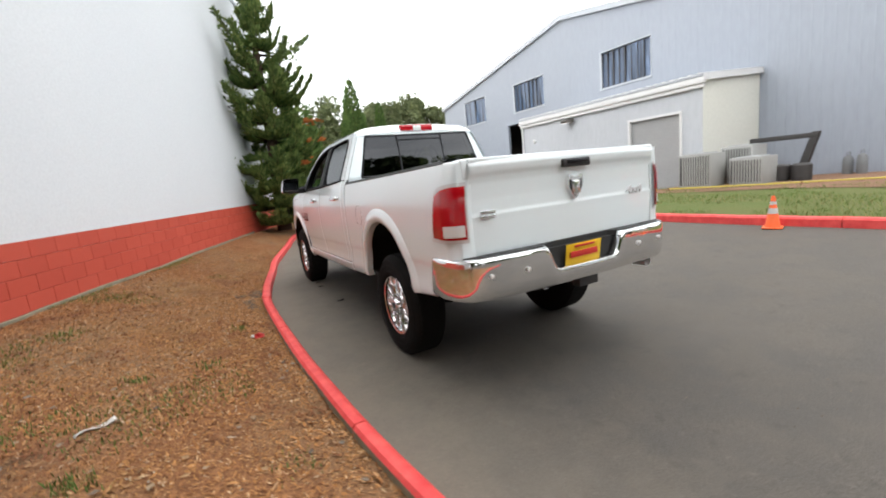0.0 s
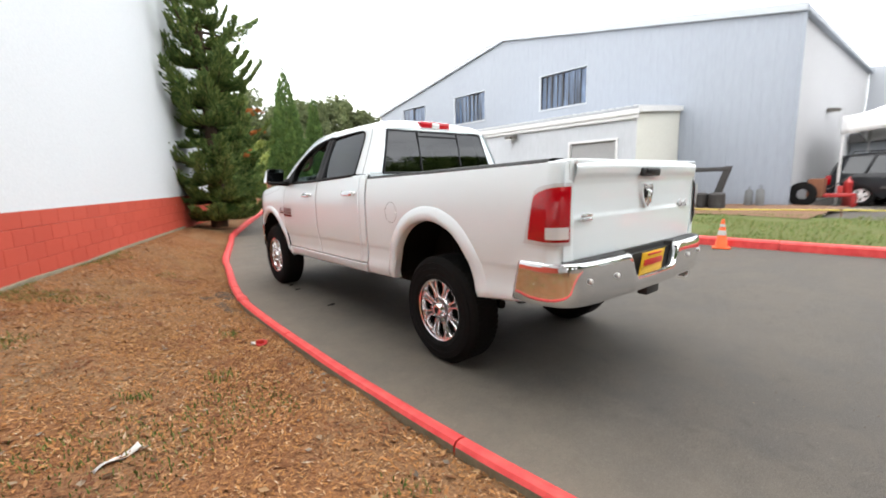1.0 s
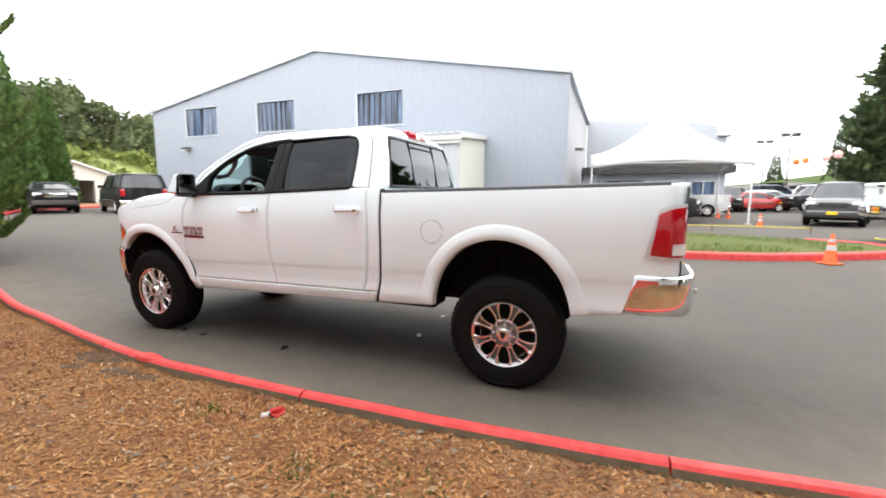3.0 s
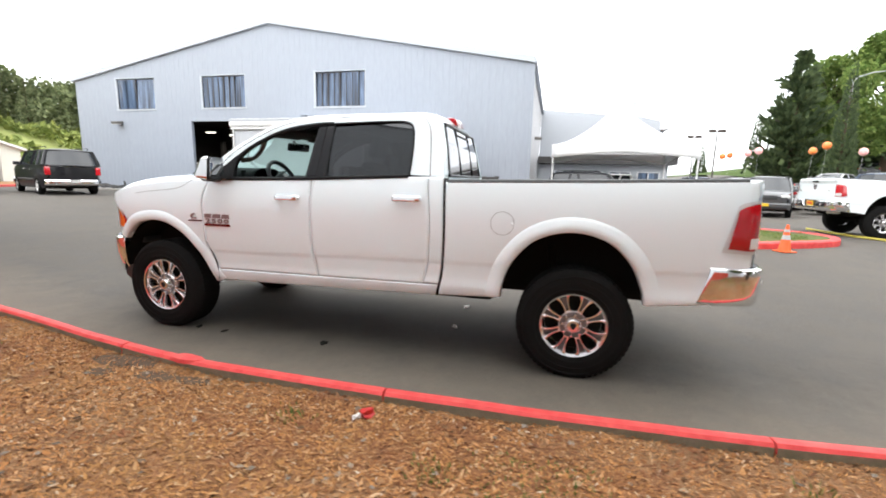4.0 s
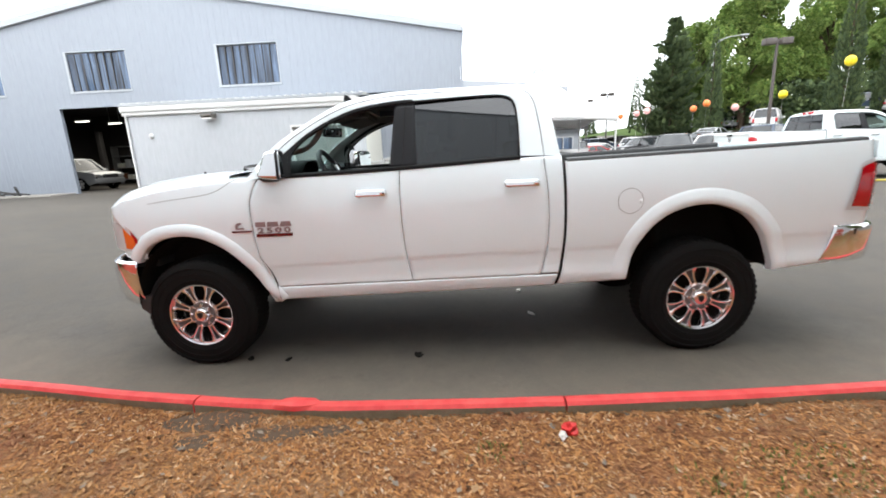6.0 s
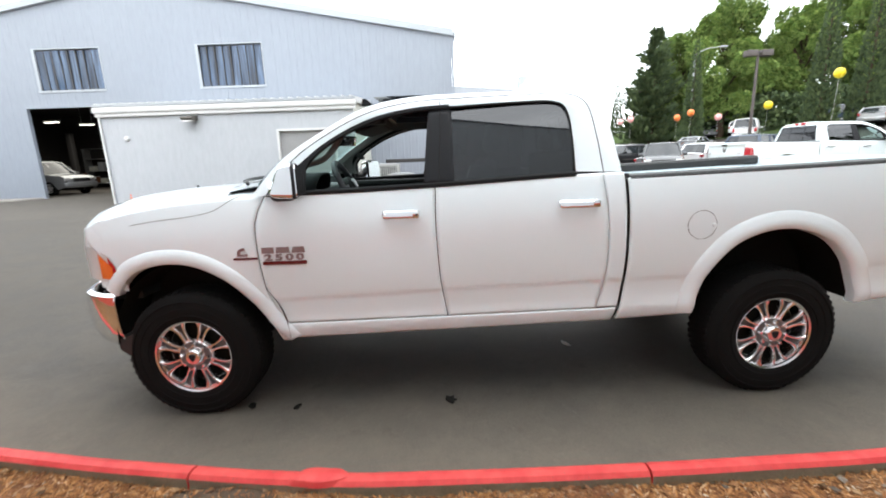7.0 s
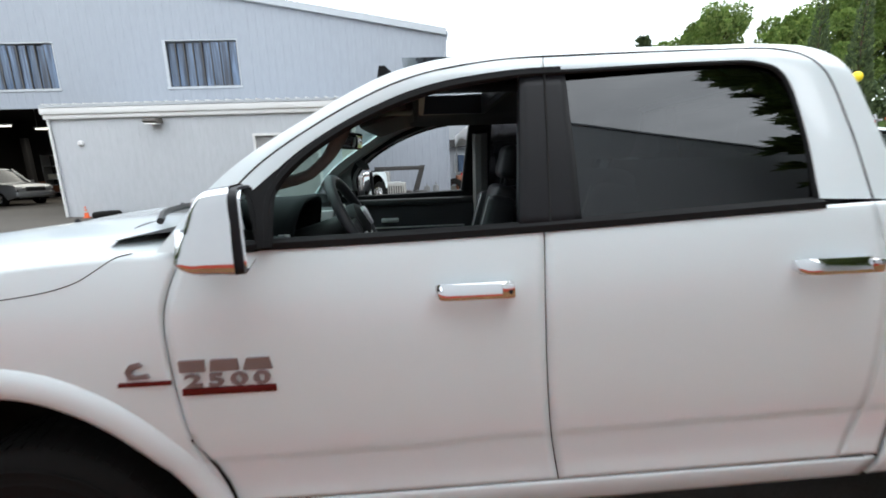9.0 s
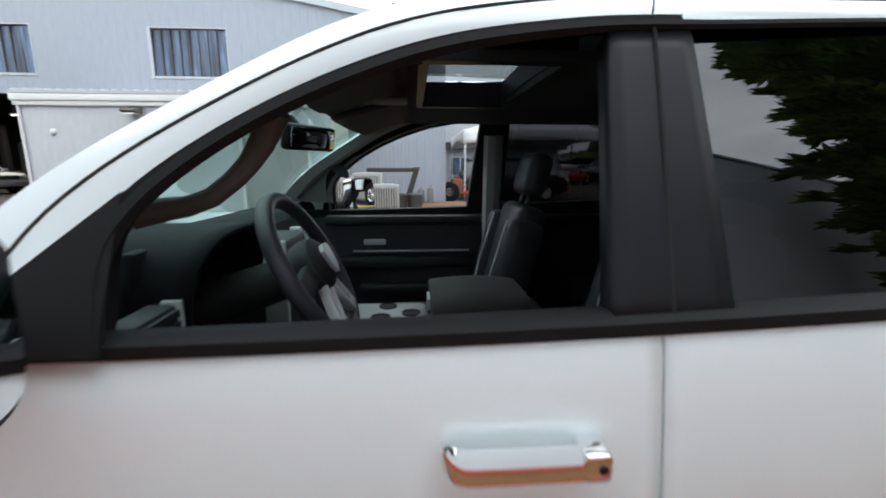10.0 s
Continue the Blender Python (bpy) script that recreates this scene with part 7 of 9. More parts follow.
    sheet(bm, lambda u, v: ((2 * u - 1) * (wt + 0.02), r0 - 0.03 + (r1 - r0 + 0.06) * v, H - 0.075 + 0.075 * (1 - (2 * u - 1) ** 4) * min(1, 6 * v, 6 * (1 - v)) ** 0.5), 12, 14)
    bmesh.ops.recalc_face_normals(bm, faces=bm.faces[:])
    roof = solid(part("roof", bm, color, c), 0.05)
    posts = [(y1 - 0.06, r1 - 0.04, 0.045), (0.5 * (y0 + y1) - 0.05, 0.5 * (r0 + r1) - 0.05, 0.05), (y0 + 0.05, r0 + 0.04, 0.07)]
    if r1 - r0 > 2.2:
        posts.append((y0 + 0.95, r0 + 0.85, 0.045))
    for s in (-1, 1):
        for a, b, w in posts:
            bm = bmesh.new()
            tube(bm, [(s * (wb_ + 0.0 - (wb_ - wt) * v ** 1.15), a + (b - a) * v, belt_z - 0.03 + (H - 0.06 - belt_z) * v) for v in (0, 0.33, 0.66, 1)], w, 8)
            part("pillar", bm, color, c)
    for s in (-1, 1):
        for y in (fy, ry):
            w = thing("wheel", (s * (hw - 0.11), y, wr))
            w.parent = c
            bm = bmesh.new()
            lathe(bm, [(wr * 0.62, -0.10), (wr * 0.9, -0.11), (wr, -0.08), (wr, 0.08), (wr * 0.9, 0.11), (wr * 0.62, 0.10)], 28, "x")
            part("tyre", bm, RUBBER, w)
            bm = bmesh.new()
            lathe(bm, [(wr * 0.63, s * 0.10), (wr * 0.60, s * 0.085), (wr * 0.5, s * 0.07), (wr * 0.2, s * 0.09), (0, s * 0.095)], 28, "x")
            rim = part("rim", bm, SILVER, w)
            for i in range(5):
                bm = boxes((s * 0.075, s * 0.088, -0.03, 0.03, wr * 0.28, wr * 0.52))
                bmesh.ops.rotate(bm, verts=bm.verts[:], matrix=Matrix.Rotation(2 * math.pi * (i + 0.5) / 5, 3, "X"))
                part("rim_opening", bm, UNDER, rim)
        part("headlamp", boxes((s * hw * 0.56, s * hw * 0.89, hl - 0.10, hl - 0.0, hood - 0.26, hood - 0.12), bevel=0.02), CLEAR_LENS, c)
        tz = belt_z - 0.05
        part("tail_lamp", boxes((s * hw * 0.74, s * hw * 0.92, -hl - 0.025, -hl + 0.13, tz - (0.36 if H > 1.6 else 0.16), tz - 0.03), bevel=0.02), RED_LENS, c)
        part("door_mirror", boxes((s * hw * 0.94, s * (hw + 0.17), y1 - 0.30, y1 - 0.18, belt_z - 0.02, belt_z + 0.13), bevel=0.03), color, c)
        for y in (0.5 * (y0 + y1) - 0.2, y1 - 1.15):
            part("door_handle", boxes((s * (wide(y) * 0.975), s * (wide(y) * 0.975 + 0.03), y - 0.09, y + 0.09, belt_z - 0.2, belt_z - 0.16), bevel=0.008), bumper if bumper is not color else BLACK, c)
    for e in (-1, 1):
        bm = bmesh.new()
        sheet(bm, lambda u, v: ((2 * u - 1) * hw * 0.95, e * (hl + 0.08 - 0.14 * (2 * u - 1) ** 6), 0.40 + 0.22 * v), 14, 3)
        bmesh.ops.recalc_face_normals(bm, faces=bm.faces[:])
        solid(part("bumper", bm, bumper, c), 0.1)
    part("grille", boxes((-hw * 0.45, hw * 0.45, hl + 0.02, hl + 0.05, hood - 0.32, hood - 0.14), bevel=0.01), BLACK if bumper is color else CHROME, c)
    part("plate", boxes((-0.16, 0.16, -hl - 0.17, -hl - 0.15, 0.50, 0.62)), plate or REFLECTIVE, c)
    if plate:
        part("plate", boxes((-0.16, 0.16, hl + 0.15, hl + 0.17, 0.48, 0.60)), plate, c)
    part("waist_strip", boxes((-hw - 0.012, -hw + 0.02, ry + wr + 0.12, fy - wr - 0.12, 0.58, 0.66), (hw - 0.02, hw + 0.012, ry + wr + 0.12, fy - wr - 0.12, 0.58, 0.66), bevel=0.006), GREY_TRIM, c)
    if rack:
        for s in (-1, 1):
            bm = bmesh.new()
            tube(bm, [(s * wt * 0.92, r0 + 0.2, H - 0.03), (s * wt * 0.92, r0 + 0.25, H + 0.05), (s * wt * 0.92, r1 - 0.4, H + 0.05), (s * wt * 0.92, r1 - 0.35, H - 0.03)], 0.016, 6)
            part("roof_rail", bm, SATIN, c)
    return c


def park(c, x, y, heading, label=""):
    """Stands a car at x, y with its nose along the heading (degrees from +y, turning left)."""
    m = pose(x, y, lot(x, y), 0, 0, heading)
    if c.name in placed:
        c = copy_thing(c, m)
    else:
        c.matrix_basis = m
        placed.add(c.name)
    return tagged(c, label)


placed = set()
SUV = dict(L=4.75, W=1.86, H=1.78, wb=2.85, hood=1.08, belt_z=1.12, cab=(-2.28, 1.05), roof_y=(-2.0, 0.45))
SEDAN = dict(L=4.65, W=1.78, H=1.43, wb=2.7, hood=0.90, belt_z=0.96, cab=(-1.55, 1.0), roof_y=(-0.85, 0.25))
HATCH = dict(L=4.3, W=1.78, H=1.60, wb=2.6, hood=0.98, belt_z=1.02, cab=(-2.02, 1.05), roof_y=(-1.7, 0.25))
PICKUP = dict(L=5.7, W=1.95, H=1.88, wb=3.6, hood=1.16, belt_z=1.22, cab=(-0.65, 1.35), roof_y=(-0.5, 0.75))
VAN = dict(L=5.2, W=1.95, H=1.95, wb=3.0, hood=1.10, belt_z=1.15, cab=(-2.5, 1.55), roof_y=(-2.4, 0.7))

c_dark = build_car("parked_suv", "charcoal sport utility car with silver wheels under the tent's edge", **SUV, color=P_CHARCOAL, rack=True)
park(c_dark, 17.75, -3.75, 169)
c_black = build_car("parked_suv", "black sport utility car with a yellow dealer plate", **SUV, color=P_BLACK, plate=YELLOW)
park(c_black, 33.5, -10.6, 75)
c_front = build_car("parked_suv", "black sport utility car, greyed by painted sky sheen, facing the drive with a yellow plate", **SUV, color=P_DARK, plate=YELLOW)
park(c_front, 18.9, -11.4, 65)
c_wp = build_car("parked_pickup", "white pickup parked before the grey office", **PICKUP, color=P_WHITE, bed=True, bumper=CHROME)
park(c_wp, 24.4, -5.7, 0)
c_bp = build_car("parked_pickup", "black pickup with chrome bumper and dark canopy", **{**PICKUP, "cab": (-2.75, 1.35), "roof_y": (-2.55, 0.75)}, color=P_BLACK, bumper=CHROME, rack=True)
park(c_bp, 10.35, 20.0, -22)
c_sb = build_car("parked_suv", "black older estate car on the drive", **{**SUV, "H": 1.5, "W": 1.75}, color=P_BLACK, bumper=GREY_TRIM)
park(c_sb, 8.7, 23.4, 158)
c_red = build_car("parked_car", "red saloon car parked in the dealer's rows", **SEDAN, color=P_RED)
c_sil = build_car("parked_car", "silver saloon car parked in the dealer's rows", **SEDAN, color=P_SILVER)
c_grey = build_car("parked_car", "grey saloon car parked in the dealer's rows", **SEDAN, color=P_GREY)
c_wht = build_car("parked_hatchback", "white crossover car parked in the rows", **HATCH, color=P_WHITE)
c_van = build_car("parked_van", "white passenger van up on the slope", **VAN, color=P_WHITE)
c_blue = build_car("parked_suv", "dark slate sport utility car in the rows", **SUV, color=P_BLUE, rack=True)
c_org = build_car("parked_hatchback", "orange hatchback on the upper row", **HATCH, color=P_ORANGE)
c_tan = build_car("parked_van", "silver family car standing inside the workshop", **{**HATCH, "H": 1.74, "L": 4.6}, color=P_SILVER)
c_tan.matrix_basis = pose(19.3, 20.6, 0.475, 0, 0, 166)
placed.add(c_tan.name)
park(c_red, 33.0, -11.8, 200)
park(c_sil, 38.5, -11.0, 180)
park(c_grey, 36.2, -13.2, 200)
park(c_wht, 39.5, -14.6, 200)
park(c_red, 42.5, -15.5, 195)
park(c_sil, 45.6, -16.5, 200)
park(c_black, 33.5, -15.8, 20)
park(c_wht, 37.5, -17.8, 200)
park(c_grey, 41.0, -19.8, 20)
park(c_sil, 48.5, -17.0, 200)
park(c_blue, 52.0, -18.5, 200)
park(c_wht, 56.0, -20.0, 200)
park(c_red, 60.0, -21.0, 200)
park(c_grey, 24.5, -14.6, 215)
park(c_wht, 21.4, -15.9, 200, "white crossover car beside the pickups")
park(c_blue, 18.6, -16.6, 205, "dark slate sport utility car with sloping tail")
park(c_van, 37.5, -29.0, 230)
park(c_grey, 30.0, -19.5, 215)
park(c_sil, 33.8, -22.0, 215)
park(c_org, 26.6, -33.0, 220)
park(c_sil, 30.0, -33.5, 220)
park(c_blue, 34.0, -35.0, 220)
park(c_wht, 45.0, -33.5, 230)
park(c_grey, 49.0, -33.0, 230)
park(c_sil, 53.0, -33.0, 230)
park(c_black, 25.0, -37.5, 220, "black sport utility car on the upper row")
park(c_wht, 22.0, -32.0, 220)

# the second white crew-cab pickup, like the first
second = copy_thing(TRUCK, pose(10.14, -11.9, lot(10.14, -11.9) - 0.005, 0, 0, 180))
tagged(second, "white crew-cab pickup parked beyond the grass island", "pickup truck")


# ---- tent, offices ----
def frame_tent(x0, x1, y0, y1, eave, peak):
    g = lot(x0, y0)
    t = thing("marquee_tent", (0.5 * (x0 + x1), 0.5 * (y0 + y1), g), "white peaked frame tent over the parked cars", "tent")
    hx, hy = 0.5 * (x1 - x0), 0.5 * (y1 - y0)

    def skin(u, v):
        a, b = 2 * u - 1, 2 * v - 1
        r = max(abs(a), abs(b))
        h = eave + 0.18 + (peak - eave - 0.18) * (1 - r) ** 1.55
        sag = 0.10 * (1 - (min(abs(a), abs(b)) / max(r, 0.01)) ** 2) * math.sin(math.pi * min(r, 1))
        return (a * hx, b * hy, h - sag)
    bm = bmesh.new()
    sheet(bm, skin, 32, 32)
    bmesh.ops.recalc_face_normals(bm, faces=bm.faces[:])
    part("roof_skin", bm, TENT, t)
    for a, b in (((-1, -1), (1, -1)), ((1, -1), (1, 1)), ((1, 1), (-1, 1)), ((-1, 1), (-1, -1))):
        bm = bmesh.new()
        sheet(bm, lambda u, v: ((a[0] + (b[0] - a[0]) * u) * (hx + 0.01), (a[1] + (b[1] - a[1]) * u) * (hy + 0.01), eave + 0.18 - v * (0.62 - 0.26 * math.sin(math.pi * u))), 24, 3)
        solid(part("valance", bm, TENT, t), 0.01)
    for a in (-1, 1):
        for b in (-1, 1):
            bm = bmesh.new()
            tube(bm, [(a * (hx - 0.05), b * (hy - 0.05), 0), (a * (hx - 0.05), b * (hy - 0.05), eave + 0.12)], 0.04, 10)
            part("pole", bm, TRIM, t)
            part("base_plate", boxes((a * (hx - 0.05) - 0.12, a * (hx - 0.05) + 0.12, b * (hy - 0.05) - 0.12, b * (hy - 0.05) + 0.12, 0, 0.02)), STEEL, t)
    bm = bmesh.new()
    lathe(bm, [(0.0, peak + 0.12), (0.05, peak + 0.08), (0.03, peak - 0.02), (0.12, peak - 0.12)], 12, "z")
    part("finial", bm, TENT, t)
    return t


frame_tent(17.2, 23.4, -7.9, -1.55, 2.85, 5.35)

office = thing("grey_office", (30.3, -8.0, 0.2), "grey flat-fronted office building with a dark porch and windows", "building", kind="structure")
bm = bmesh.new()
prism(bm, [(-0.52, 0.0), (-0.52, 6.95), (-7.5, 6.35), (-8.9, 6.05), (-8.9, 0.0)], 30.4, 44.0)
fixed("main_wall", bm, GREY_WALL, office)
bm = boxes((26.5, 30.35, -8.8, -0.6, 0, 2.75))
fixed("front_wall", bm, GREY_WALL, office)
bm = boxes((25.9, 30.35, -9.2, -0.6, 2.752, 3.2))
fixed("porch_roof", bm, DARK_STEEL, office, "dark porch eave")
for k in range(4):
    y = -2.4 - 1.75 * k
    w = under(part("window", boxes((26.44, 26.498, y - 0.62, y + 0.62, 1.15, 2.25)), WINDOW_PANE, None), office)
    fr = part("frame", boxes((26.42, 26.47, y - 0.68, y - 0.62, 1.1, 2.3), (26.42, 26.47, y + 0.62, y + 0.68, 1.1, 2.3), (26.42, 26.47, y - 0.03, y + 0.03, 1.15, 2.25), (26.42, 26.47, y - 0.62, y + 0.62, 2.25, 2.3), (26.42, 26.47, y - 0.62, y + 0.62, 1.1, 1.15)), TRIM, w)
far_house = thing("far_building", (52, -11.5, 0.3), "far grey building with a tall stack on its flat roof", "building", kind="structure")
fixed("wall", boxes((48, 60, -13.0, -10.2, 0, 7.4)), GREY_WALL, far_house)
fixed("roof", boxes((47.4, 60.5, -13.4, -9.8, 7.4, 7.9)), TRIM, far_house)
fixed("stack", boxes((49.0, 50.5, -10.9, -9.85, 7.9, 10.6)), TRIM_GREY, far_house)
shed = thing("garage_shed", (20.5, 40.0, 0.5), "cream gabled garage with a dark open doorway", "building", kind="structure")
bm = bmesh.new()
prism(bm, [(16.4, 0.0), (16.4, 3.9), (17.2, 4.15), (20.8, 3.0), (20.8, 0.0), (19.5, 0.0), (19.5, 2.5), (17.0, 2.5), (17.0, 0.0)], 39.0, 39.2, "y")
fixed("front_wall", bm, CREAM_END, shed)
fixed("side_wall", boxes((16.4, 16.6, 39.2, 48, 0, 3.9), (20.6, 20.8, 39.2, 48, 0, 3.0), (16.6, 20.6, 47.8, 48, 0, 3.0)), CREAM_END, shed)
bm = bmesh.new()
prism(bm, [(16.1, 3.85), (17.2, 4.16), (21.1, 2.92), (21.1, 3.1), (17.2, 4.34), (16.1, 4.03)], 38.7, 48.3, "y")
fixed("roof", bm, TRIM, shed)
# dark sheet added for the shade inside the open garage
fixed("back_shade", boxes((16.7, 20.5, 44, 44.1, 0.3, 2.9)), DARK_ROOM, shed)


# ---- cones, lanterns, lamps ----
def build_cone(h=0.72):
    c = thing("traffic_cone", (0, 0, 0), "orange traffic cone with two grey reflective bands", "traffic cone", "traffic cones")
    s = h / 0.72
    bm = bmesh.new()
    lathe(bm, [(0.152 * s, 0.03 * s), (0.142 * s, 0.05 * s), (0.034 * s, 0.70 * s), (0.026 * s, 0.72 * s), (0.020 * s, 0.715 * s), (0.022 * s, 0.6 * s)], 28, "z")
    part("cone_body", bm, ORANGE, c)
    part("base", boxes((-0.19 * s, 0.19 * s, -0.19 * s, 0.19 * s, 0, 0.035 * s), bevel=0.012), ORANGE, c)
    for z0, z1 in ((0.33, 0.45), (0.53, 0.60)):
        bm = bmesh.new()
        r = lambda z: (0.142 - (z - 0.05) * (0.108 / 0.65)) * s + 0.003
        lathe(bm, [(r(z0) - 0.004, z0 * s), (r(z0), z0 * s), (r(z1), z1 * s), (r(z1) - 0.004, z1 * s)], 28, "z")
        part("reflective_band", bm, REFLECTIVE, c)
    return c


cone = build_cone()
CONES = ((15.5, -7.8), (22.6, -7.8), (22.3, -8.2), (29.0, -8.1), (29.0, -8.7))
cone.matrix_basis = pose(5.45, -1.85, lot(5.45, -1.85), 0, 0, 20) @ Matrix.Scale(0.70, 4)
copy_thing(cone, pose(6.05, -6.42, lot(6.05, -6.42), 0, 0, 25) @ Matrix.Scale(1.12, 4))
for x, y in CONES:
    copy_thing(cone, pose(x, y, lot(x, y), 0, 0, 40 * x))

copy_thing(cone, pose(11.85, 11.15, lot(11.85, 11.15), 0, 0, 30) @ Matrix.Scale(0.72, 4))
_old = thing("old_tyre", (11.75, 10.45, lot(11.75, 10.45)), "old black tyre lying by the annex wall", "tyre")
bm = bmesh.new()
lathe(bm, [(0.20, 0.02), (0.24, 0.0), (0.33, 0.0), (0.37, 0.05), (0.37, 0.16), (0.33, 0.21), (0.24, 0.21), (0.20, 0.18)], 32, "z", close=True)
part("carcass", bm, RUBBER, _old)
bm = bmesh.new()
lathe(bm, [(0.372, 0.07), (0.378, 0.08), (0.378, 0.13), (0.372, 0.14)], 32, "z")
part("tread_band", bm, RUBBER, _old)
LANTERNS = {"yellow": material("yellow_balloon", (0.85, 0.66, 0.02), 0.4), "orange": material("orange_balloon", (0.85, 0.22, 0.05), 0.4), "pink": material("pink_balloon", (0.85, 0.42, 0.40), 0.4)}
for col, d, x, y, z in (("yellow", 0.32, 11.3, -13.2, 3.92), ("yellow", 0.38, 18.0, -16.0, 3.58), ("pink", 0.44, 26.7, -19.2, 3.7), ("orange", 0.46, 27.6, -17.8, 4.12), ("orange", 0.48, 31.5, -19.0, 4.08), ("pink", 0.60, 40.3, -19.2, 4.7), ("pink", 0.62, 44.4, -19.9, 4.76), ("orange", 0.6, 50.0, -20.3, 4.9), ("orange", 0.6, 47.0, -18.6, 4.6)):
    b = thing("balloon", (x, y, lot(x, y)), "round shiny %s balloon tied on a string above the cars" % col, "balloon", "balloons")
    bm = bmesh.new()
    h = z - lot(x, y)
    lathe(bm, [(0.001, h - d * 0.56), (d * 0.05, h - d * 0.53), (d * 0.03, h - d * 0.5)] + [(d / 2 * math.cos(a), h + d / 2 * math.sin(a) * 1.05) for a in np.linspace(-1.3, 1.5, 14)] + [(0.001, h + d * 0.527)], 24, "z")
    part("skin", bm, LANTERNS[col], b)
    bm = bmesh.new()
    tube(bm, [(0, 0, 0), (0.05, 0.02, h * 0.5), (0, 0, h - d * 0.5)], 0.004, 4)
    part("string", bm, TRIM, b)


def lamp_post(x, y, top, kind):
    g = lot(x, y)
    p = thing("street_lamp", (x, y, g), "brown pole lamp with two box heads" if kind == "box" else "slim steel pole lamp with a curved arm", "street lamp", "street lamps")
    h = top - g
    bm = bmesh.new()
    tube(bm, [(0, 0, 0), (0, 0, h * 0.5), (0, 0, h - 0.3)], [0.12, 0.10, 0.08], 10)
    part("pole", bm, BROWN_POLE if kind == "box" else STEEL, p)
    part("base", boxes((-0.25, 0.25, -0.25, 0.25, -0.1, 0.5), bevel=0.03), PALE_CONCRETE, p)
    if kind == "box":
        for s in (-1, 1):
            part("lamp_head", boxes((-0.25, 0.25, s * 0.15 if s > 0 else -0.9, 0.9 if s > 0 else -0.15, h - 0.35, h + 0.05), bevel=0.04), BROWN_POLE, p)
            part("head_arm", boxes((-0.05, 0.05, min(0, s * 0.2), max(0, s * 0.2), h - 0.2, h - 0.1)), BROWN_POLE, p)
    else:
        bm = bmesh.new()
        tube(bm, [(0, 0, h - 0.4), (0, -0.5, h - 0.05), (0, -1.4, h + 0.25), (0, -2.6, h + 0.35)], 0.05, 8)
        part("arm", bm, STEEL, p)
        part("lamp_head", boxes((-0.16, 0.16, -3.3, -2.5, h + 0.28, h + 0.44), bevel=0.05), STEEL, p)
    return p


BROWN_POLE = varied("brown_grey_pole", (0.10, 0.08, 0.07), (0.07, 0.06, 0.055), 3, 40, 0.6, 0.05, 0.003)
lamp_post(27.4, -22.0, 8.0, "box")
lamp_post(44.0, -27.3, 11.6, "arm")
lamp_post(51.0, -24.2, 8.8, "box")
lamp_post(52.5, -24.0 - 2.0, 7.8, "arm")
lamp_post(57.0, -21.0, 8.4, "box")
lamp_post(66.0, -21.0, 8.6, "box")

# ---- clutter by the workshop ----
AC_GREY = varied("weathered_grey_enamel", (0.34, 0.345, 0.33), (0.27, 0.27, 0.26), 3, 40, 0.6, 0.05, 0.003)


def condenser(x, y, h, w):
    c = thing("condenser_unit", (x, y, lot(x, y) + 0.05), "pale outdoor cooling unit with a louvred front", "cooling unit", "cooling units")
    part("case", boxes((-0.42, 0.42, -w / 2, w / 2, 0.06, h), bevel=0.02), AC_GREY, c)
    part("foot", boxes((-0.4, -0.3, -w / 2, w / 2, 0, 0.06), (0.3, 0.4, -w / 2, w / 2, 0, 0.06)), STEEL, c)
    part("louvre_well", boxes((-0.424, -0.421, -w / 2 + 0.06, w / 2 - 0.06, 0.14, h - 0.08)), BLACK, c)
    n = int((w - 0.12) / 0.075)
    for k in range(n):
        y = -w / 2 + 0.06 + 0.075 * (k + 0.5)
        part("louvre", boxes((-0.436, -0.425, y - 0.022, y + 0.022, 0.14, h - 0.08)), AC_GREY, c)
    part("top_fan_ring", boxes((-0.3, 0.3, -0.3, 0.3, h, h + 0.03), bevel=0.012), STEEL, c)
    return c


condenser(11.5, 2.75, 1.08, 1.0)
condenser(12.0, 1.55, 0.85, 0.9)
condenser(12.6, 2.1, 1.2, 0.9)
rack_ = thing("steel_arm_frame", (13.2, 1.2, lot(13.2, 1.2)), "black bent steel arm frame standing by the wall", "machine part")
bm = bmesh.new()
box(bm, -0.08, 0.08, -0.75, 1.0, 1.28, 1.42, bevel=0.02)
part("top_beam", bm, DARK_STEEL, rack_)
bm = bmesh.new()
prism(bm, [(-0.78, 1.44), (-0.60, 1.44), (-0.30, 0.50), (0.0, 0.18), (-0.16, 0.10), (-0.48, 0.42)], -0.07, 0.07)
part("bent_arm", bm, DARK_STEEL, rack_)
part("foot_beam", boxes((-0.07, 0.07, -0.1, 2.2, 0.03, 0.2), (-0.3, 0.3, 1.2, 1.35, 0.0, 0.12), bevel=0.02), DARK_STEEL, rack_)
part("post", boxes((-0.08, 0.08, 0.86, 1.0, 0.2, 1.28), bevel=0.015), DARK_STEEL, rack_)
for k, y in enumerate((0.6, 1.1)):
    bm = bmesh.new()
    lathe(bm, [(0.0, 0.0), (0.2, 0.0), (0.24, 0.03), (0.24, 0.55), (0.2, 0.6), (0.0, 0.6)], 20, "z")
    d = thing("black_drum", (12.6, y, lot(12.6, y) + 0.0), "small black drum on the soil", "drum", "drums")
    part("shell", bm, DARK_STEEL, d)
    bm = bmesh.new()
    lathe(bm, [(0.243, 0.2), (0.25, 0.22), (0.243, 0.24)], 20, "z")
    part("hoop", bm, DARK_STEEL, d)
GALVANISED = varied("dull_galvanised_steel", (0.22, 0.23, 0.24), (0.16, 0.165, 0.17), 6, 60, 0.5, 0.05, 0.002, metal=0.4)
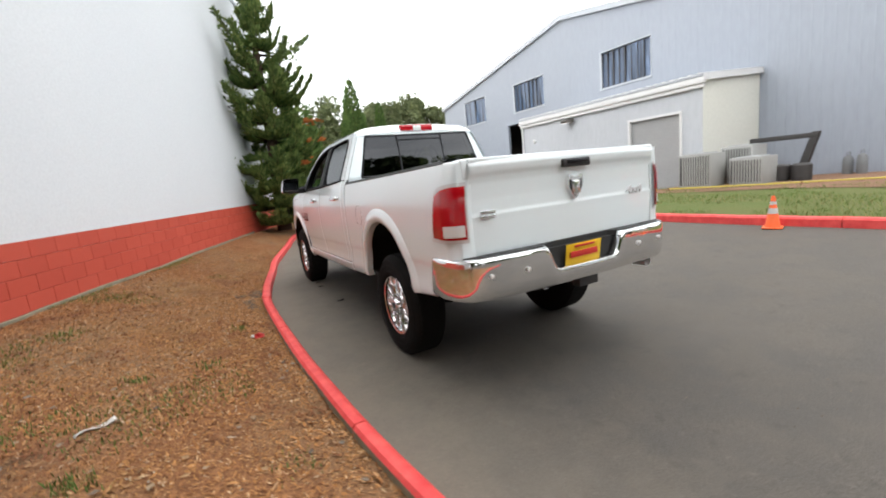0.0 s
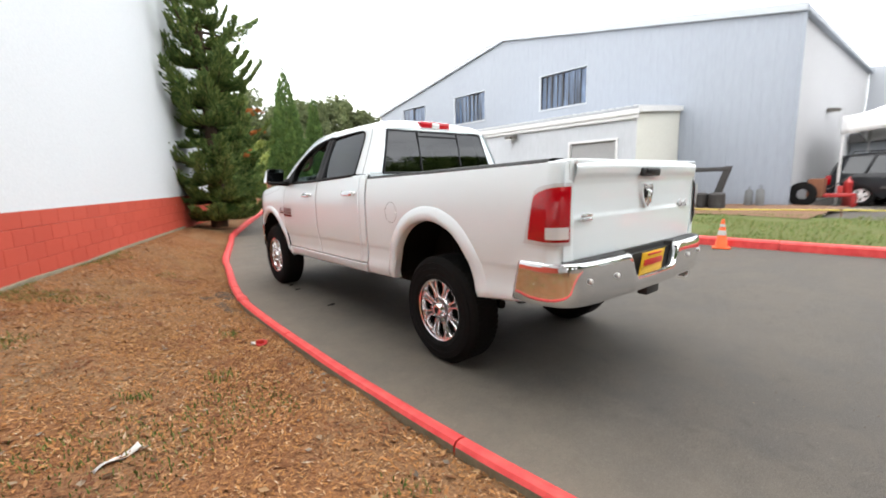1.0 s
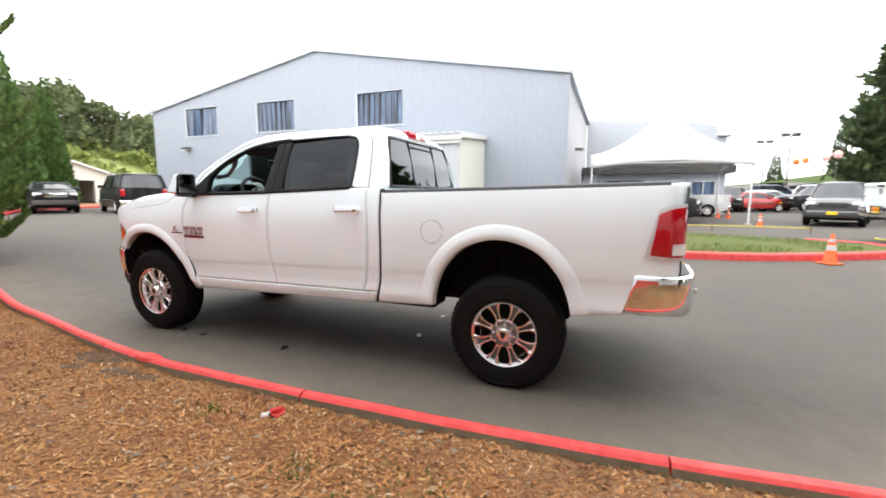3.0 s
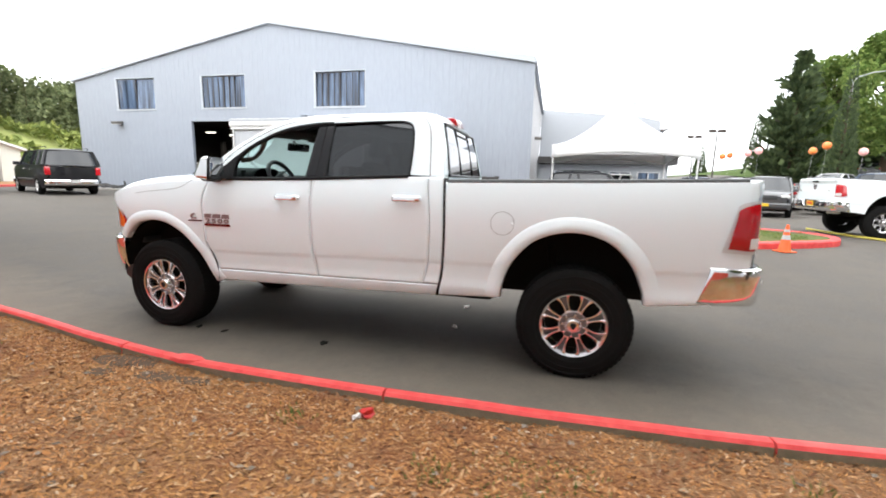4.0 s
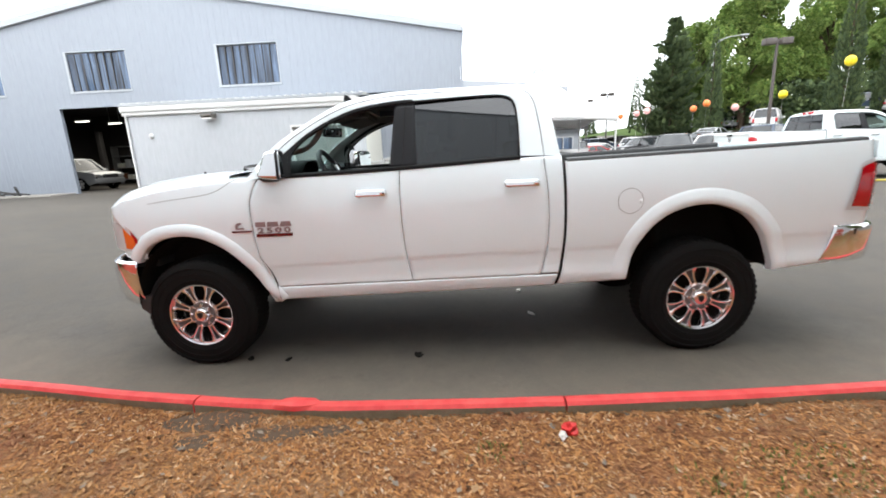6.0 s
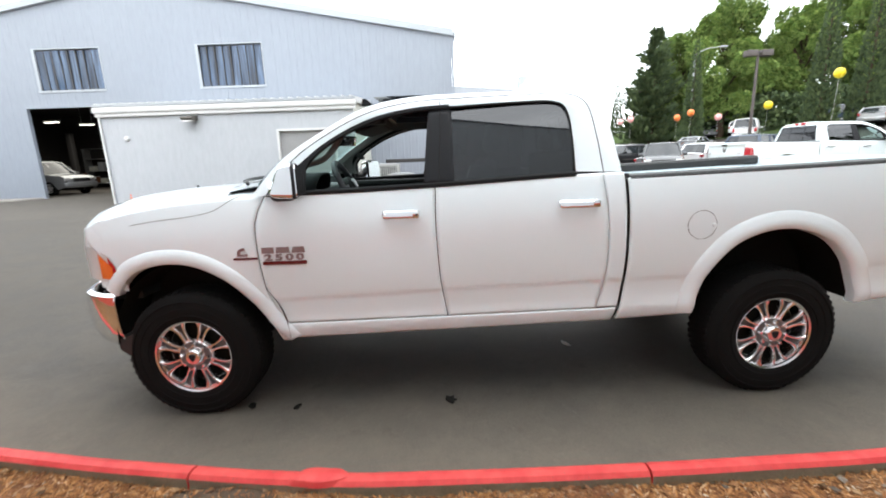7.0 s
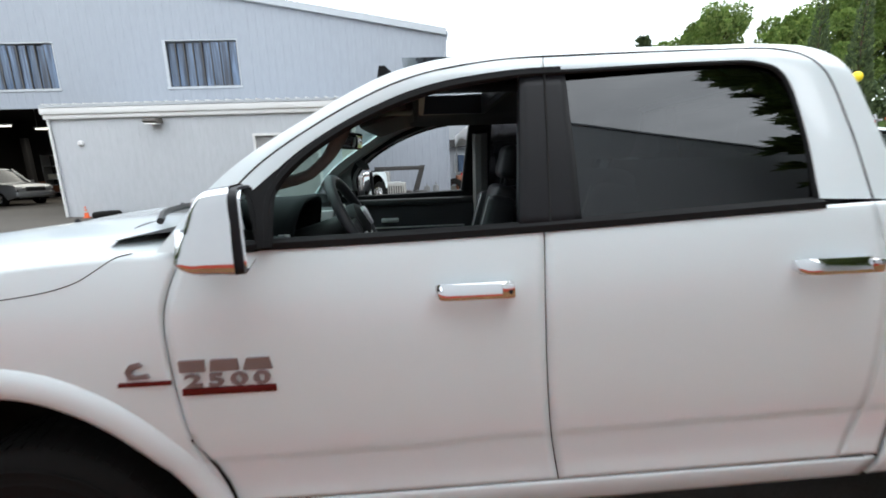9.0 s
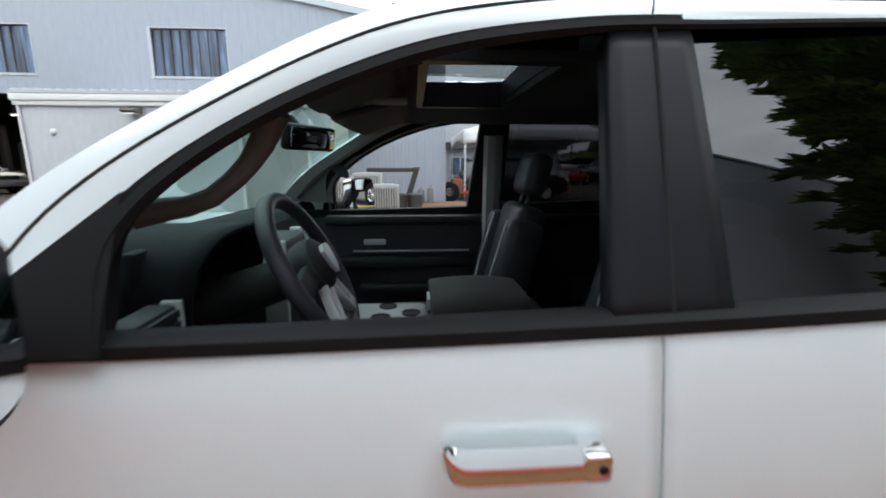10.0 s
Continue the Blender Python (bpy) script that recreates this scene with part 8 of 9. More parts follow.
for k, (x, y, h) in enumerate(((14.9, 0.35, 0.62), (14.8, 0.0, 0.66))):
    bm = bmesh.new()
    lathe(bm, [(0.0, 0.0), (0.12, 0.0), (0.13, 0.04), (0.13, h - 0.14), (0.10, h - 0.04), (0.03, h - 0.02), (0.03, h)], 18, "z")
    d = thing("gas_bottle", (x, y, lot(x, y) + 0.03), "galvanised grey gas bottle against the wall", "gas bottle", "gas bottles")
    part("shell", bm, GALVANISED, d)
    bm = bmesh.new()
    tube(bm, [(0.11, 0, h - 0.08), (0.11, 0, h + 0.09), (-0.11, 0, h + 0.09), (-0.11, 0, h - 0.08)], 0.014, 6)
    part("guard_ring", bm, GALVANISED, d)
for k, (x, y, l, turn) in enumerate(((11.2, 0.3, 3.2, 82), (12.4, -0.4, 3.6, 78), (13.6, -0.9, 3.0, 86), (11.8, 1.0, 2.6, 70), (14.2, -1.4, 2.8, 95))):
    b = thing("timber_board", (x, y, lot(x, y) + 0.05), "weathered timber board lying on the ground", "board", "boards", turn=turn)
    part("plank", boxes((-l / 2, l / 2, -0.12, 0.12, 0.0, 0.05), bevel=0.006), varied("weathered_timber_%d" % k, (0.30, 0.25, 0.19), (0.22, 0.18, 0.14), 3, 40, 0.9, 0.3, 0.004, stretch=(0.2, 1, 1)) if k == 0 else bpy.data.materials["weathered_timber_0"], b)
mach = thing("red_machine", (16.6, -1.3, lot(16.6, -1.3)), "rusty red wheeled machine beside the workshop corner", "machine")
bm = bmesh.new()
lathe(bm, [(0.18, -0.1), (0.36, -0.11), (0.42, -0.07), (0.42, 0.07), (0.36, 0.11), (0.18, 0.1)], 24, "x", (-0.3, 0.45, 0.42))
part("wheel", bm, RUBBER, mach)
part("engine_block", boxes((-0.35, 0.2, -0.1, 0.35, 0.3, 0.95), bevel=0.05), RUST, mach, "rust-brown engine block")
part("red_frame", boxes((-0.3, 0.3, -0.9, -0.1, 0.32, 0.45), (-0.3, -0.2, -0.9, -0.8, 0.0, 0.4), (0.2, 0.3, -0.9, -0.8, 0.0, 0.4), (-0.1, 0.05, -0.55, -0.4, 0.45, 0.7), bevel=0.02), P_RED, mach)
bm = bmesh.new()
tube(bm, [(0, -0.2, 0.6), (0, -0.6, 0.95), (0.02, -0.75, 1.1)], 0.025, 6)
part("lever", bm, DARK_STEEL, mach)
bm = bmesh.new()
lathe(bm, [(0.0, 0.0), (0.13, 0.0), (0.13, 0.8), (0.05, 0.9), (0.03, 1.0), (0.0, 1.0)], 16, "z")
d = thing("red_cylinder", (17.1, -1.9, lot(17.1, -1.9)), "upright red gas cylinder", "gas bottle")
part("shell", bm, P_RED, d)
# yellow barrier tape along the soil and a hose beyond the island
bm = bmesh.new()
_tp = [(10.2, 3.0, 0.35), (11.0, 0.6, 0.34), (11.9, -1.5, 0.30), (12.6, -3.5, 0.26), (13.2, -6.5, 0.24), (13.0, -8.5, 0.24)]
_tp = [(p[0], p[1], lot(p[0], p[1]) + 0.15) for p in spline([q[:2] for q in _tp], 8)]
for a, b in zip(_tp, _tp[1:]):
    bm.faces.new([bm.verts.new(q) for q in ((a[0], a[1], a[2] - 0.0), (b[0], b[1], b[2] - 0.0), (b[0], b[1], b[2] + 0.04), (a[0], a[1], a[2] + 0.04))])
bmesh.ops.remove_doubles(bm, verts=bm.verts[:], dist=0.001)
tape = thing("barrier_tape", (0, 0, 0), "yellow barrier tape strung low over the soil", "tape")
solid(part("ribbon", bm, material("yellow_tape", (0.55, 0.46, 0.08), 0.5), tape), 0.002)
for k in (0, 10, 20, 30, 40):
    p = _tp[k]
    part("stake", boxes((p[0] - 0.012, p[0] + 0.012, p[1] - 0.012, p[1] + 0.012, lot(p[0], p[1]), p[2] + 0.06)), RUST, tape)
bm = bmesh.new()
tube(bm, [(x, y, lot(x, y) + 0.03) for x, y in spline([(8.3, -14.6), (8.4, -12.7), (8.6, -11.2), (8.7, -9.9), (9.8, -9.5), (11.4, -9.4)], 6)], 0.03, 8)
hose = thing("yellow_hose", (0, 0, 0), "yellow air hose lying by the second pickup", "hose")
part("hose_line", bm, bpy.data.materials["yellow_tape"], hose)
bm = bmesh.new()
for k in range(9):
    x, y = 14.9 + random.uniform(-0.35, 0.25), 20.0 + k * 0.42
    tube(bm, [(x, y - 0.9, 0.60), (x + random.uniform(-0.15, 0.15), y, 0.66 + random.uniform(0, 0.16)), (x, y + 0.9, 0.62)], 0.04, 6)
for y in (19.6, 21.5, 23.2):
    tube(bm, [(14.9, y, 0.55), (14.85, y + 0.1, 0.98)], 0.05, 6)
scrap = thing("scrap_steel_pile", (0, 0, 0), "pile of black scrap steel along the workshop wall", "scrap")
part("bars", bm, DARK_STEEL, scrap)
bm = bmesh.new()
_pad = boxes((14.3, 15.6, 17.6, 25.4, 0.30, 0.56), bevel=0.03)
structure("workshop_plinth", _pad, PALE_CONCRETE, "low concrete plinth along the workshop wall", "kerb")
bm.free()


# ---- trees ----
def blob_leaf(bm, p, d, size, rng, flat=0.5):
    """One small leaf spray: two crossed narrow kites along d."""
    d = d.normalized()
    side = d.cross(Vector((rng.uniform(-1, 1), rng.uniform(-1, 1), rng.uniform(-1, 1)))).normalized()
    up = d.cross(side)
    for w in (side, up * 0.7):
        a, b, c, e = p, p + d * size * 0.45 + w * size * flat * 0.5, p + d * size, p + d * size * 0.45 - w * size * flat * 0.5
        bm.append((a, b, c, e))


def leaf_mesh(name, quads, mat, parent, label=""):
    vs = [tuple(v) for q in quads for v in q]
    fs = [(4 * k, 4 * k + 1, 4 * k + 2, 4 * k + 3) for k in range(len(quads))]
    me = bpy.data.meshes.new(name)
    me.from_pydata(vs, [], fs)
    me.materials.append(mat)
    ob = new(name, me)
    ob.parent = parent
    return tagged(ob, label)


def tiered_limb(limbs, quads, rng, a, r, z, f, spray, dens):
    """A limb that runs out level, lifts at its tip and carries a flat shelf of upright sprays."""
    rise = inter(f, [0, 0.4, 1], [0.10, 0.30, 0.75])
    hook = rng.uniform(0.10, 0.26)
    bend = rng.uniform(-0.25, 0.25)

    def at(s):
        b = a + bend * s
        return Vector((math.cos(b) * r * s, math.sin(b) * r * s, z + r * (rise * s * s - 0.12 * math.sin(math.pi * s)) + hook * max(0.0, s - 0.7) / 0.3))
    tube(limbs, [at(s) for s in (0, 0.3, 0.6, 0.85, 1.0)], [0.022 + 0.012 * r, 0.020, 0.014, 0.008, 0.003], 5, caps=False)
    n = int((150 + 260 * r) * dens)
    for _ in range(n):
        s = rng.uniform(0.14, 1.0) ** 0.8
        p = at(s)
        ahead = (at(min(1.0, s + 0.05)) - at(s - 0.05)).normalized()
        across = ahead.cross(Vector((0, 0, 1))).normalized()
        wide = (0.06 + 0.24 * math.sin(math.pi * min(1.0, s * 0.92 + 0.06))) * min(1.0, 0.45 + 0.5 * r)
        o = rng.gauss(0, 0.55) * wide
        q = p + across * o + Vector((0, 0, rng.uniform(-0.03, 0.07) + 0.25 * abs(o)))
        d = ahead * rng.uniform(0.4, 1.1) + across * (o / max(wide, 0.01)) * 0.7 + Vector((rng.gauss(0, 0.25), rng.gauss(0, 0.25), rng.uniform(0.1, 0.9)))
        blob_leaf(quads, q, d, spray * rng.uniform(0.6, 1.2), rng, 0.36)


def conifer(at, height, radius, label, seed, whorls=26, per=9, mat=None, bare=0.5, spray=0.20, droop=-0.1, sweep=0.55, extra=(), dens=1.0, pads=False, ragged=False):
    """An upright evergreen: tapered trunk, limbs that sweep up at their ends, sprays of needles on them."""
    rng = random.Random(seed)
    t = thing("conifer_tree", at, label, "tree", "evergreens")
    bm = bmesh.new()
    tube(bm, [(0, 0, -0.1), (0.03, 0.02, height * 0.3), (-0.02, 0.03, height * 0.7), (0, 0, height)], [height * 0.022 + 0.04, height * 0.016 + 0.02, height * 0.008 + 0.01, 0.006], 10)
    part("trunk", bm, BARK, t)
    quads, limbs = [], bmesh.new()
    for k in range(whorls):
        f = k / (whorls - 1)
        z = bare + (height - bare - 0.15) * f
        reach = radius * inter(f, [0, 0.08, 0.3, 0.6, 0.85, 1.0], [0.75, 0.95, 0.96, 0.56, 0.24, 0.06] if pads and height < 10 else [0.72, 0.95, 1.0, 0.72, 0.36, 0.08])
        for i in range(max(3, int(per * (1 - (0.72 if pads else 0.5) * f)))):
            a = rng.uniform(0, 2 * math.pi)
            r = reach * (rng.uniform(0.35, 0.95) if rng.random() < 0.6 else rng.uniform(0.95, 1.3)) if ragged else reach * rng.uniform(0.5, 1.18)
            zz = z + rng.uniform(-0.12, 0.12)
            p0 = Vector((0, 0, zz))
            if ragged:
                tiered_limb(limbs, quads, rng, a, r, z + rng.uniform(-0.05, 0.05), f, spray, dens)
                continue
            p1 = Vector((math.cos(a) * r * 0.55, math.sin(a) * r * 0.55, zz + droop * r))
            p2 = Vector((math.cos(a + 0.12) * r, math.sin(a + 0.12) * r, zz + droop * r + sweep * r * 0.5))
            tube(limbs, [p0, p1, p2], [0.018 + 0.01 * r, 0.012, 0.004], 4, caps=False)
            if pads:
                # dense pads of foliage on short twigs along the outer limb
                for s in (0.12, 0.30, 0.50, 0.68, 0.84, 1.0):
                    p = p0.lerp(p1, s * 2) if s < 0.5 else p1.lerp(p2, s * 2 - 1)
                    out = (p2 - p0).normalized()
                    for side in (-1, 1) if s < 1 else (0,):
                        b = a + side * rng.uniform(0.5, 1.0)
                        tw = Vector((math.cos(b), math.sin(b), rng.uniform(0.3, 0.7))).normalized()
                        reach2 = (0.16 + 0.20 * r * (1.2 - s)) * rng.uniform(0.7, 1.2)
                        for _ in range(int((12 + 34 * reach2) * dens)):
                            w = rng.random()
                            q = p + tw * reach2 * w + Vector((rng.gauss(0, 0.055), rng.gauss(0, 0.055), rng.gauss(0.01, 0.03)))
                            blob_leaf(quads, q, tw + out * 0.4 + Vector((rng.gauss(0, 0.45), rng.gauss(0, 0.45), rng.gauss(0.25, 0.35))), spray * rng.uniform(0.6, 1.25), rng, 0.34)
                continue
            n = int((9 + 16 * r / max(radius, 0.1)) * dens)
            for j in range(n):
                s = (j + rng.random()) / n
                s = 0.12 + 0.88 * s
                p = p0.lerp(p1, s * 2) if s < 0.5 else p1.lerp(p2, s * 2 - 1)
                base = (p2 - p1).normalized() * (0.5 + s)
                for _ in range(2):
                    d = base + Vector((rng.gauss(0, 0.55), rng.gauss(0, 0.55), rng.gauss(0.25, 0.4)))
                    q = p + Vector((rng.gauss(0, 0.06), rng.gauss(0, 0.06), rng.gauss(0, 0.05)))
                    blob_leaf(quads, q, d, spray * rng.uniform(0.6, 1.25), rng, 0.34)
    for a, z, r, up in extra:
        p0, p1, p2 = Vector((0, 0, z)), Vector((math.cos(a) * r * 0.5, math.sin(a) * r * 0.5, z + 0.05)), Vector((math.cos(a) * r, math.sin(a) * r, z + up))
        tube(limbs, [p0, p1, p2], [0.05, 0.03, 0.006], 5, caps=False)
        for j in range(170):
            s = rng.uniform(0.2, 1)
            p = p0.lerp(p1, s * 2) if s < 0.5 else p1.lerp(p2, s * 2 - 1)
            w = 0.16 * (1.1 - s)
            blob_leaf(quads, p + Vector((rng.gauss(0, w), rng.gauss(0, w), rng.gauss(0, w))), (p2 - p1).normalized() + Vector((rng.gauss(0, 0.5), rng.gauss(0, 0.5), rng.gauss(0.2, 0.4))), spray * rng.uniform(0.7, 1.2), rng)
    tagged(part("branchwork", limbs, BARK, t), kind="stuff")
    leaf_mesh("needles", quads, mat or NEEDLES, t)
    return t


def cone_hedge(at, height, radius, label, seed, n=5200, mat=None):
    """A dense cypress-like cone of small sprays round a trunk."""
    rng = random.Random(seed)
    t = thing("cypress_tree", at, label, "tree", "evergreens")
    bm = bmesh.new()
    tube(bm, [(0, 0, -0.1), (0, 0, height * 0.95)], [0.14, 0.01], 8)
    for k in range(14):
        a, z = rng.uniform(0, 6.28), height * (0.05 + 0.8 * k / 14)
        rr = radius * (1 - z / height) * 0.8
        tube(bm, [(0, 0, z), (math.cos(a) * rr * 0.6, math.sin(a) * rr * 0.6, z + rr * 0.6), (math.cos(a) * rr, math.sin(a) * rr, z + rr * 1.2)], [0.04, 0.02, 0.005], 5)
    part("trunk", bm, BARK, t)
    quads = []
    for _ in range(n):
        f = 1 - math.sqrt(rng.random())
        a = rng.uniform(0, 2 * math.pi)
        edge = radius * (1 - f) ** 0.75 * (0.90 + 0.16 * noise.noise((math.cos(a) * 2.2, math.sin(a) * 2.2, f * 7 + seed)))
        edge = max(edge, 0.05)
        r = edge * math.sqrt(rng.uniform(0.45, 1.0))
        p = Vector((math.cos(a) * r, math.sin(a) * r, 0.1 + height * f))
        d = Vector((math.cos(a) * 0.5, math.sin(a) * 0.5, 1.0)) + Vector((rng.gauss(0, 0.25), rng.gauss(0, 0.25), rng.gauss(0, 0.25)))
        blob_leaf(quads, p, d, rng.uniform(0.22, 0.5) * (1 - 0.4 * f), rng, 0.55)
    leaf_mesh("foliage", quads, mat or CYPRESS, t)
    return t


def broadleaf(at, height, radius, label, seed, n=6000, mat=None, base=0.22, leaf=0.55, group="broadleaf trees"):
    """Trunk, limbs and many leaf clumps with an uneven outline and gaps."""
    rng = random.Random(seed)
    t = thing("broadleaf_tree", at, label, "tree", group)
    bm = bmesh.new()
    tube(bm, [(0, 0, -0.2), (0.1, 0, height * 0.25), (0, 0.1, height * 0.55), (0, 0, height * 0.85)], [0.03 * height, 0.022 * height, 0.014 * height, 0.02], 8)
    tips = []
    for k in range(22):
        a, f = rng.uniform(0, 6.28), rng.uniform(base + 0.05, 0.9)
        r = radius * rng.uniform(0.55, 1.0) * math.sin(math.pi * min(1, (f - base * 0.6) / (1.06 - base * 0.6))) ** 0.6
        tip = Vector((math.cos(a) * r, math.sin(a) * r, height * f + r * 0.25))
        tube(bm, [(0, 0, height * f * 0.72), tip * 0.5 + Vector((0, 0, height * f * 0.40)), tip], [0.010 * height, 0.006 * height, 0.01], 5)
        tips.append((tip, rng.uniform(0.24, 0.42) * radius))
    for k in range(10):
        f = rng.uniform(base + 0.15, 0.97)
        tips.append((Vector((rng.gauss(0, 0.15) * radius, rng.gauss(0, 0.15) * radius, height * f)), rng.uniform(0.25, 0.4) * radius))
    part("trunk", bm, BARK, t)
    quads = []
    for _ in range(n):
        c, r = tips[rng.randrange(len(tips))]
        v = Vector((rng.gauss(0, 1), rng.gauss(0, 1), rng.gauss(0, 0.8))).normalized() * r * rng.random() ** 0.4
        p = c + v
        blob_leaf(quads, p, v + Vector((rng.gauss(0, 0.3) * r, rng.gauss(0, 0.3) * r, -0.2 * r)), leaf * rng.uniform(0.6, 1.3), rng, 0.8)
    leaf_mesh("crown", quads, mat or LEAVES, t)
    return t


conifer((-0.12, 9.2, 0.40), 8.6, 1.5, "bushy dark green evergreen with upswept limbs beside the white wall", 3, whorls=17, per=13, bare=0.20, spray=0.15, pads=True, ragged=True, extra=((0.3, 5.2, 1.75, 0.75), (4.15, 5.0, 2.0, 0.75), (4.3, 4.5, 1.6, 0.6), (4.05, 3.3, 1.6, 0.35)), dens=1.0)
conifer((-4.3, -8.2, 0.30), 14.0, 2.5, "tall dark evergreen standing on the bed behind the walker's start", 4, whorls=40, per=17, bare=1.6, spray=0.36, dens=1.1, pads=True)
conifer((1.0, 13.0, 0.42), 5.9, 1.15, "evergreen with a few dead orange twigs", 8, whorls=24, per=8, bare=0.3, spray=0.16, dens=1.3, pads=True)
_rng = random.Random(5)
_q = []
for k in range(90):
    c = ((1.75, 12.4, 4.1), (1.9, 12.3, 3.35), (1.2, 11.8, 2.5))[k % 3]
    blob_leaf(_q, Vector(c) + Vector((_rng.gauss(0, 0.22), _rng.gauss(0, 0.1), _rng.gauss(0, 0.05))), Vector((1, -0.3, 0.3)) + Vector((_rng.gauss(0, 0.4), _rng.gauss(0, 0.4), _rng.gauss(0, 0.3))), 0.2, _rng)
_dead = thing("dead_twigs", (1.0, 13.0, 0.42), "dead orange twigs on the evergreen", "twigs")
_ob = leaf_mesh("needles", [tuple(v - Vector((1.0, 13.0, 0.42)) for v in q) for q in _q], RUSTY_LEAVES, _dead)
bm = bmesh.new()
for c in ((0.75, -0.6, 3.68), (0.9, -0.7, 2.93), (0.2, -1.2, 2.08)):
    tube(bm, [(0, 0, c[2] - 0.3), c], [0.02, 0.006], 5)
part("twig", bm, BARK, _dead)
cone_hedge((8.1, 25.7, 0.5), 8.5, 1.75, "tall dense green cypress cone", 11, 6500)
cone_hedge((10.9, 27.6, 0.55), 7.2, 1.15, "dense green cypress cone", 12, 4500)
cone_hedge((4.6, 24.9, 0.5), 6.4, 1.5, "dense green cypress behind the kerb", 13, 4500)
bm = bmesh.new()
box(bm, -0.09, 0.09, -0.09, 0.09, -0.1, 1.2, bevel=0.01)
_post = thing("brown_post", (4.6, 19.4, lot(4.6, 19.4)), "short red-brown wooden post by the kerb", "post")
part("shaft", bm, RUST, _post)
part("cap", boxes((-0.11, 0.11, -0.11, 0.11, 1.2, 1.24)), RUST, _post)

# hillside to the north
bm = bmesh.new()


def north_hill(x, y):
    return 0.3 + 10.5 * smooth01((y - 46 - 0.12 * (x - 20)) / 46) * (1 - 0.6 * smooth01((x - 40) / 60)) + 0.5 * noise.noise((x * 0.12, y * 0.12, 2))


sheet(bm, lambda u, v: (-70 + 190 * u, 46 + 110 * v, north_hill(-70 + 190 * u, 46 + 110 * v)), 60, 40)
structure("hillside_north", bm, HILL, "green weedy hillside behind the workshop", "hillside", True)
_rng = random.Random(31)
_q = []
for k in range(9000):
    x, y = _rng.uniform(-5, 60), _rng.uniform(47, 84)
    if noise.noise((x * 0.16, y * 0.16, 6.0)) < -0.1:
        continue
    h = max(0.2, 1.5 + 1.6 * noise.noise((x * 0.23, y * 0.23, 9.0)))
    blob_leaf(_q, Vector((x, y, north_hill(x, y) + _rng.uniform(0, h))), Vector((_rng.gauss(0, 0.7), _rng.gauss(-0.3, 0.7), 0.6)), _rng.uniform(0.6, 1.3), _rng, 0.8)
_me = bpy.data.meshes.new("hillside_scrub")
_me.from_pydata([tuple(v) for q in _q for v in q], [], [(4 * k, 4 * k + 1, 4 * k + 2, 4 * k + 3) for k in range(len(_q))])
_me.materials.append(YELLOW_LEAVES)
tagged(new("hillside_scrub", _me), "yellow-green scrub covering the hillside", "shrubs", kind="stuff")
for k, (x, y, h, r) in enumerate(((32, 78, 9.5, 3.6), (38, 80, 11, 4.0), (44, 84, 9, 4.0), (26, 76, 7.5, 3.5), (50, 80, 8, 3.6), (57, 84, 9.0, 4.0), (20, 80, 10.0, 4.2), (64, 84, 8, 4.0), (36, 92, 9, 4.0))):
    broadleaf((x, y, north_hill(x, y) - 0.2), h, r, "grey-green tree on the hilltop", 40 + k, 3600, OLIVE_LEAVES, 0.06, 0.6)
for k, (x, y, h) in enumerate(((34.5, 77, 11.0), (47, 79, 9.5), (29, 79, 9))):
    cone_hedge((x, y, north_hill(x, y) - 0.2), h, 1.8, "grey-green conifer on the hilltop", 60 + k, 1200, OLIVE_LEAVES)

_rng = random.Random(37)
_q = []
for _ in range(13000):
    x, y = _rng.uniform(2, 76), _rng.uniform(80, 100)
    h = max(0.4, 3.4 + 3.4 * noise.noise((x * 0.16, y * 0.16, 12.0)))
    blob_leaf(_q, Vector((x, y, north_hill(x, y) + h * _rng.random() ** 0.8)), Vector((_rng.gauss(0, 0.7), _rng.gauss(-0.3, 0.7), 0.5)), _rng.uniform(0.5, 1.0), _rng, 0.8)
_me = bpy.data.meshes.new("hilltop_woods")
_me.from_pydata([tuple(v) for q in _q for v in q], [], [(4 * k, 4 * k + 1, 4 * k + 2, 4 * k + 3) for k in range(len(_q))])
_me.materials.append(OLIVE_LEAVES)
tagged(new("hilltop_woods", _me), "grey-green woods along the hilltop", "woods", kind="stuff")

# the wooded slope to the south-east
bm = bmesh.new()


def slope_z(x, y):
    return lot(x, y) + 0.08 + 1.5 * smooth01((math.hypot(x - 20, y + 8) - 38) / 25)


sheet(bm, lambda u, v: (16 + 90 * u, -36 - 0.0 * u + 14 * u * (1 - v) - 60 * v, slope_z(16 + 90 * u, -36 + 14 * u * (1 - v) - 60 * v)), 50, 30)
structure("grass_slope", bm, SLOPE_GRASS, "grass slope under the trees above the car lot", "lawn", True)
